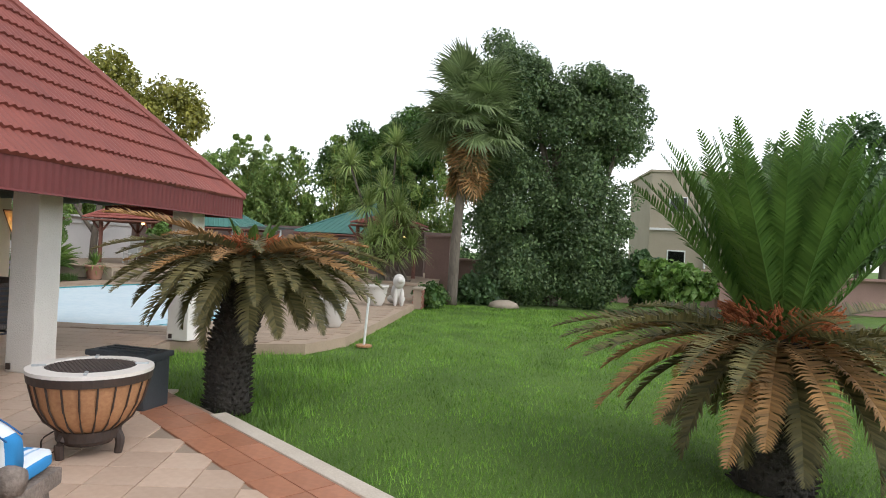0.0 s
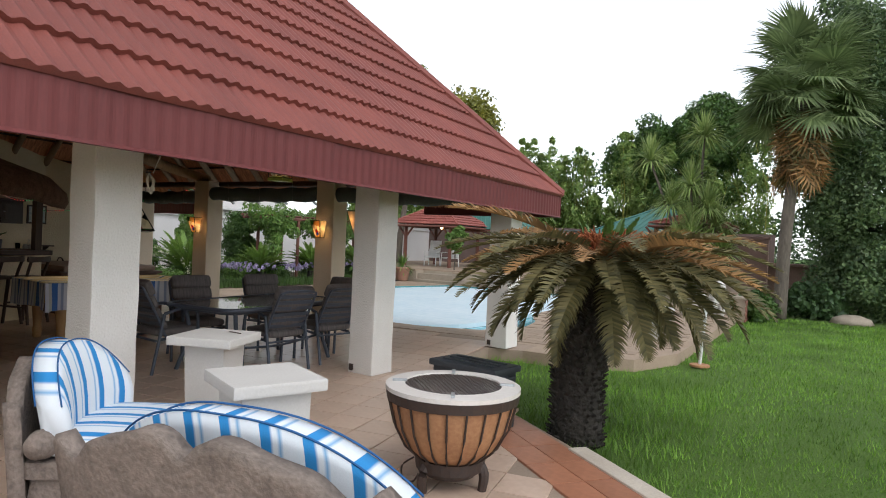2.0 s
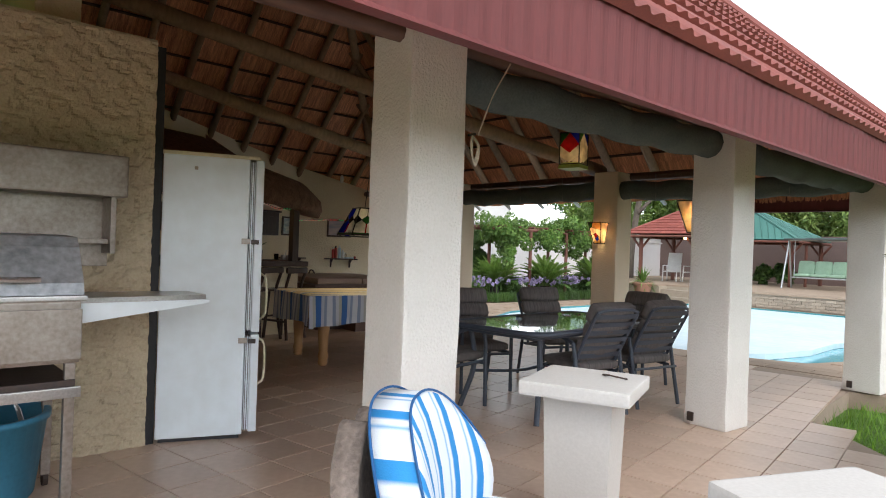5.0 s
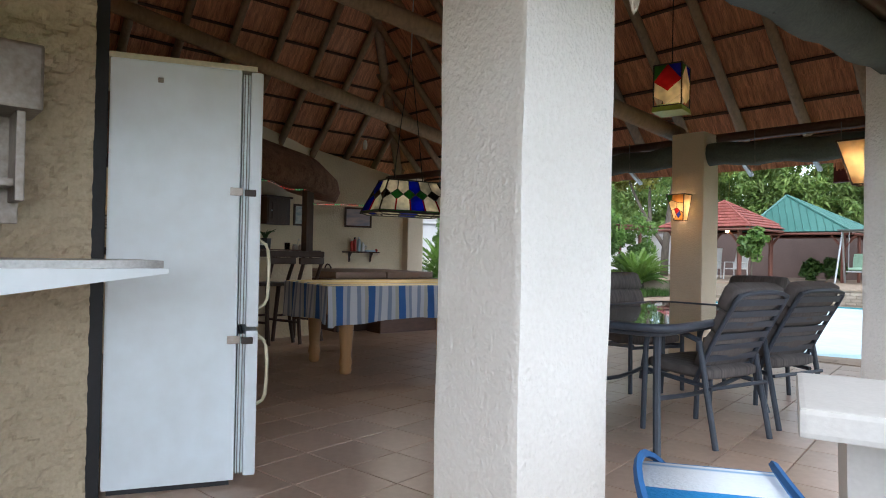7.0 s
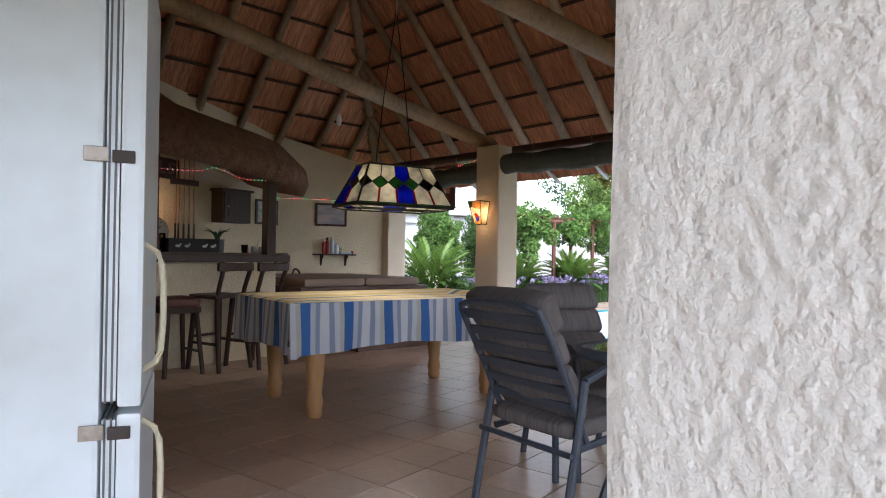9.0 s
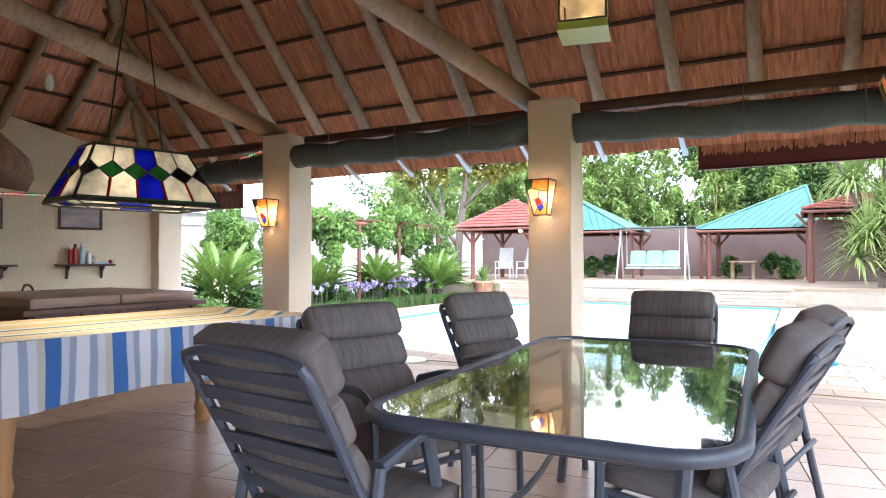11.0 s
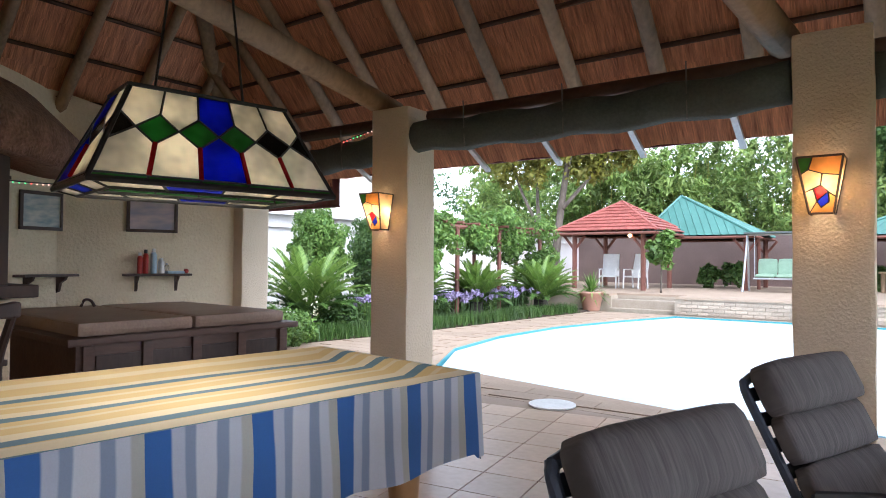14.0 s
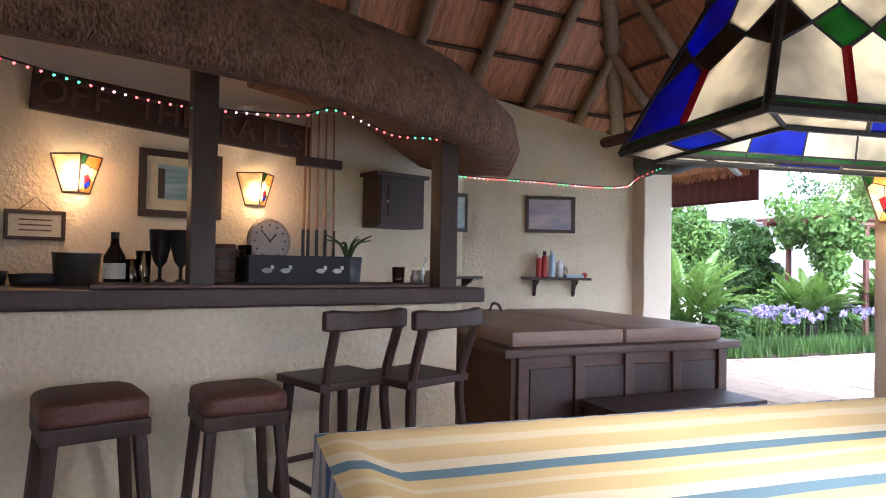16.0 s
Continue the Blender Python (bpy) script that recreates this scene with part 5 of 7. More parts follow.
# ---- dining table and chairs ----
def rounded(w, l, r, seg=6):
    out = []
    for cx, cy, a0 in ((w / 2 - r, l / 2 - r, 0), (-w / 2 + r, l / 2 - r, 90), (-w / 2 + r, -l / 2 + r, 180), (w / 2 - r, -l / 2 + r, 270)):
        for k in range(seg + 1):
            a = math.radians(a0 + 90 * k / seg)
            out.append((cx + r * math.cos(a), cy + r * math.sin(a)))
    return out


dt = thing("dining_table", "glass-topped patio table with a charcoal metal frame", "table", pose(-6.17, 6.62, 0, 0, 0, 3))
DW, DL, DH = 0.98, 1.86, 0.72
top = part("tabletop", prism(rounded(DW - 0.05, DL - 0.05, 0.15), DH - 0.008, DH), GLASS, dt, "tinted clear glass")
top.visible_shadow = False
rim_pts = [(x, y, DH - 0.014) for x, y in rounded(DW, DL, 0.17)]
part("rim", tube([*rim_pts, rim_pts[0]], 0.022, 10), CHAIR_FRAME, dt, smooth=True)
apr = [(x, y, DH - 0.055) for x, y in rounded(DW - 0.18, DL - 0.18, 0.12)]
part("apron", tube([*apr, apr[0]], 0.016, 8), CHAIR_FRAME, dt)
for x in (-1, 1):
    for y in (-1, 1):
        part("leg", tube(bend([(x * 0.36, y * 0.74, DH - 0.04), (x * 0.34, y * 0.70, 0.36), (x * 0.40, y * 0.80, 0.0)], 4), 0.022, 8), CHAIR_FRAME, dt)
    part("brace", tube(bend([(x * 0.345, -0.71, 0.30), (x * 0.30, 0, 0.24), (x * 0.345, 0.71, 0.30)], 4), 0.014, 6), CHAIR_FRAME, dt)


def patio_chair():
    """Faces +y: padded high back leaning, curved arms, flat metal legs."""
    c = thing("patio_chair", "charcoal metal patio chair with dark padded cushion", "chair", group="chairs round the table")
    for x in (-0.255, 0.255):
        part("front_leg", tube(bend([(x, 0.26, 0.0), (x, 0.25, 0.36), (x, 0.24, 0.56), (x, 0.18, 0.64), (x, 0.04, 0.645), (x, -0.14, 0.60)], 4), 0.017, 8), CHAIR_FRAME, c)
        part("back_leg", tube([(x, -0.26, 0.0), (x, -0.19, 0.34), (x, -0.14, 0.60)], 0.017, 8), CHAIR_FRAME, c)
        part("back_rail", tube(bend([(x * 0.90, -0.10, 0.36), (x * 0.92, -0.22, 0.60), (x * 0.92, -0.345, 0.82), (x * 0.87, -0.37, 0.87)], 4), 0.014, 8), CHAIR_FRAME, c)
        part("seat_rail", tube([(x * 0.9, 0.25, 0.37), (x * 0.9, -0.16, 0.34)], 0.015, 6), CHAIR_FRAME, c)
    part("top_rail", tube(bend([(-0.225, -0.367, 0.865), (-0.12, -0.377, 0.885), (0.12, -0.377, 0.885), (0.225, -0.367, 0.865)], 4), 0.014, 8), CHAIR_FRAME, c)
    part("cross_bar", tube([(-0.26, -0.22, 0.335), (0.26, -0.22, 0.335)], 0.012, 6), CHAIR_FRAME, c)
    part("front_bar", tube([(-0.25, 0.24, 0.355), (0.25, 0.24, 0.355)], 0.014, 6), CHAIR_FRAME, c)
    for i in range(7):
        f = i / 6
        y, z = -0.138 - 0.215 * f, 0.43 + 0.40 * f
        part("strap", box((0, 0, 0), (0.46, 0.008, 0.042), bevel=0.002, m=pose(0, y, z, 28)), CHAIR_FRAME, c)
    part("seat_cushion", soft_pad((0.48, 0.47, 0.085), 0.02, 6, m=pose(0, 0.035, 0.415, 2)), CUSHION_DARK, c, "dark ribbed padded cushion", smooth=True)
    L = pose(0, -0.122, 0.40, 118)
    for y0, h, t in ((0.145, 0.25, 0.075), (0.34, 0.145, 0.08), (0.482, 0.16, 0.115)):
        part("back_cushion", soft_pad((0.47, h, t), 0.014, 6, m=L @ pose(0, y0, -0.008 - t * 0.5)), CUSHION_DARK, c, "dark ribbed padded cushion", smooth=True)
    return c


ch = patio_chair()
CHAIRS = [pose(-5.82, 6.55, 0, 0, 0, 80), pose(-5.76, 7.30, 0, 0, 0, 78), pose(-6.19, 7.92, 0, 0, 0, 183), pose(-6.89, 7.49, 0, 0, 0, -110), pose(-6.995, 6.44, 0, 0, 0, -110), pose(-6.68, 5.74, 0, 0, 0, -6) @ Matrix.Diagonal((1, 1, 1.03, 1))]
ch.matrix_basis = CHAIRS[0]
for m in CHAIRS[1:]:
    copy_thing(ch, m)


# ---- fridge, grill and what stands by them ----
fr_m = pose(-6.92, 3.44, 0, 0, 0, -22)
fridge = thing("fridge", "tall white fridge-freezer with a yellowed top, door seal showing", "fridge", fr_m)
part("cabinet", box((-0.30, 0.27, 0.955), (0.60, 0.54, 1.86), bevel=0.012), WHITE_ENAMEL, fridge)
part("top", box((-0.30, 0.30, 1.893), (0.61, 0.61, 0.024), bevel=0.006), FRIDGE_TRIM, fridge, "yellowed cream top")
part("plinth", box((-0.30, 0.27, 0.02), (0.56, 0.50, 0.04)), BLACK, fridge)
for z0, z1 in ((0.04, 0.70), (0.715, 1.88)):
    d = part("door", box((-0.30, 0.605, (z0 + z1) / 2), (0.60, 0.055, z1 - z0), bevel=0.012), WHITE_ENAMEL, fridge)
    part("liner", box((-0.30, 0.560, (z0 + z1) / 2), (0.578, 0.030, z1 - z0 - 0.03)), WHITE_ENAMEL, d)
    for sy in (0.552, 0.566):
        part("seal", box((-0.30, sy, (z0 + z1) / 2), (0.585, 0.005, z1 - z0 - 0.02)), GREY_SEAL, d)
    zh = z1 - 0.03 if z0 < 0.5 else z0 + 0.40
    part("handle", tube(bend([(-0.06, 0.63, zh), (-0.05, 0.672, zh - 0.05), (-0.05, 0.672, zh - 0.27), (-0.06, 0.63, zh - 0.32)], 3), 0.008, 6), FRIDGE_TRIM, d)
for z in (1.33, 0.66):
    hg = part("latch", box((0.004, 0.525, z), (0.012, 0.055, 0.036), bevel=0.003), STEEL_DULL, fridge)
    part("clasp", box((0.006, 0.585, z - 0.004), (0.014, 0.05, 0.030), bevel=0.003), IRON, hg)
part("badge", box((0.003, 0.20, 1.80), (0.004, 0.022, 0.022), bevel=0.001), STEEL_DULL, fridge)

grill = thing("gas_grill", "stainless steel gas grill on a wheeled stand with side shelf", "grill", pose(-6.32, 2.52, 0, 0, 0, -90))
# local x runs along the wall (towards -y world is +x), local -y ... front looks to +x world
part("firebox", box((0.32, 0, 0.87), (1.2, 0.52, 0.30), bevel=0.015), STEEL_DULL, grill)
part("control_panel", box((0.32, 0.27, 0.86), (1.2, 0.03, 0.24), bevel=0.006), STEEL_DULL, grill)
part("top_rim", box((0.32, 0, 1.03), (1.24, 0.56, 0.025), bevel=0.006), STEEL, grill)
hood = bmesh.new()
prof = [(-0.26, 1.045), (0.26, 1.045), (0.245, 1.10), (0.13, 1.27), (0.08, 1.32), (-0.18, 1.33), (-0.26, 1.22)]
prism(prof, -0.29, 0.90, bm=hood, m=Matrix(((0, 0, 1, 0), (1, 0, 0, 0), (0, 1, 0, 0), (0, 0, 0, 1))))
part("hood", hood, STEEL_CLOUDY, grill, "curved cloudy stainless lid")
part("hood_handle", tube([(-0.10, 0.30, 1.12), (0.75, 0.30, 1.12)], 0.012, 8), STEEL, grill)
part("side_shelf", prism([(-0.28, -0.20), (-0.92, -0.12), (-0.92, 0.16), (-0.28, 0.22)], 1.0, 1.025), STEEL, grill, "tapering side shelf")
part("shelf_lip", prism([(-0.28, 1.0), (-0.92, 1.0), (-0.92, 0.985), (-0.28, 0.90)], 0.20, 0.212, m=Matrix(((1, 0, 0, 0), (0, 0, 1, 0), (0, 1, 0, 0), (0, 0, 0, 1)))), WHITE_ENAMEL, grill)
part("drip_tray", box((0.32, 0.02, 0.62), (1.16, 0.52, 0.05), bevel=0.006), IRON, grill)
part("tray_lip", box((0.32, 0.29, 0.59), (1.2, 0.02, 0.05), bevel=0.004), STEEL, grill)
for x in (-0.24, 0.88):
    for y in (-0.22, 0.24):
        lg = part("leg", box((x, y, 0.39), (0.045, 0.045, 0.66), bevel=0.004), STEEL_DULL, grill)
        part("castor", lathe([(0.0, -0.015), (0.035, -0.012), (0.035, 0.012), (0, 0.015)], 14, m=pose(x, y, 0.035, 0, 90, 0)), IRON, lg)
hoodb = thing("extractor_hood", "stained stainless steel hood and splashback on the wall", "extractor hood", pose(-6.93, 2.55, 0, 0, 0, -90))
part("canopy", box((0.22, 0.13, 1.68), (1.66, 0.30, 0.24), bevel=0.012), STEEL_DULL, hoodb)
part("chimney_plate", box((0.72, 0.05, 2.1), (1.1, 0.10, 0.62), bevel=0.008), STEEL_DULL, hoodb)
part("splashback", box((0.22, 0.02, 1.36), (1.58, 0.03, 0.42), bevel=0.004), STEEL_DULL, hoodb)
part("rail", box((-0.55, 0.12, 1.40), (0.03, 0.20, 0.34), bevel=0.004), STEEL_DULL, hoodb)
part("lower_shelf", box((0.22, 0.10, 1.30), (1.58, 0.16, 0.03), bevel=0.004), STEEL_DULL, hoodb)
tubb = thing("plastic_tub", "round blue plastic tub holding wire racks", "tub", pose(-6.50, 2.47, 0))
part("body", lathe([(0.22, 0), (0.235, 0.02), (0.285, 0.40), (0.30, 0.40), (0.30, 0.43), (0.275, 0.43), (0.225, 0.03), (0, 0.03)], 32), BLUE_TUB, tubb, smooth=True)
for i in range(6):
    part("wire", tube(bend([(-0.18 + 0.06 * i, -0.12, 0.2), (-0.12 + 0.05 * i, 0.0, 0.46), (-0.05 + 0.04 * i, 0.12, 0.5), (0.02 + 0.03 * i, 0.18, 0.3)], 4), 0.004, 5), STEEL, tubb)


# ---- concrete tables, garden seats, fire bowl, bin ----
def pedestal(name, m, top, h, foot, head, th, label):
    t = thing(name, label, "table", m)
    bm = box((0, 0, h - th / 2), (top[0], top[1], th), bevel=0.012)
    part("tabletop", bm, CONCRETE, t)
    b = bmesh.new()
    f, g2 = foot, head
    vs = [b.verts.new((sx * w / 2, sy * w / 2, z)) for w, z in ((f + 0.03, 0.0), (f, 0.05), (g2, h - th)) for sx, sy in ((-1, -1), (1, -1), (1, 1), (-1, 1))]
    for r in (0, 4):
        for i in range(4):
            b.faces.new((vs[r + i], vs[r + (i + 1) % 4], vs[r + 4 + (i + 1) % 4], vs[r + 4 + i]))
    b.faces.new(vs[8:])
    b.faces.new(vs[:4][::-1])
    bmesh.ops.recalc_face_normals(b, faces=b.faces[:])
    part("pedestal", b, CONCRETE, t)
    return t


pedestal("concrete_table", pose(-4.27, 4.37, 0, 0, 0, 20.5), (0.46, 0.46), 0.785, 0.25, 0.29, 0.06, "tall pale concrete pedestal table with a square top")
pedestal("low_concrete_table", pose(-3.01, 3.60, 0, 0, 0, 66.3), (0.46, 0.46), 0.81, 0.31, 0.34, 0.06, "pale concrete table with a broad square top")
twig = solid("twig", tube(bend([(-0.06, 0.02, 0.004), (0, -0.01, 0.012), (0.07, 0.01, 0.006)], 4), 0.004, 5), WOOD_DARK, "dry twig lying on the concrete table", "twig", pose(-4.20, 4.46, 0.785))


def garden_seat(W=0.64, high=0.86, fall=0.14, lean=0.16):
    """Faces +y. Cast stone seat with a scalloped crest and striped cushions."""
    s = thing("garden_sofa", "cast stone garden sofa with blue and white striped cushions", "sofa", group="garden sofas")
    bm = bmesh.new()
    n = 40
    front, back = [], []
    for i in range(n + 1):
        t = -1 + 2 * i / n
        a = abs(t)
        crest = high - fall * a ** 2.2 - 0.05 * math.exp(-(t / 0.07) ** 2) + 0.035 * math.exp(-((a - 0.22) / 0.15) ** 2) + (0.05 * math.exp(-((a - 0.95) / 0.06) ** 2)) - 0.06 * math.exp(-((a - 0.78) / 0.10) ** 2)
        bow = 0.10 * t * t
        x = t * W
        back.append([bm.verts.new((x, -0.28 + bow - lean * z / 0.8 - 0.05, z)) for z in (0.02, 0.25, 0.5, crest - 0.04, crest)])
        front.append([bm.verts.new((x, -0.20 + bow - lean * z / 0.8 - 0.05, z)) for z in (0.02, 0.25, 0.5, crest - 0.04, crest)])
    for i in range(n):
        for r in range(4):
            bm.faces.new((front[i][r], front[i + 1][r], front[i + 1][r + 1], front[i][r + 1]))
            bm.faces.new((back[i][r], back[i][r + 1], back[i + 1][r + 1], back[i + 1][r]))
        bm.faces.new((front[i][4], front[i + 1][4], back[i + 1][4], back[i][4]))
        bm.faces.new((front[i][0], back[i][0], back[i + 1][0], front[i + 1][0]))
    for e in (0, n):
        for r in range(4):
            bm.faces.new((front[e][r], front[e][r + 1], back[e][r + 1], back[e][r]))
    bmesh.ops.recalc_face_normals(bm, faces=bm.faces[:])
    part("back", bm, STONE, s, "weathered brown cast stone with a scalloped crest", smooth=True)
    part("seat", box((0, 0.06, 0.33), (2 * W - 0.04, 0.56, 0.09), bevel=0.02), STONE, s)
    for x in (-W + 0.12, W - 0.12):
        part("foot", box((x, 0.05, 0.145), (0.14, 0.46, 0.29), bevel=0.03, taper=1.15), STONE, s)
    for x in (-W + 0.04, W - 0.04):
        part("arm_scroll", lathe([(0.0, -0.07), (0.06, -0.06), (0.075, 0), (0.06, 0.06), (0, 0.07)], 14, m=pose(x, -0.12, 0.46, 0, 90, 0)), STONE, s, smooth=True)
    part("seat_cushion", soft_pad((0.56, 2 * W - 0.08, 0.11), 0.02, 8, m=pose(0, 0.08, 0.43, 0, 0, 90)), CUSHION_BACK, s, smooth=True)
    bm = bmesh.new()
    n = 28
    rings = []
    for i in range(n + 1):
        t = -1 + 2 * i / n
        top_z = 0.50 + 0.42 * (1 - abs(t) ** 2.6 * 0.62)
        bow = 0.10 * t * t
        y0 = -0.12 + bow
        prof = []
        for k in range(7):
            f = k / 6
            z = 0.44 + (top_z - 0.44) * f
            prof.append((y0 + 0.03 - 0.20 * (z - 0.44) + 0.03 * math.sin(math.pi * f), z - (0.02 if k == 6 else 0)))
        for k in range(7):
            f = 1 - k / 6
            z = 0.44 + (top_z - 0.44) * f
            prof.append((y0 - 0.09 - 0.20 * (z - 0.44), z - (0.02 if k == 0 else 0)))
        edge = 1 if 0 < i < n else 0.6
        ym = sum(p[0] for p in prof) / len(prof)
        rings.append([bm.verts.new((t * (W - 0.03), ym + (p[0] - ym) * edge, p[1])) for p in prof])
    for q, w in zip(rings, rings[1:]):
        for j in range(14):
            bm.faces.new((q[j], w[j], w[(j + 1) % 14], q[(j + 1) % 14]))
    bm.faces.new(rings[0])
    bm.faces.new(rings[-1][::-1])
    bmesh.ops.recalc_face_normals(bm, faces=bm.faces[:])
    back_c = part("back_cushion", bm, CUSHION_BACK, s, smooth=True)
    return s




def piping(s, W=0.61):
    for dy in (0.03, -0.09):
        pts = []
        for i in range(25):
            t = -1 + 2 * i / 24
            top_z = 0.50 + 0.42 * (1 - abs(t) ** 2.6 * 0.62)
            pts.append((t * W, -0.12 + 0.10 * t * t + dy - 0.20 * (top_z - 0.44), top_z - 0.012))
        part("piping", tube(pts, 0.0042, 5), PIPING, s)


gs = garden_seat()
piping(gs)
gs.matrix_basis = pose(-2.40, 3.05, 0, 0, 0, 11)
arm = garden_seat(0.43, 0.80, 0.20, 0.07)
piping(arm, 0.40)
arm.matrix_basis = pose(-3.97, 3.39, 0, 0, 0, -55) @ Matrix.Diagonal((1, 1, 0.97, 1))


def fire_bowl():
    b = thing("fire_bowl", "terracotta fire bowl in a black iron stand with mesh grid", "fire bowl", pose(-2.58, 4.75, 0))
    prof = [(0.12, 0.17), (0.20, 0.19), (0.28, 0.26), (0.345, 0.38), (0.38, 0.52), (0.39, 0.60), (0.36, 0.60), (0.34, 0.48), (0.26, 0.32), (0.10, 0.26), (0, 0.26)]
    part("bowl", lathe(prof, 40), CLAY_BOWL, b, "glazed terracotta", smooth=True)
    part("rim", lathe([(0.385, 0.595), (0.415, 0.60), (0.415, 0.625), (0.30, 0.632), (0.295, 0.615)], 40), ENAMEL_RIM, b, "pale enamelled rim")
    part("band", lathe([(0.392, 0.54), (0.404, 0.54), (0.414, 0.60), (0.39, 0.60)], 40), IRON, b)
    for i in range(22):
        a = 2 * math.pi * i / 22
        part("rib", tube([((r + 0.006) * math.cos(a), (r + 0.006) * math.sin(a), z) for r, z in ((0.14, 0.178), (0.205, 0.19), (0.283, 0.26), (0.348, 0.38), (0.384, 0.52), (0.394, 0.57))], 0.007, 5), IRON, b)
    part("collar", lathe([(0.17, 0.12), (0.21, 0.12), (0.22, 0.19), (0.16, 0.19)], 24), IRON, b)
    part("ash_pan", lathe([(0.0, 0.07), (0.16, 0.08), (0.18, 0.12), (0, 0.12)], 20), IRON, b)
    for i in range(3):
        a = 2 * math.pi * i / 3 - 1.9
        part("leg", tube(bend([(0.18 * math.cos(a), 0.18 * math.sin(a), 0.17), (0.22 * math.cos(a), 0.22 * math.sin(a), 0.10), (0.21 * math.cos(a), 0.21 * math.sin(a), 0.0)], 3), 0.038, 8, r2=0.028), IRON, b)
    wires = bmesh.new()
    for i in range(-11, 12):
        c = i * 0.026
        h = math.sqrt(max(0.295 ** 2 - c * c, 0))
        for sw in (0, 1):
            p, q = ((c, -h), (c, h)) if sw else ((-h, c), (h, c))
            r45 = Matrix.Rotation(radians(45), 2)
            p, q = r45 @ Vector(p), r45 @ Vector(q)
            tube([(*p, 0.622 + 0.003 * sw), (*q, 0.622 + 0.003 * sw)], 0.0028, 4, bm=wires)
    part("mesh_grid", wires, IRON, b, "black wire mesh")
    part("embers", lathe([(0.0, 0.47), (0.2, 0.46), (0.335, 0.44)], 24), CROWN_RUST, b, "brown ash and rust")
    for i in range(4):
        a = 2 * math.pi * i / 4 + 0.5
        part("clip", box((0.33 * math.cos(a), 0.33 * math.sin(a), 0.636), (0.09, 0.022, 0.014), rz=math.degrees(a), bevel=0.003), GALV, b)
    part("wire_hoop", tube(bend([(-0.20, -0.10, 0.16), (-0.27, -0.12, 0.10), (-0.26, -0.12, 0.02), (-0.20, -0.10, 0.008), (-0.17, -0.09, 0.06)], 4), 0.006, 6), IRON, b)


fire_bowl()
bn = thing("storage_bin", "dark plastic storage bin with a ribbed lid", "bin", pose(-3.09, 6.04, 0, 0, 0, -9.5) @ Matrix.Diagonal((1, 0.78, 1.17, 1)))
part("body", box((0, 0, 0.20), (0.62, 0.42, 0.40), bevel=0.02), BIN_PLASTIC, bn)
part("lid", box((0, 0, 0.415), (0.68, 0.48, 0.045), bevel=0.016), BIN_PLASTIC, bn)
for y in (-0.12, 0, 0.12):
    part("lid_rib", box((0, y, 0.442), (0.50, 0.05, 0.014), bevel=0.005), BIN_PLASTIC, bn)
part("handle", box((0.33, 0, 0.36), (0.05, 0.2, 0.03), bevel=0.008), BIN_PLASTIC, bn)
peg = thing("garden_stake", "thin white stake standing on a small plate", "stake", pose(-2.05, 11.25, LAWN_Z))
part("rod", tube([(0, 0, 0), (0.05, 0, 0.85)], 0.022, 8), WHITE_PLASTIC, peg)
part("plate", lathe([(0.14, 0), (0.14, 0.03), (0, 0.035)], 14), CLAY_BOWL, peg)
for x, y in ((-4.98, 6.90), (-4.62, 9.62)):
    solid("socket_box", box((0, 0, 0), (0.05, 0.02, 0.07), bevel=0.004), IRON, "rusty socket box on the pillar's foot", "socket", pose(x - 0.06, y, 0.07, 0, 0, -4))

# string of small lamps round the bar's hood
leds = thing("string_lights", "string of tiny red and green lights along the bar", "string lights")
wire = bend([(-10.55, 4.3, 1.97), (-10.75, 4.75, 1.90), (-11.05, 5.35, 1.86), (-11.02, 5.9, 1.86), (-11.0, 6.1, 1.905), (-11.05, 6.4, 1.83), (-11.1, 6.68, 1.84), (-11.2, 6.75, 1.78), (-11.25, 6.80, 1.69), (-11.6, 7.6, 1.74), (-11.9, 8.6, 1.80), (-12.2, 9.2, 2.0), (-10.2, 9.0, 2.26), (-9.9, 9.05, 2.28)], 8)
part("cable", tube(wire, 0.004, 5), BLACK, leds)
bulbs = {0: bmesh.new(), 1: bmesh.new(), 2: bmesh.new()}
acc, k = 0.0, 0
for a, b in zip(wire, wire[1:]):
    d = (b - a).length
    while acc < d:
        p = a + (b - a) * (acc / d)
        bmesh.ops.create_icosphere(bulbs[(k // 4) % 3 if k % 4 else 0], subdivisions=1, radius=0.0055, matrix=Matrix.Translation(p + Vector((0, 0, -0.008))))
        acc += 0.045
        k += 1
    acc -= d
for i, mt in ((0, LEDS_RED), (1, LEDS_GREEN), (2, LEDS_WARM)):
    tagged(part("lights", bulbs[i], mt, leds), kind="stuff")


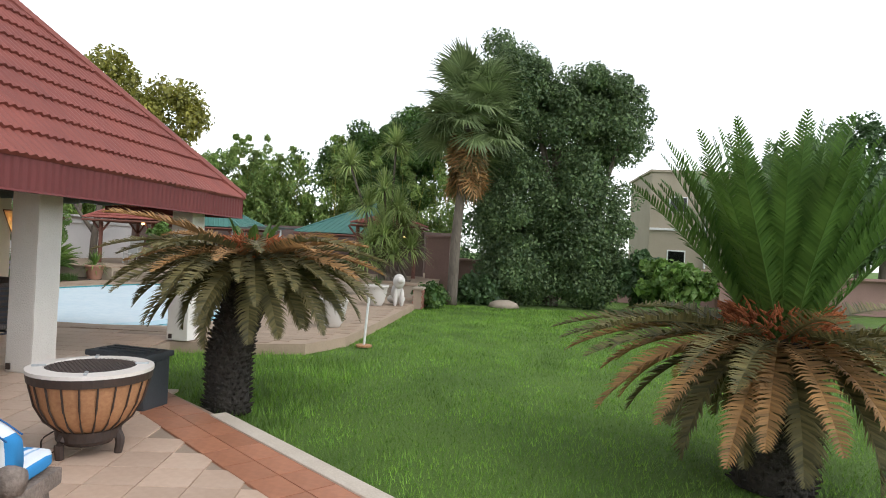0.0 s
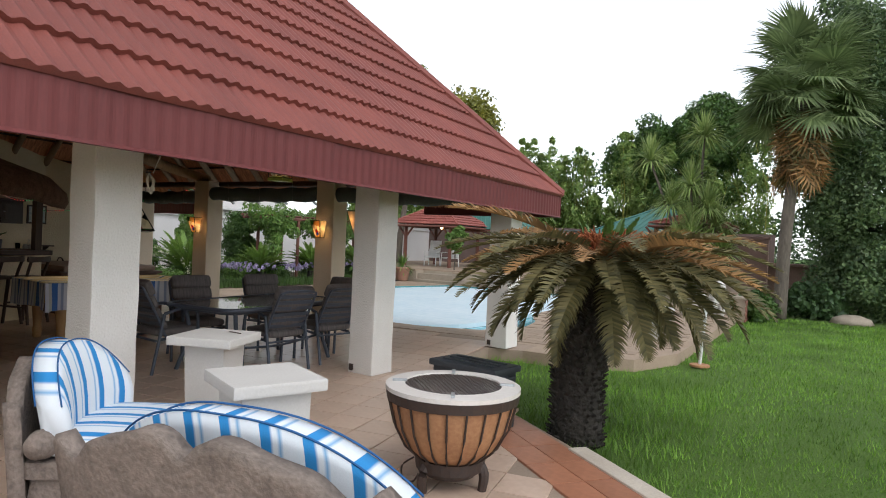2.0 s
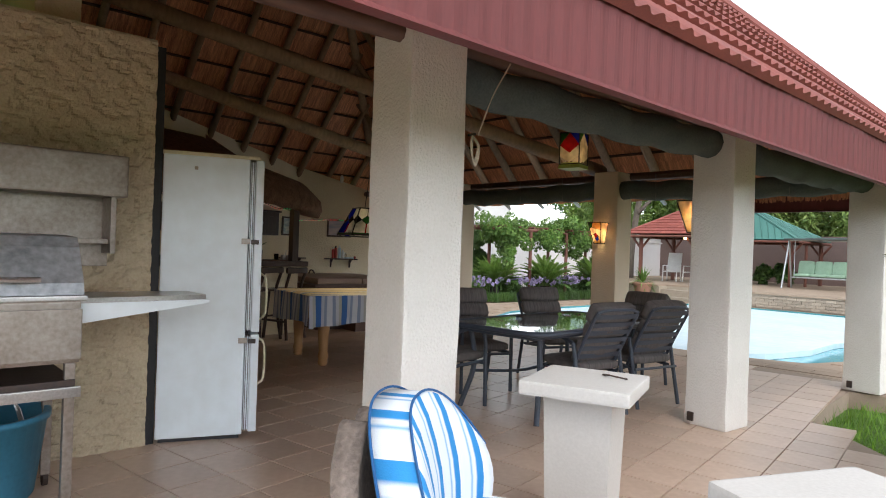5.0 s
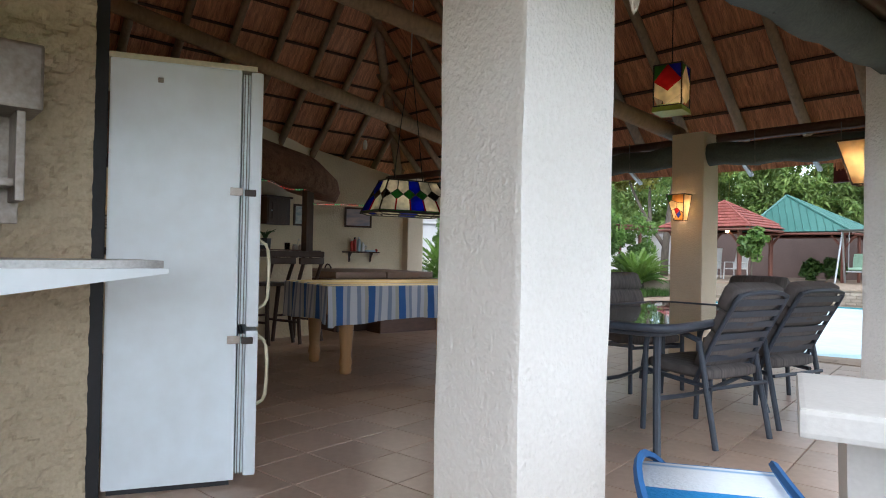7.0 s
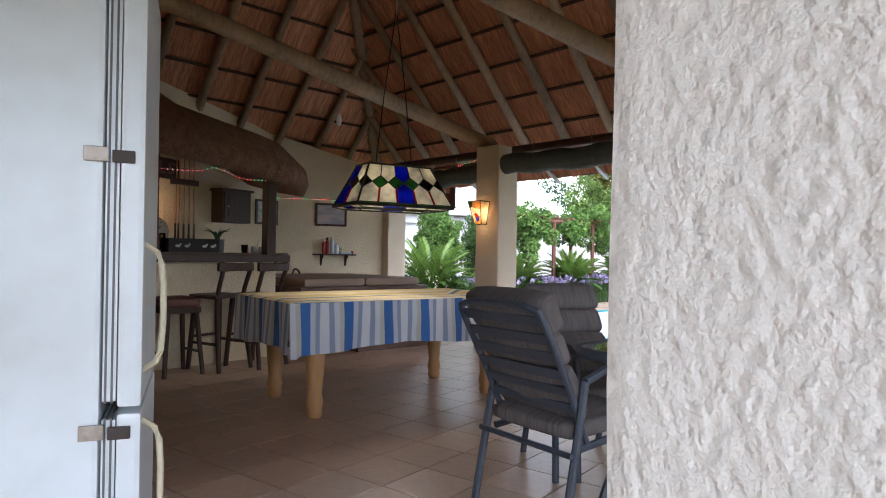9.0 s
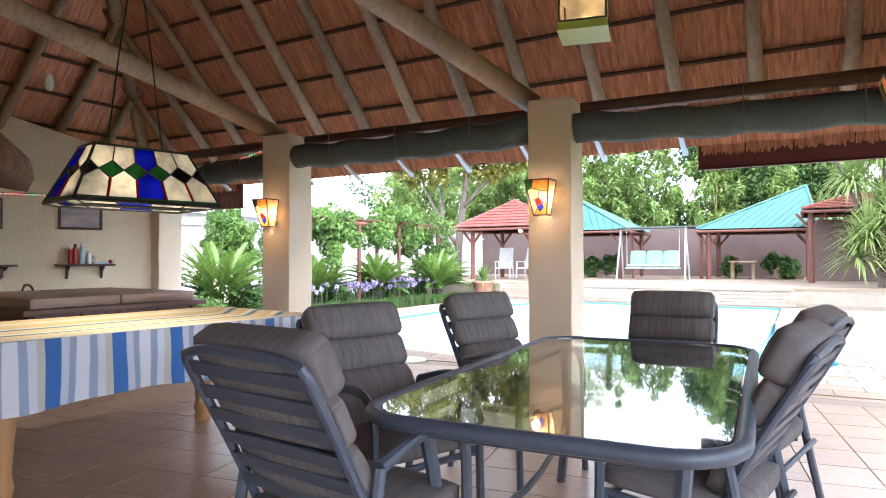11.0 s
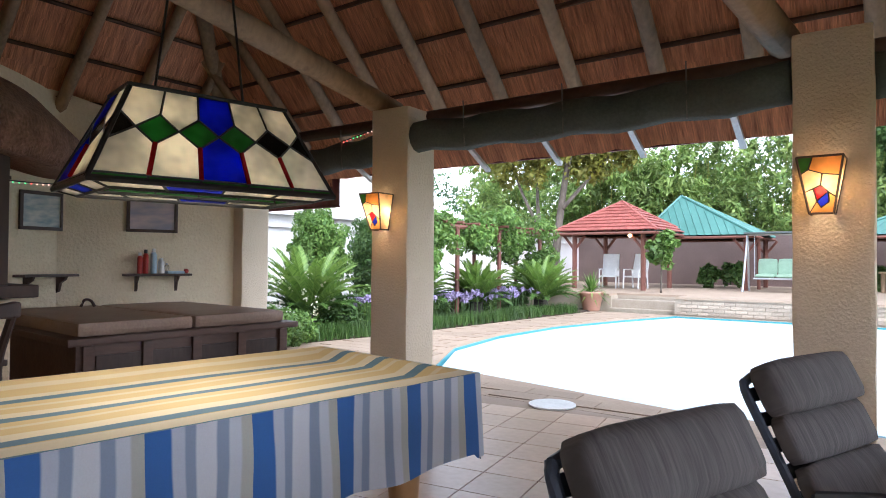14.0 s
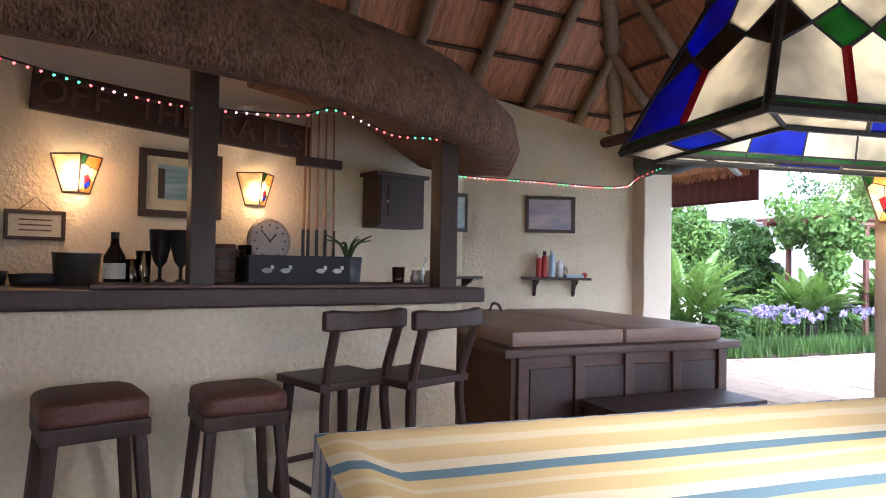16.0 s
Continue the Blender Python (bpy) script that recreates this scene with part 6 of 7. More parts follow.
# ---- plants ----
def leaves(name, clumps, per, size, material, seed, stretch=1.6, droop=0.3):
    """Many small leaves in clumps (centre, radius); each leaf a bent pair of triangles."""
    g = np.random.default_rng(seed)
    cs = np.array([c for c, r in clumps], float)
    rs = np.array([r for c, r in clumps], float)
    k = np.repeat(np.arange(len(clumps)), per)
    d = g.normal(size=(len(k), 3))
    d /= np.linalg.norm(d, axis=1)[:, None]
    p = cs[k] + d * (rs[k] * g.uniform(0.35, 1.0, len(k)) ** 0.6)[:, None]
    nrm = d * 0.7 + g.normal(size=d.shape) * 0.6 + np.array((0, 0, 0.5))
    nrm /= np.linalg.norm(nrm, axis=1)[:, None]
    a = np.cross(nrm, g.normal(size=d.shape))
    a /= np.linalg.norm(a, axis=1)[:, None]
    a[:, 2] -= droop
    b = np.cross(nrm, a)
    s = size * g.uniform(0.6, 1.3, len(k))[:, None]
    v = np.stack([p - a * s * 0.5 * stretch, p + b * s * 0.5 + nrm * s * 0.1, p + a * s * 0.5 * stretch, p - b * s * 0.5 + nrm * s * 0.1], 1).reshape(-1, 3)
    f = np.arange(len(v)).reshape(-1, 4)
    return raw(name, v.tolist(), f.tolist(), material)


def lobes(center, radii, n, rad, seed, hollow=0.55):
    """Clump centres filling the outer part of an ellipsoid, unevenly."""
    g = np.random.default_rng(seed)
    out = []
    while len(out) < n:
        d = g.normal(size=3)
        d /= np.linalg.norm(d)
        k = g.uniform(hollow, 1.0) * (0.85 + 0.25 * noise.noise(Vector(d * 2.0) + Vector((seed, 0, 0))))
        out.append((np.array(center) + d * np.array(radii) * k, rad * g.uniform(0.6, 1.3)))
    return out


def tree(name, m, trunk_pts, r, limbs, crowns, per, leaf, material, label, seed, clump=0.5, bark=None):
    t = thing(name, label, "tree", m)
    part("trunk", tube(bend(trunk_pts, 4), r, 10, r2=r * 0.55), bark or BARK, t, smooth=True)
    for pts in limbs:
        part("limb", tube(bend(pts, 4), r * 0.5, 7, r2=r * 0.16), bark or BARK, t, smooth=True)
    for i, (c, rad, n) in enumerate(crowns):
        part("crown", leaves("crown", lobes(c, rad, n, clump, seed + i), per, leaf, material, seed + i), material, t)
    return t


# the great creeper-hung tree at the end of the lawn
tree("tree", pose(1.8, 22.6, LAWN_Z), [(0, 0, 0), (0.1, 0, 3), (0, 0, 6)], 0.30,
     [[(-0.1, 0, 1), (-1.6, 0, 3.5), (-2.3, 0, 6.5)], [(0.1, 0, 1.4), (1.4, 0, 3.5), (2.2, 0, 6)], [(0, 0, 3), (-0.6, 0, 6), (-1.0, 0, 7.6)]],
     [((-1.6, 0.2, 7.2), (1.7, 1.6, 2.3), 120), ((-2.5, 1.0, 6.2), (1.2, 1.2, 2.6), 80), ((1.5, 0.3, 6.5), (1.8, 1.7, 2.2), 110), ((0.0, 0.4, 6.1), (2.3, 1.7, 2.4), 90), ((-1.3, -0.4, 3.0), (1.7, 1.3, 2.5), 120), ((1.0, -0.3, 3.0), (1.6, 1.3, 2.7), 120), ((-1.1, -0.5, 1.15), (1.6, 1.1, 1.15), 80), ((1.3, -0.4, 1.2), (1.5, 1.1, 1.2), 80)], 330, 0.066, LEAF_TREE,
     "tall dense dark green tree hung with creeper", 11, 0.50)
# trees behind the pavilions
tree("tree", pose(-6.6, 35.0, LAWN_Z), [(0, 0, 0), (0.1, 0, 3), (0, 0, 6)], 0.28, [[(0, 0, 3), (-1.6, 0, 5), (-2.6, 0, 7)], [(0, 0, 3), (1.6, 0, 5.5), (2.4, 0, 7.4)]],
     [((-1.7, 0, 6.3), (2.2, 2.0, 2.2), 90), ((1.4, 0, 7.4), (2.2, 2.0, 2.4), 100), ((0, -0.6, 4.4), (3.2, 2.0, 1.6), 90)], 300, 0.10, LEAF_MID, "broad green tree behind the garden wall", 21, 0.62)
tree("tree", pose(-16.8, 25.2, TERRACE_Z), [(0, 0, 0), (0.05, 0, 1.2), (0.2, 0.2, 3.2), (0.5, 0.4, 5.4)], 0.16, [[(0.0, 0, 1.1), (-0.5, -0.5, 2.2), (-1.0, -0.9, 3.6), (-1.2, -1.2, 5)], [(0.2, 0.1, 2.6), (1.0, 0.8, 3.8), (1.8, 1.2, 4.8)], [(-0.4, -0.4, 2.0), (-0.9, 0.4, 3.4), (-1.0, 1.0, 4.8)]],
     [((-0.9, -1.0, 4.5), (1.7, 1.7, 1.3), 50), ((1.2, 1.2, 4.9), (1.8, 1.7, 1.5), 55), ((0.0, 0.2, 7.0), (2.3, 2.2, 1.9), 70), ((2.6, 0.6, 6.2), (1.9, 1.8, 1.7), 70)], 110, 0.11, LEAF_YELLOW, "spreading tree with yellow-green leaves and a pale branching trunk", 31, 0.5)
for i, (x, y, h, r) in enumerate(((16.5, 38, 9.0, 2.6), (20.5, 40, 11.0, 3.2), (11.5, 27.5, 3.2, 1.2), (14.5, 30.5, 6.0, 2.3), (17.8, 32.5, 7.0, 2.6))):
    tree("tree", pose(x, y, LAWN_Z), [(0, 0, 0), (0.1, 0, h * 0.5), (0, 0, h * 0.8)], 0.2, [[(0, 0, h * 0.4), (-r * 0.5, 0, h * 0.65)]], [((0, 0, h * 0.72), (r, r, h * 0.30), 70), ((r * 0.4, 0, h * 0.5), (r * 0.8, r, h * 0.2), 40)], 130, 0.16, LEAF_DARK, "dark leafy tree beyond the garden wall", 41 + i, 0.6)
# far woods and bamboo along the back
g = np.random.default_rng(5)
bam = []
for i in range(150):
    x = g.uniform(-26, -2.5)
    h = g.uniform(3.0, 5.6) * (1.15 if x < -12 else 1.0)
    for z in np.arange(1.6, h, 0.55):
        bam.append((np.array((x + g.normal() * 0.25, 32.2 + g.uniform(0, 3.0), z)), 0.42))
canes = bmesh.new()
for i in range(90):
    x, y, h = g.uniform(-26, -2.5), 32.0 + g.uniform(0, 2.5), g.uniform(4.5, 7.2)
    tube([(x, y, LAWN_Z), (x + 0.1, y, h * 0.6), (x + g.normal() * 0.35, y - 0.2, h)], 0.025, 5, bm=canes, r2=0.006)
    bam.append((np.array((x + 0.1, y, h * 0.92)), 0.3))
    bam.append((np.array((x + 0.1, y, h * 1.0)), 0.18))
clump = tagged(thing("bamboo_grove", "tall bamboo grove closing the garden", "bamboo"), kind="stuff")
tagged(part("canes", canes, LEAF_YELLOW, clump), kind="stuff")
tagged(part("foliage", leaves("foliage", bam, 120, 0.075, LEAF_BAMBOO, 6, 3.4), LEAF_BAMBOO, clump), kind="stuff")
dark = [(np.array((x, 36.0 + g.uniform(0, 3), z)), 0.9) for x in np.arange(-30, 1.5, 0.8) for z in (1.5, 3.0, 4.3 + g.uniform(0, 2.0))]
tagged(solid("woodland", bmesh.new(), LEAF_DARK, "dark woodland behind the bamboo", "trees"), kind="stuff").data = leaves("woodland", dark, 280, 0.12, LEAF_DARK, 7)


# palms and cycads
def frond(name, length, curve, n, width, material, seed, vee=0.5, half=1.0, base=0.12):
    """A feather leaf: an arching rib along +x with slender leaflets on both sides."""
    g = np.random.default_rng(seed)
    vs, fs = [], []
    prev = None
    pts = []
    ang, p = curve[0], np.array((0.0, 0.0, 0.0))
    for i in range(n + 1):
        f = i / n
        ang = curve[0] + (curve[1] - curve[0]) * f ** 1.2
        p = p + np.array((math.cos(ang), 0, math.sin(ang))) * (length / n)
        pts.append((p.copy(), ang))
    w = 0.011
    for i, (p, a) in enumerate(pts):
        k = w * (1 - 0.8 * i / n)
        b = len(vs)
        vs += [(p[0], -k, p[2]), (p[0], k, p[2]), (p[0], 0, p[2] - k * 1.5)]
        if i:
            fs += [(b - 3, b, b + 1, b - 2), (b - 2, b + 1, b + 2, b - 1), (b - 1, b + 2, b, b - 3)]
    for i, (p, a) in enumerate(pts):
        f = i / n
        if f < base:
            continue
        ln = width * half * (math.sin(math.pi * min(1, f * 0.86 + 0.14)) ** 0.6 + 0.15) * g.uniform(0.85, 1.1)
        along = np.array((math.cos(a), 0, math.sin(a)))
        up = np.array((-math.sin(a), 0, math.cos(a)))
        for s in (-1, 1):
            d = along * 0.62 + np.array((0, s, 0)) * 0.75 + up * (vee + g.normal() * 0.12)
            d /= np.linalg.norm(d)
            q = p + d * ln * 0.6
            e = p + d * ln + np.array((0, 0, -0.12 * ln)) + along * 0.06 * ln
            t = along * 0.0075 * (1 + ln * 4)
            b = len(vs)
            vs += [tuple(p - t), tuple(p + t), tuple(q + t * 0.9), tuple(q - t * 0.9), tuple(e)]
            fs += [(b, b + 1, b + 2, b + 3), (b + 3, b + 2, b + 4)]
    return raw(name, [tuple(map(float, v)) for v in vs], fs, material)


def cycad(m, trunk_pts, r, sets, heart, label, seed, stubs=True):
    """sets: (count, elevation of the rib's start, its end, length, leaflet length, material, spread)."""
    c = thing("cycad", label, "cycad", m, group="garden cycads")
    if trunk_pts:
        part("trunk", tube(bend(trunk_pts, 5), r, 14, r2=r * 0.85), CYCAD_TRUNK, c, smooth=True)
        top = Vector(trunk_pts[-1])
    else:
        top = Vector((0, 0, 0.12))
    g = random.Random(seed)
    if stubs and trunk_pts:
        st = bmesh.new()
        cv = bend(trunk_pts, 12)
        for p in cv:
            for j in range(16):
                a = j * 0.393 + g.uniform(0, 0.39)
                d = Vector((math.cos(a), math.sin(a), 0))
                tube([p + d * r * 0.86, p + d * (r + g.uniform(0.012, 0.05)) + Vector((0, 0, 0.03))], 0.022, 4, bm=st, r2=0.006)
        tagged(part("leaf_bases", st, CYCAD_TRUNK, c, "stubs of old fronds"), kind="stuff")
    for k, (n, e0, e1, ln, wd, mt, az0, az1) in enumerate(sets):
        mes = [frond("frond", ln * s, (e0 + j * 0.10, e1 + j * 0.16), 62, wd, mt, seed + k * 10 + j, vee=0.35) for j, s in enumerate((1.0, 0.92, 1.06))]
        for i in range(n):
            a = az0 + (az1 - az0) * (i + g.uniform(-0.35, 0.35)) / n
            part("frond", mes[i % 3], None, c, m=Matrix.Translation(top + Vector((math.cos(radians(a)), math.sin(radians(a)), 0)) * r * 0.55) @ pose(0, 0, g.uniform(-0.04, 0.04), g.uniform(-12, 12), g.uniform(-7, 7), a))
    if heart:
        hb = bmesh.new()
        for i in range(620):
            a, rr = g.uniform(0, 6.28), r * (0.6 + 0.72 * g.uniform(0, 1) ** 0.6)
            p = top + Vector((math.cos(a) * rr, math.sin(a) * rr, 0.065 * heart + g.uniform(-0.05, 0.07) * heart - 0.10 * max(0, rr / r - 0.9)))
            d = Vector((math.cos(a) * rr / r, math.sin(a) * rr / r, 0.8)) + Vector((g.uniform(-0.6, 0.6), g.uniform(-0.6, 0.6), g.uniform(-0.5, 0.2)))
            tube([p, p + d.normalized() * g.uniform(0.05, 0.12)], 0.014, 4, bm=hb, r2=0.004)
        tagged(part("heart", hb, CROWN_RUST, c, "rust-brown scaly heart"), kind="stuff")
    return c


cycad(pose(-2.38, 6.62, LAWN_Z), [(0, 0, 0), (-0.02, 0.05, 0.6), (0.06, 0.12, 1.05), (0.12, 0.18, 1.55)], 0.215,
      [(28, 0.18, -0.75, 1.30, 0.145, FROND_OLD, 0, 360), (24, 0.0, -1.15, 1.25, 0.145, FROND_OLD, 8, 368), (14, 0.22, -0.45, 1.25, 0.17, FROND_BROWN, 20, 380), (18, -0.35, -1.45, 1.05, 0.17, FROND_OLD, 5, 365), (8, 1.2, 0.9, 0.38, 0.06, FROND_GREEN, 0, 360)], 1.6,
      "old leaning cycad with drooping grey-brown fronds beside the kerb", 3)
cycad(pose(2.55, 5.75, LAWN_Z), [(0, 0, 0), (0.0, 0.0, 0.6), (0.0, 0.0, 1.16)], 0.30,
      [(44, 1.08, 0.74, 1.60, 0.15, FROND_GREEN, 0, 360), (36, 1.32, 1.08, 1.58, 0.15, FROND_GREEN, 4, 364), (24, 0.12, -0.55, 1.55, 0.16, FROND_OLD, 0, 360), (24, -0.08, -0.95, 1.45, 0.16, FROND_BROWN, 9, 369), (24, -0.45, -1.45, 1.15, 0.18, FROND_OLD, 3, 363)], 2.0,
      "large cycad with upright green fronds above a brown drooping skirt", 4)
for x, y, s, sd in ((-14.84, 12.4, 0.90, 5), (-14.7, 14.9, 0.68, 6), (-14.6, 17.0, 0.75, 7), (-13.9, 18.7, 0.82, 8), (-14.7, 20.1, 0.80, 9)):
    cycad(pose(x, y, 0.0), [(0, 0, 0), (0, 0, 0.18), (0, 0, 0.34)], 0.16, [(26, 0.95, -0.05, 1.2 * s, 0.13, FROND_FRESH, 0, 360), (20, 1.25, 0.5, 1.25 * s, 0.13, FROND_FRESH, 7, 367), (12, 0.5, -0.5, 1.0 * s, 0.13, FROND_GREEN, 3, 363)], 0, "low green cycad growing in the flower bed", sd, stubs=False)


def fan_leaf(r, n, material, seed):
    """A fan palm's leaf: a stalk and a pleated fan of pointed blades."""
    g = random.Random(seed)
    vs, fs = [(0, -0.012, 0), (0, 0.012, 0), (r * 0.8, 0.01, 0.05), (r * 0.8, -0.01, 0.05)], [(0, 1, 2, 3)]
    for i in range(n):
        a = math.radians(-115 + 230 * i / (n - 1))
        l = r * g.uniform(0.75, 1.0)
        o = Vector((r * 0.8, 0, 0.05))
        d = Vector((math.cos(a), math.sin(a), 0))
        s = Vector((-d.y, d.x, 0)) * r * 0.030
        b = len(vs)
        m1, e = o + d * l * 0.55, o + d * l + Vector((0, 0, -0.25 * l * g.uniform(0.3, 1)))
        vs += [tuple(o), tuple(m1 + s + Vector((0, 0, 0.02))), tuple(e), tuple(m1 - s)]
        fs += [(b, b + 1, b + 2, b + 3)]
    return raw("fan_leaf", vs, fs, material)


palm = thing("fan_palm", "tall fan palm with a skirt of dead brown leaves", "palm", pose(-1.38, 20.4, LAWN_Z))
part("trunk", tube(bend([(0, 0, 0), (0.05, 0, 2.2), (0.2, 0, 4.4), (0.35, 0, 6.2)], 6), 0.17, 12, r2=0.12), BARK, palm, smooth=True)
gp = random.Random(8)
FAN_GREEN = leaf_mat("fan_leaf", (0.27, 0.34, 0.15), (0.10, 0.15, 0.055))
fl = [fan_leaf(1.12, 34, FAN_GREEN, i) for i in range(3)]
fd = [fan_leaf(0.85, 18, FROND_OLD if i == 1 else FROND_BROWN, i) for i in range(3)]
for i in range(72):
    part("leaf", fl[i % 3], None, palm, m=Matrix.Translation((0.35, 0, 5.95 + gp.uniform(-0.8, 0.7))) @ pose(0, 0, 0, gp.uniform(-20, 20), gp.uniform(-75, 45), gp.uniform(0, 360)))
for i in range(70):
    part("dead_leaf", fd[i % 3], None, palm, m=Matrix.Translation((0.3, 0, 4.2 + gp.uniform(0.2, 1.6))) @ pose(0, 0, 0, gp.uniform(-20, 20), gp.uniform(58, 84), gp.uniform(0, 360)))


def blade_head(r, n, material, seed, droop=0.9):
    """A rosette of long narrow blades."""
    g = random.Random(seed)
    vs, fs = [], []
    for i in range(n):
        a, e = g.uniform(0, 6.283), g.uniform(-0.5, 1.45)
        d = Vector((math.cos(a) * math.cos(e), math.sin(a) * math.cos(e), math.sin(e)))
        s = Vector((-math.sin(a), math.cos(a), 0)) * 0.02
        l = r * g.uniform(0.75, 1.1)
        m1 = d * l * 0.55
        e1 = d * l + Vector((0, 0, -droop * l * 0.3 * math.cos(e)))
        b = len(vs)
        vs += [tuple(-s * 0.6), tuple(s * 0.6), tuple(m1 + s), tuple(e1), tuple(m1 - s)]
        fs += [(b, b + 1, b + 2, b + 4), (b + 4, b + 2, b + 3)]
    return raw("blades", vs, fs, material)


yucca = thing("cordyline", "many-headed cordyline with long narrow leaves", "palm lily", pose(-3.75, 21.9, TERRACE_Z))
CORDYLINE = leaf_mat("cordyline_blade", (0.46, 0.54, 0.20), (0.20, 0.30, 0.08))
bh = [blade_head(0.95, 230, CORDYLINE, 70 + i) for i in range(3)]
for i, (x, y, z) in enumerate(((-0.25, 0, 3.1), (-0.8, 0.1, 2.5), (-1.5, 0.1, 3.9), (0.5, 0, 1.85), (0.05, 0.2, 4.6), (-0.55, -0.3, 1.2), (0.2, -0.3, 0.9), (-0.2, 0.1, 1.9), (0.75, 0, 1.1), (-0.1, -0.4, 1.5), (0.3, -0.2, 2.4), (-0.7, -0.2, 0.7))):
    part("stem", tube(bend([(0.1 * i - 0.3, 0, 0), (x * 0.5, y * 0.5, z * 0.5), (x, y, z)], 4), 0.05, 7, r2=0.035), BARK, yucca)
    part("leaf_head", bh[i % 3], None, yucca, m=pose(x, y, z, 0, 0, 40 * i))


def shrub(name, c, radii, n, per, leaf, material, label, seed, stretch=1.6, clump=0.22):
    s = new(name, leaves(name, lobes((0, 0, radii[2]), radii, n, clump, seed, 0.5), per, leaf, material, seed, stretch))
    s.matrix_basis = pose(*c)
    return tagged(s, label, "shrub")


shrub("hedge", (5.6, 20.9, LAWN_Z), (1.45, 1.0, 0.95), 90, 70, 0.13, LEAF_LIGHT, "rounded green shrub with yellow tips by the wall", 51)
shrub("shrub", (4.6, 21.6, LAWN_Z), (0.8, 0.8, 1.1), 60, 60, 0.12, LEAF_DARK, "dark shrub under the great tree", 52)
shrub("shrub", (-0.6, 21.3, LAWN_Z), (0.9, 0.6, 0.5), 50, 60, 0.10, LEAF_DARK, "low dark shrub at the palm's foot", 53)
shrub("shrub", (-1.9, 19.2, LAWN_Z), (0.5, 0.8, 0.35), 40, 60, 0.09, LEAF_MID, "low green shrub beside the brick planter", 54)
for x, y, r, h, sd in ((-15.6, 13.3, 0.62, 1.15, 55), (-16.2, 15.4, 0.55, 1.1, 56)):
    shrub("conifer", (x, y, 0.05), (r, r, h), 170, 190, 0.030, LEAF_LIGHT if sd == 55 else LEAF_MID, "clipped egg-shaped conifer in the flower bed", sd, 2.2, 0.14)
shrub("shrub", (-16.4, 11.0, 0), (0.8, 0.8, 0.95), 80, 60, 0.11, LEAF_MID, "leafy shrub beside the pavilion", 57)
for i, (x, y, rx, h) in enumerate(((-14.9, 12.9, 0.7, 0.35), (-15.2, 14.4, 0.8, 0.45), (-14.9, 15.6, 0.6, 0.35), (-15.0, 17.4, 0.7, 0.5), (-15.2, 19.2, 0.8, 0.4), (-14.2, 11.2, 0.5, 0.3), (-16.6, 12.2, 0.8, 0.9), (-17.0, 17.0, 0.9, 0.8))):
    shrub("bedding_plant", (x, y, 0), (rx * 0.85, 0.6, h * 0.8), 60, 110, 0.032, (LEAF_MID, LEAF_LIGHT)[i % 2], "loose green bedding plants", 60 + i, 2.6, 0.18)
# flower bed soil, edging tufts, flowers
solid("flower_bed", prism([(-18, 9), (-14.3, 9.0), (-14.25, 11.5), (-13.9, 13.4), (-13.7, 16.4), (-13.45, 19.6), (-13.45, 20.9), (-18, 20.9)], -0.25, 0.02), EARTH, "dark soil of the flower bed beside the pool", "flower bed", kind="structure")


def tufts(name, pts, h, per, material, seed, label, category):
    g = np.random.default_rng(seed)
    vs, fs = [], []
    for x, y, z in pts:
        for i in range(per):
            a, l = g.uniform(0, 6.283), h * g.uniform(0.5, 1.15)
            bx, by = x + g.normal() * 0.05, y + g.normal() * 0.05
            o = g.uniform(0.1, 0.5) * l
            w = 0.004 + 0.02 * h
            b = len(vs)
            ca, sa = math.cos(a), math.sin(a)
            vs += [(bx - sa * w, by + ca * w, z), (bx + sa * w, by - ca * w, z), (bx + ca * o, by + sa * o, z + l)]
            fs += [(b, b + 1, b + 2)]
    ob = new(name, raw(name, vs, fs, material))
    return tagged(ob, label, category, kind="stuff")


g = np.random.default_rng(9)
EDGE_PTS = [(-14.25, 11.5), (-13.9, 13.4), (-13.7, 16.4), (-13.45, 19.6)]
ep = []
for (x0, y0), (x1, y1) in zip(EDGE_PTS, EDGE_PTS[1:]):
    for i in range(150):
        f = g.uniform()
        ep.append((x0 + (x1 - x0) * f - g.uniform(0, 0.4), y0 + (y1 - y0) * f, 0.0))
tufts("border_grass", ep, 0.24, 26, LEAF_MID, 10, "tufted green edging plants along the bed", "plants")
fp = [(x - g.uniform(0.15, 0.9), y, 0.0) for x, y, _ in ep]
fl_c = [(np.array((x, y, g.uniform(0.42, 0.62))), 0.05) for x, y, _ in fp if 13.2 < y < 18.6 and g.uniform() < 0.55]
tagged(tagged(new("agapanthus", leaves("agapanthus", fl_c, 22, 0.035, FLOWER, 12, 2.0)), "clusters of pale purple flowers in the bed", "flowers"), kind="stuff")
st = bmesh.new()
for c, _ in fl_c:
    tube([(c[0], c[1], 0), tuple(c)], 0.005, 4, bm=st)
tagged(tagged(new("flower_stems", mesh_of("flower_stems", st, LEAF_MID)), "thin green flower stems", "flowers"), kind="stuff")
wf = [(np.array((-15.0 + g.normal() * 0.35, 12.0 + g.normal() * 0.5, g.uniform(0.4, 1.0))), 0.06) for i in range(60)]
tagged(tagged(new("white_flowers", leaves("white_flowers", wf, 12, 0.035, FLOWER_WHITE, 13, 1.2)), "small white flowers among the shrubs", "flowers"), kind="stuff")

# lawn blades, thick near the walk
def lawn_ok(x, y):
    return not inside(x, y, FLOOR) and not inside(x, y, OUT) and y < 20.6 and y > -1 and (x + 4.7) > 0


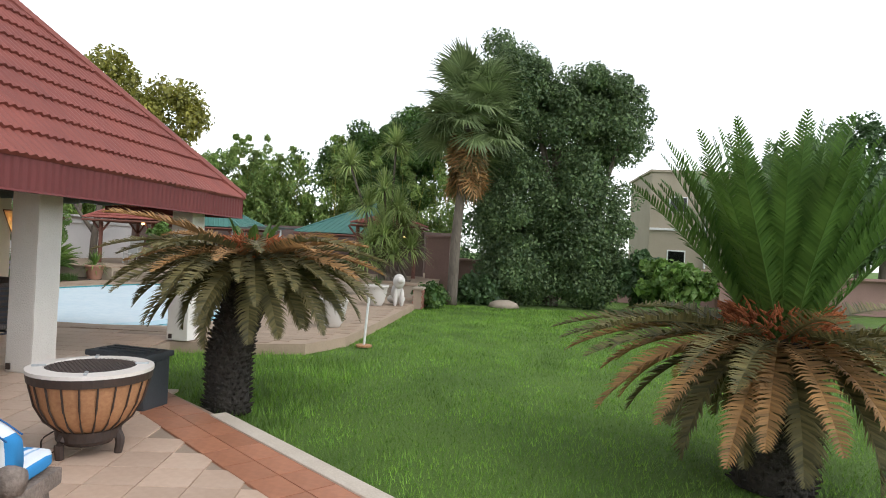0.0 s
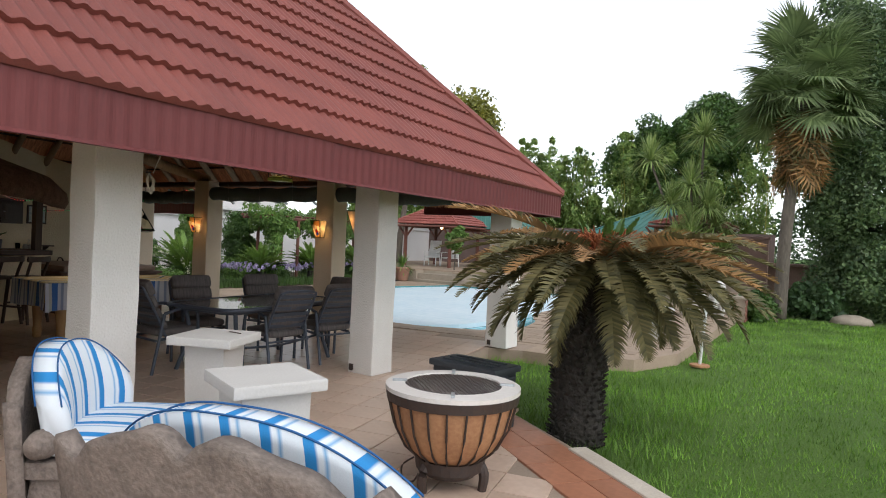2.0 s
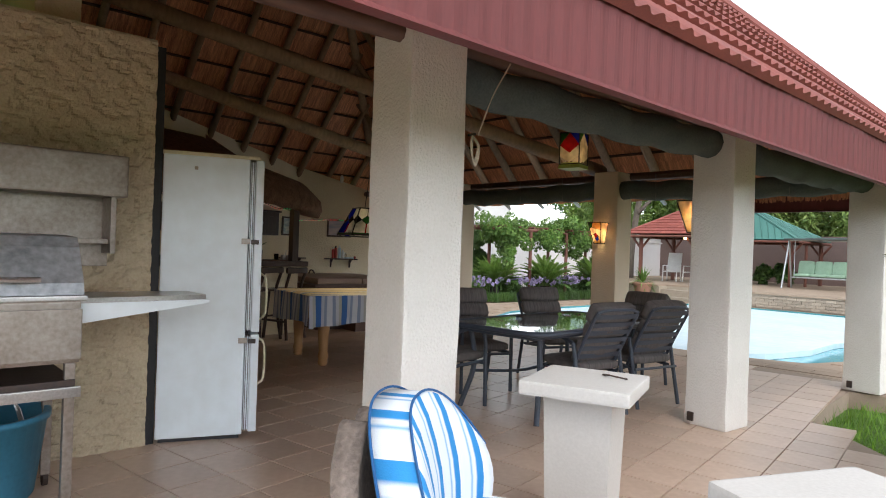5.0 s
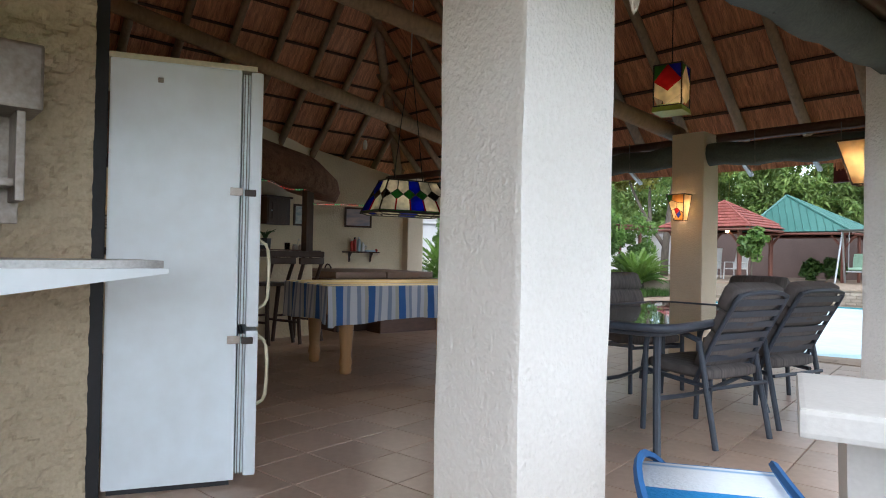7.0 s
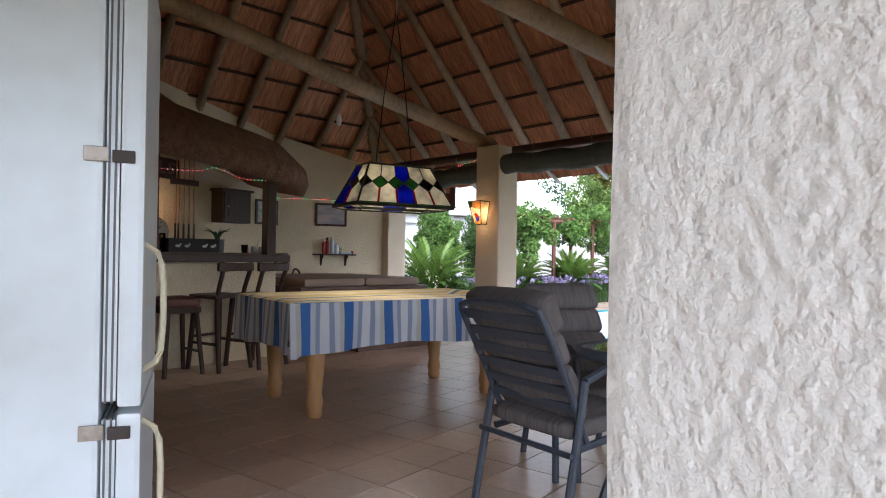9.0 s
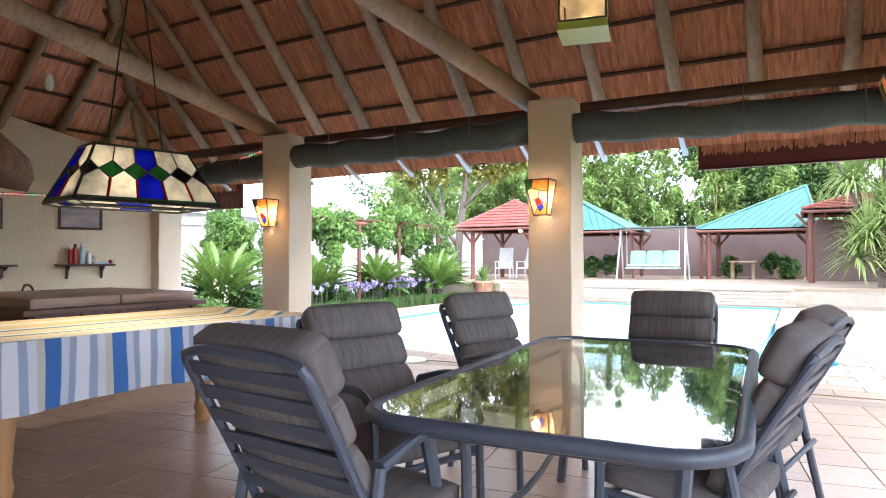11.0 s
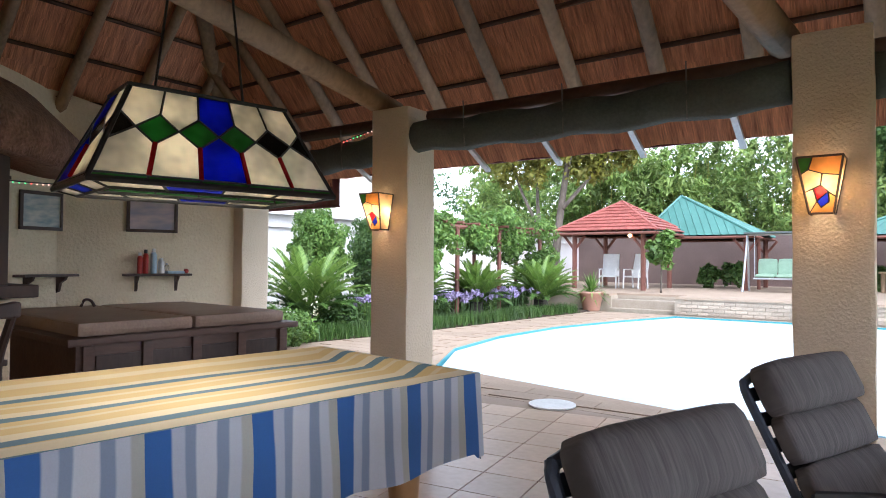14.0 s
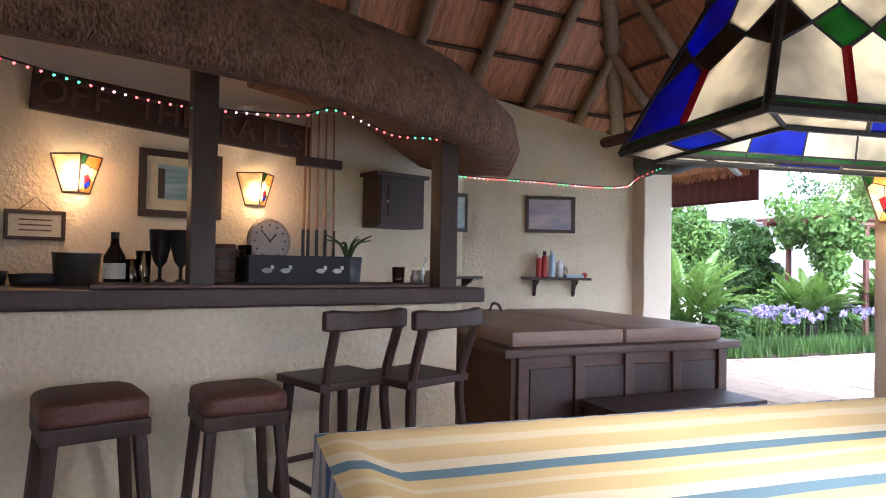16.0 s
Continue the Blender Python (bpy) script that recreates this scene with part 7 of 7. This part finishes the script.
vs, fs = [], []
g = np.random.default_rng(14)
n_b = 0
while n_b < 170000:
    u = g.uniform()
    x, y = (g.uniform(-4.6, 9), 3 + 17.6 * g.uniform() ** 1.6)
    n_b += 1
    if not lawn_ok(x, y) or (x - 0.75) * 2.4 + (y - 3.4) * 2.8 < 0.25:
        continue
    a, k = g.uniform(0, 6.283), 1 + (y - 3) * 0.07
    edge = 1.9 if (x < -1.5 and y < 10) else 1.0
    l = 0.045 * g.uniform(0.6, 1.4) * (0.8 + 0.5 * noise.noise(Vector((x * 0.7, y * 0.7, 0)))) * edge * (1 + 0.03 * (y - 3))
    w = 0.0035 * k
    ca, sa = math.cos(a), math.sin(a)
    b = len(vs)
    vs += [(x - sa * w, y + ca * w, LAWN_Z - 0.02), (x + sa * w, y - ca * w, LAWN_Z - 0.02), (x + ca * l * 0.6, y + sa * l * 0.6, LAWN_Z - 0.02 + l)]
    fs += [(b, b + 1, b + 2)]
tagged(tagged(new("grass", raw("grass", vs, fs, GRASS)), "short green grass blades of the lawn", "grass"), kind="stuff")

# ---- walls and buildings round the garden ----
wall("wall_garden", (-2.0, 25.6), (16, 25.6), LAWN_Z, 1.15, 0.25, PINK_WALL, "low pink plastered garden wall")
bpy.data.objects["wall_garden"].matrix_basis = pose(16, 25.85, 0, 0, 0, 180)
part("coping", box((9, 0.125, 1.2), (18.1, 0.34, 0.10), bevel=0.02), PINK_WALL, bpy.data.objects["wall_garden"])
for x in (-2.4,):
    solid("wall_pier", box((0, 0, 0.85), (0.9, 0.35, 2.1), bevel=0.015), PINK_WALL, "pink plastered wall end with a coping", "wall", pose(x, 25.0, 0.1), kind="structure")
    part("coping", box((0, 0, 1.95), (1.0, 0.46, 0.10), bevel=0.02), PINK_WALL, bpy.data.objects["wall_pier"])
for x in (6.6, 8.4):
    solid("gate_pier", box((0, 0, 0.55), (0.5, 0.5, 1.45), bevel=0.015), PINK_WALL, "pink plastered pier in the garden wall", "pier", pose(x, 25.3, 0.0), kind="structure")
# back wall, its colour darkened for the shade of the pavilion roofs
wall("wall_back", (-18, 29.5), (-2, 29.5), 0.0, 2.32, 0.25, SHADED_WALL, "long pink garden wall behind the pavilions, coloured darker for the shade there")
bpy.data.objects["wall_back"].matrix_basis = pose(-2, 29.75, 0, 0, 0, 180)
wall("wall_boundary", (-18, 6), (-18, 30), 0.0, 2.22, 0.25, WHITE_WALL, "white boundary wall with a moulded coping")
bpy.data.objects["wall_boundary"].matrix_basis = pose(-18.0, 30.0, 0, 0, 0, -90)
part("coping", box((12, 0.02, 2.24), (24, 0.36, 0.09), bevel=0.02), WHITE_WALL, bpy.data.objects["wall_boundary"])
part("string_course", box((12, 0.03, 1.95), (24, 0.10, 0.05), bevel=0.01), WHITE_WALL, bpy.data.objects["wall_boundary"])


def house(name, m, w, d, h, material, label, rows, cols):
    b = thing(name, label, "house", m)
    part("wall", box((0, 0, h / 2), (w, d, h)), material, b)
    part("parapet", box((0, 0, h + 0.06), (w + 0.2, d + 0.2, 0.14), bevel=0.02), material, b)
    part("ledge", box((0, -d / 2 - 0.06, h * 0.52), (w, 0.14, 0.12), bevel=0.02), WHITE_WALL, b)
    for r in range(rows):
        for c in range(cols):
            x, z = -w / 2 + w * (c + 0.5) / cols, h * (0.28 + 0.45 * r)
            wd = part("window", box((x, -d / 2 - 0.02, z), (1.0, 0.06, 0.9), bevel=0.01), WHITE_PLASTIC, b)
            part("pane", box((x, -d / 2 - 0.055, z), (0.86, 0.02, 0.76)), GL_BLACK, wd)
    return b


house("house", pose(12.5, 40, LAWN_Z), 9, 6, 6.6, BEIGE_WALL, "beige flat-roofed house beyond the garden wall", 2, 3)
house("house", pose(-22.2, 13.5, LAWN_Z, 0, 0, 90), 14, 6, 4.4, WHITE_WALL, "white neighbouring house behind the boundary wall", 1, 2)
solid("drainpipe", tube([(0, 0, 0), (0, 0, 3.6)], 0.06, 8), WHITE_PLASTIC, "white drainpipe on the beige house", "pipe", pose(11.0, 36.9, 1.2))

# red brick planter at the deck's end
pl = thing("brick_planter", "low red brick planter at the end of the deck", "planter", pose(-2.15, 19.2, 0, 0, 0, 90))
BRICK = mat("red_brick", (0.30, 0.12, 0.08), (0.20, 0.08, 0.055), 0.9, vary=0.2)
part("core", box((0, 0, 0.14), (2.0, 0.24, 0.56)), GROUT, pl)
bme = mesh_of("brick", box((0, 0, 0), (0.21, 0.02, 0.062), bevel=0.004), BRICK)
for r in range(7):
    for c in range(9):
        part("brick", bme, None, pl, m=pose(-0.88 + 0.22 * c + (0.11 if r % 2 else 0) - 0.05, 0.125, -0.10 + 0.076 * r))
        part("brick", bme, None, pl, m=pose(-0.88 + 0.22 * c + (0.11 if r % 2 else 0) - 0.05, -0.125, -0.10 + 0.076 * r))
part("coping", box((0, 0, 0.44), (2.1, 0.32, 0.05), bevel=0.01), SANDSTONE, pl)

# ---- garden pavilions on the terrace ----
ROOF_SMALL = mat("small_roof_tile", (0.36, 0.11, 0.085), (0.26, 0.075, 0.06), 0.7, island=0.12)


def hip_roof(parent, x0, x1, y0, y1, z0, rise, material, tiled, lean=None):
    """A small roof rising to a point or short ridge; tiled in courses or in ribbed sheets."""
    cx, cy = ((x0 + x1) / 2, (y0 + y1) / 2) if lean is None else lean
    c = [Vector((x0, y0, z0)), Vector((x1, y0, z0)), Vector((x1, y1, z0)), Vector((x0, y1, z0))]
    apex = Vector((cx, cy, z0 + rise))
    for i in range(4):
        a, b = c[i], c[(i + 1) % 4]
        n = (b - a).cross(apex - a).normalized()
        bm = bmesh.new()
        if tiled:
            k = 9
            for r in range(k):
                f0, f1 = r / k, min(1, (r + 1.12) / k)
                w = max(1, int((b - a).length * (1 - f0) / 0.2))
                for j in range(w):
                    u0, u1 = j / w, (j + 0.94) / w
                    q = [a + (apex - a) * f0 + (b - a) * (1 - f0) * u0 + n * 0.05, a + (apex - a) * f0 + (b - a) * (1 - f0) * u1 + n * 0.05, a + (apex - a) * f1 + (b - a) * (1 - f1) * u1 + n * 0.015, a + (apex - a) * f1 + (b - a) * (1 - f1) * u0 + n * 0.015]
                    vs = [bm.verts.new(v) for v in q]
                    lo = [bm.verts.new(v - n * 0.03) for v in q[:2]]
                    bm.faces.new(vs)
                    bm.faces.new((lo[0], lo[1], vs[1], vs[0]))
            tagged(part("roof_tiles", bm, material, parent), kind="stuff")
        else:
            bm.faces.new([bm.verts.new(v + n * 0.01) for v in (a, b, apex)])
            part("roof_sheet", bm, material, parent, "green ribbed roofing sheet")
            rb = bmesh.new()
            w = int((b - a).length / 0.22)
            for j in range(1, w):
                u = j / w
                top = min(u, 1 - u) * 2
                p = a + (b - a) * u
                mid = (a + b) / 2
                e = p + (apex - mid) * top * 0.98
                tube([p + n * 0.02, e + n * 0.02], 0.018, 4, bm=rb)
            tagged(part("sheet_ribs", rb, material, parent), kind="stuff")
    bm = bmesh.new()
    bm.faces.new([bm.verts.new(v - Vector((0, 0, 0.03))) for v in c])
    bmesh.ops.solidify(bm, geom=bm.faces[:], thickness=0.02)
    part("soffit", bm, WOOD_DARK, parent)
    for p in c:
        part("hip", tube([p + Vector((0, 0, 0.03)), apex + Vector((0, 0, 0.03))], 0.04, 6), material, parent)
    for i in range(4):
        a, b = c[i], c[(i + 1) % 4]
        part("eave_beam", tube([a - Vector((0, 0, 0.07)), b - Vector((0, 0, 0.07))], 0.045, 6), RED_POST, parent)


gz = thing("gazebo", "small gazebo with a red tiled roof on wooden posts", "gazebo")
hip_roof(gz, -15.7, -12.6, 22.9, 26.0, 2.12, 0.95, ROOF_SMALL, True)
gz2 = thing("gazebo", "garden pavilion with a green ribbed metal roof", "gazebo")
hip_roof(gz2, -13.95, -10.6, 25.4, 28.8, 2.05, 1.35, GREEN_ROOF, False, (-13.1, 27.0))
gz3 = thing("gazebo", "garden pavilion with a green ribbed metal roof", "gazebo")
hip_roof(gz3, -8.6, -5.2, 26.2, 29.2, 2.02, 1.35, GREEN_ROOF, False, (-5.5, 27.6))
gz4 = thing("porch", "small porch with a red tiled roof beside the wall", "porch")
hip_roof(gz4, -5.6, -3.0, 23.8, 26.2, 2.40, 0.45, ROOF_SMALL, True)
for gzb, xs, ys, z1 in ((gz, (-15.2, -13.1), (23.3, 25.7), 2.08), (gz2, (-10.85,), (25.6, 28.6), 2.0), (gz3, (-8.25, -5.45), (26.4, 29.0), 1.98), (gz4, (-5.4, -3.2), (24.1,), 2.36)):
    for x in xs:
        for y in ys:
            p = part("post", tube([(x, y, TERRACE_Z), (x, y, z1)], 0.075, 8), RED_POST, gzb)
            for s in (-1, 1):
                part("brace", tube([(x, y, z1 - 0.5), (x + 0.35 * s, y, z1 - 0.06)], 0.04, 6), RED_POST, p)
# panel under the porch, porch shade painted in
part("wall_panel", box((-4.3, 26.1, 1.3), (2.4, 0.1, 1.8)), SHADED_WALL, gz4)
for x, y, z in ((-13.45, 23.2, 2.0), (-3.6, 24.2, 1.95)):
    l2 = thing("porch_lamp", "small lit lamp hanging under the eave", "lamp", pose(x, y, z))
    part("bulb", lathe([(0, -0.07), (0.05, -0.04), (0.06, 0), (0.04, 0.05), (0, 0.07)], 12), BULB, l2, smooth=True)
    part("cap", lathe([(0.07, 0.05), (0.03, 0.10), (0, 0.11)], 12), IRON, l2)
# pergola roof strip between the pavilions
pg = thing("awning", "narrow shade roof on posts between the pavilions", "awning")
part("roof_sheet", box((-9.6, 27.2, 2.14), (2.4, 1.4, 0.05), bevel=0.01), GREEN_ROLL, pg)
for x in (-10.7, -8.5):
    part("post", tube([(x, 26.6, TERRACE_Z), (x, 26.6, 2.12)], 0.05, 8), RED_POST, pg)

sw = thing("swing_seat", "garden swing seat with pale green cushions", "swing seat", pose(-9.72, 25.0, TERRACE_Z))
for x in (-0.98, 0.98):
    for s in (-1, 1):
        part("leg", tube([(x, 0, 1.6), (x + 0.05 * (1 if x > 0 else -1), 0.45 * s, 0)], 0.03, 8), GALV, sw)
part("top_bar", tube([(-0.98, 0, 1.6), (0.98, 0, 1.6)], 0.03, 8), GALV, sw)
part("canopy", box((0, 0, 1.63), (2.0, 0.9, 0.04), bevel=0.01), GREEN_ROLL, sw)
SEAT_GREEN = mat("pale_green_cushion", (0.34, 0.50, 0.36), rough=0.8)
for i in range(3):
    part("seat_cushion", soft_pad((0.50, 0.5, 0.10), 0.01, 3, m=pose(-0.51 + 0.51 * i, 0, 0.45)), SEAT_GREEN, sw)
    part("back_cushion", soft_pad((0.50, 0.5, 0.10), 0.01, 3, m=pose(-0.51 + 0.51 * i, 0.28, 0.68, 78)), SEAT_GREEN, sw)
part("seat_frame", box((0, 0, 0.37), (1.6, 0.5, 0.04), bevel=0.01), GALV, sw)
for x in (-0.8, 0.8):
    part("hanger", tube([(x, 0, 0.38), (x, 0, 1.6)], 0.012, 6), GALV, sw)


def lounge(m):
    c = thing("lounge_chair", "white plastic garden chair on the terrace", "chair", m, group="terrace chairs")
    part("seat", box((0, 0, 0.36), (0.5, 0.55, 0.04), bevel=0.012), WHITE_PLASTIC, c)
    part("backrest", box((0, 0, 0), (0.5, 0.04, 0.75), bevel=0.012, m=pose(0, 0.34, 0.70, -18)), WHITE_PLASTIC, c)
    for x in (-0.25, 0.25):
        part("arm", box((x, 0.02, 0.58), (0.06, 0.5, 0.03), bevel=0.008), WHITE_PLASTIC, c)
        for y in (-0.24, 0.24):
            part("leg", tube([(x, y, 0.58), (x, y * 1.2, 0)], 0.022, 6), WHITE_PLASTIC, c)
    return c


lounge(pose(-14.55, 24.4, TERRACE_Z, 0, 0, 12))
lounge(pose(-13.75, 24.5, TERRACE_Z, 0, 0, -10))
pot = thing("potted_plant", "grassy plant in a pink clay pot", "potted plant", pose(-13.45, 20.5, 0))
part("pot", lathe([(0.18, 0), (0.21, 0.02), (0.29, 0.42), (0.32, 0.43), (0.32, 0.48), (0.27, 0.48), (0.24, 0.40)], 24), POT, pot, smooth=True)
part("soil", lathe([(0, 0.42), (0.26, 0.42)], 20), EARTH, pot)
part("leaf_head", blade_head(0.62, 90, LEAF_LIGHT, 81), None, pot, m=pose(0, 0, 0.45))
st_t = tree("standard_tree", pose(-12.25, 22.2, TERRACE_Z), [(0, 0, 0), (0.01, 0, 0.4), (0, 0, 0.9)], 0.03, [], [((0, 0, 1.15), (0.42, 0.42, 0.5), 45)], 40, 0.09, LEAF_LIGHT, "small round-headed ornamental tree on the terrace", 91, 0.13)
for i, (x, y, s) in enumerate(((-12.2, 26.8, 0.3), (-11.5, 26.9, 0.35), (-7.7, 27.5, 0.3), (-6.4, 27.6, 0.35), (-6.0, 27.0, 0.25))):
    shrub("shrub", (x, y, TERRACE_Z), (s, s, s * 1.3), 22, 50, 0.09, LEAF_MID, "small potted shrub under the pavilion", 95 + i, 1.8, 0.15)
dn = thing("garden_table", "small rustic wooden table under the pavilion", "table", pose(-7.3, 26.9, TERRACE_Z))
part("tabletop", box((0, 0, 0.56), (0.8, 0.5, 0.05), bevel=0.01), POLE, dn)
for x in (-0.3, 0.3):
    part("leg", tube([(x, 0, 0.54), (x, 0, 0)], 0.06, 8), POLE, dn)
solid("dog_kennel", prism([(-0.42, 0), (0.42, 0), (0.42, 0.30), (0, 0.62), (-0.42, 0.30)], -0.35, 0.35, m=pose(0, 0, 0, 90)), POLE, "small wooden kennel with a pitched roof", "kennel", pose(-6.0, 27.6, TERRACE_Z))

# vine pergola in the flower bed
vp = thing("pergola", "timber pergola overgrown with bright green vine", "pergola", pose(0, 0, 0))
for x in (-15.4, -14.7):
    for y in (15.4, 16.4, 18.1, 20.1):
        part("post", tube([(x, y, 0), (x, y, 1.95)], 0.05, 7), RED_POST, vp)
    part("beam", tube([(x, 14.8, 1.95), (x, 20.6, 1.95)], 0.05, 6), RED_POST, vp)
for y in np.arange(15.0, 20.6, 0.6):
    part("rafter", tube([(-15.7, y, 2.02), (-14.4, y, 2.02)], 0.035, 6), RED_POST, vp)
g = np.random.default_rng(17)
vc = [(np.array((g.uniform(-15.6, -14.4), g.uniform(14.8, 20.6), 1.95 + g.normal() * 0.16)), 0.26) for i in range(80)]
vc += [(np.array((-14.6 + g.normal() * 0.25, y + g.normal() * 0.2, g.uniform(1.0, 1.9))), 0.2) for y in (15.2, 15.6, 18.6, 19.6, 20.3) for i in range(7)]
tagged(part("vine", leaves("vine", vc, 190, 0.052, LEAF_LIGHT, 18, 1.8), LEAF_LIGHT, vp, "bright green vine leaves"), kind="stuff")

# urns and statue on the deck
for x, y, s in ((-2.95, 12.35, 1.0), (-3.1, 17.1, 1.0)):
    u = thing("urn", "pale stone urn with a plant standing on the deck", "urn", pose(x, y, 0), group="deck urns")
    part("body", lathe([(0.16, 0), (0.18, 0.04), (0.22, 0.10), (0.28, 0.36), (0.30, 0.48), (0.33, 0.50), (0.33, 0.55), (0.27, 0.55), (0.24, 0.4)], 24), CONCRETE, u, smooth=True)
    part("plant", blade_head(0.4, 50, LEAF_MID, int(y)), None, u, m=pose(0, 0, 0.48))
lion = bmesh.new()
for c, s, a in (((0, 0, 0.30), (0.26, 0.42, 0.44), 20), ((0, -0.22, 0.62), (0.26, 0.26, 0.32), -10), ((0, -0.40, 0.66), (0.16, 0.18, 0.15), 0), ((0.09, -0.26, 0.18), (0.10, 0.10, 0.40), 0), ((-0.09, -0.26, 0.18), (0.10, 0.10, 0.40), 0), ((0, 0.10, 0.12), (0.40, 0.36, 0.22), 0)):
    e = bmesh.new()
    bmesh.ops.create_icosphere(e, subdivisions=3, radius=0.5, matrix=pose(*c, a) @ Matrix.Diagonal((*s, 1)) @ Matrix.Scale(1.25, 4))
    merge(e, lion)
solid("animal_statue", lion, CONCRETE, "pale stone statue of a sitting lion on the deck", "statue", pose(-2.62, 17.55, 0.04, 0, 0, 20), smooth=True)
solid("boulder", lathe([(0.0, -0.05), (0.5, 0), (0.42, 0.14), (0.2, 0.22), (0, 0.23)], 12), SANDSTONE, "rounded pale boulder lying at the tree's foot", "boulder", pose(0.25, 20.7, LAWN_Z), smooth=True)

# ---- floor tiles, deck pavers: pieces last ----
def tiles(polys, x0, y0, x1, y1, sx, sy, rz, near, parent, material, rest_material, name, z=0.0, gap=0.008, stagger=False, avoid=None, whole=None):
    """Lay a grid of tiles turned by rz inside an outline; the nearest 300 are pieces, the rest one joined part."""
    t = Matrix.Rotation(radians(rz), 2)
    n = int(max(x1 - x0, y1 - y0) / min(sx, sy) * 1.5)
    cx, cy = (x0 + x1) / 2, (y0 + y1) / 2
    cells = []
    for i in range(-n, n):
        for j in range(-n, n):
            p = t @ Vector(((i + (0.5 if stagger and j % 2 else 0)) * sx, j * sy))
            x, y = p.x + cx, p.y + cy
            if x0 < x < x1 and y0 < y < y1 and inside(x, y, polys) and not (avoid and avoid(x, y)):
                cs = [t @ Vector((a * sx / 2, b * sy / 2)) for a in (-1, 1) for b in (-1, 1)]
                if all(inside(x + c.x * 0.98, y + c.y * 0.98, whole or polys) for c in cs):
                    cells.append((near(x, y), x, y))
    cells.sort()
    me = mesh_of(name, box((0, 0, -0.012), (sx - gap, sy - gap, 0.024), bevel=0.003), material)
    for _, x, y in cells[:300]:
        part(name, me, None, parent, m=pose(x, y, z, 0, 0, rz))
    vs, fs = [], []
    for _, x, y in cells[300:]:
        b = len(vs)
        h, w = (sx - gap) / 2, (sy - gap) / 2
        for dz in (0, -0.02):
            for a, c in ((-h, -w), (h, -w), (h, w), (-h, w)):
                q = t @ Vector((a, c))
                vs.append((x + q.x, y + q.y, z + dz))
        fs += [(b, b + 1, b + 2, b + 3)] + [(b + 4 + k, b + 4 + (k + 1) % 4, b + (k + 1) % 4, b + k) for k in range(4)]
    if vs:
        tagged(part(name + "s", raw(name + "s", vs, fs, rest_material), None, parent), kind="stuff")


FLOOR_WIDE = [{(-2.25, 6.02): (-2.1, 6.2), (-3.45, 6.98): (-3.3, 7.15), (-4.55, 8.0): (-4.38, 8.12)}.get(p, p) for p in FLOOR]
FLOOR_REST = mat("floor_tile_rest", (0.52, 0.37, 0.27), (0.42, 0.285, 0.20), 0.32, scale=2.5, fine=20, bump=0.06, island=0.08)
BAND_IN = [(0.6 - 0.45, -3.0), (0.15, 3.2), (-0.38, 3.72), (-2.6, 5.62), (-2.8, 5.9), (-3.15, 6.72), (-4.42, 7.95), (-4.6, 9.6), (-4.6, 10.28), (-13.5, 10.28), (-13.5, 2.7), (-6.9, 2.7), (-6.9, -3.0)]
tiles(BAND_IN, -13.5, -3.0, 0.2, 10.3, 0.33, 0.33, 9, lambda x, y: abs(x + 4.5) + abs(y - 4.5) * 0.8, floor, FLOOR_TILE, FLOOR_REST, "floor_tile", whole=FLOOR_WIDE)
# terracotta border along the kerb
band = [((0.37, -3.0), (0.37, 3.3)), ((0.25, 3.45), (-3.25, 6.49))]
for p, q in band:
    d = Vector((q[0] - p[0], q[1] - p[1]))
    a = math.degrees(math.atan2(d.y, d.x))
    n = int(d.length / 0.34)
    for i in range(n):
        for k in range(2):
            c = Vector((p[0], p[1])) + d * ((i + 0.5) / n)
            o = Vector((-d.y, d.x)).normalized() * (0.12 - 0.24 * k)
            part("border_tile", box((0, 0, -0.012), (d.length / n - 0.008, 0.232, 0.024), bevel=0.003), BAND_TILE, floor, m=pose(c.x + o.x, c.y + o.y, 0.005, 0, 0, a))
tiles(OUT, -14.2, 9.8, -2.1, 20.4, 0.5, 0.25, 4, lambda x, y: (y - 10) * 1.2 + abs(x + 8) * 0.4, deck, PAVER, PAVER_REST, "paver", stagger=True, avoid=lambda x, y: inside(x, y, GROWN))

PALE_BRICK = mat("pale_brick", (0.42, 0.345, 0.265), (0.29, 0.23, 0.17), 0.9, fine=30, bump=0.5, vary=0.22)
pb = mesh_of("brick", box((0, 0, 0), (0.225, 0.03, 0.072), bevel=0.006), PALE_BRICK)
for r in range(4):
    for c in range(24):
        part("brick", pb, None, terrace, m=pose(-11.24 + 0.235 * c + (0.11 if r % 2 else 0), 20.515, 0.05 + 0.083 * r))
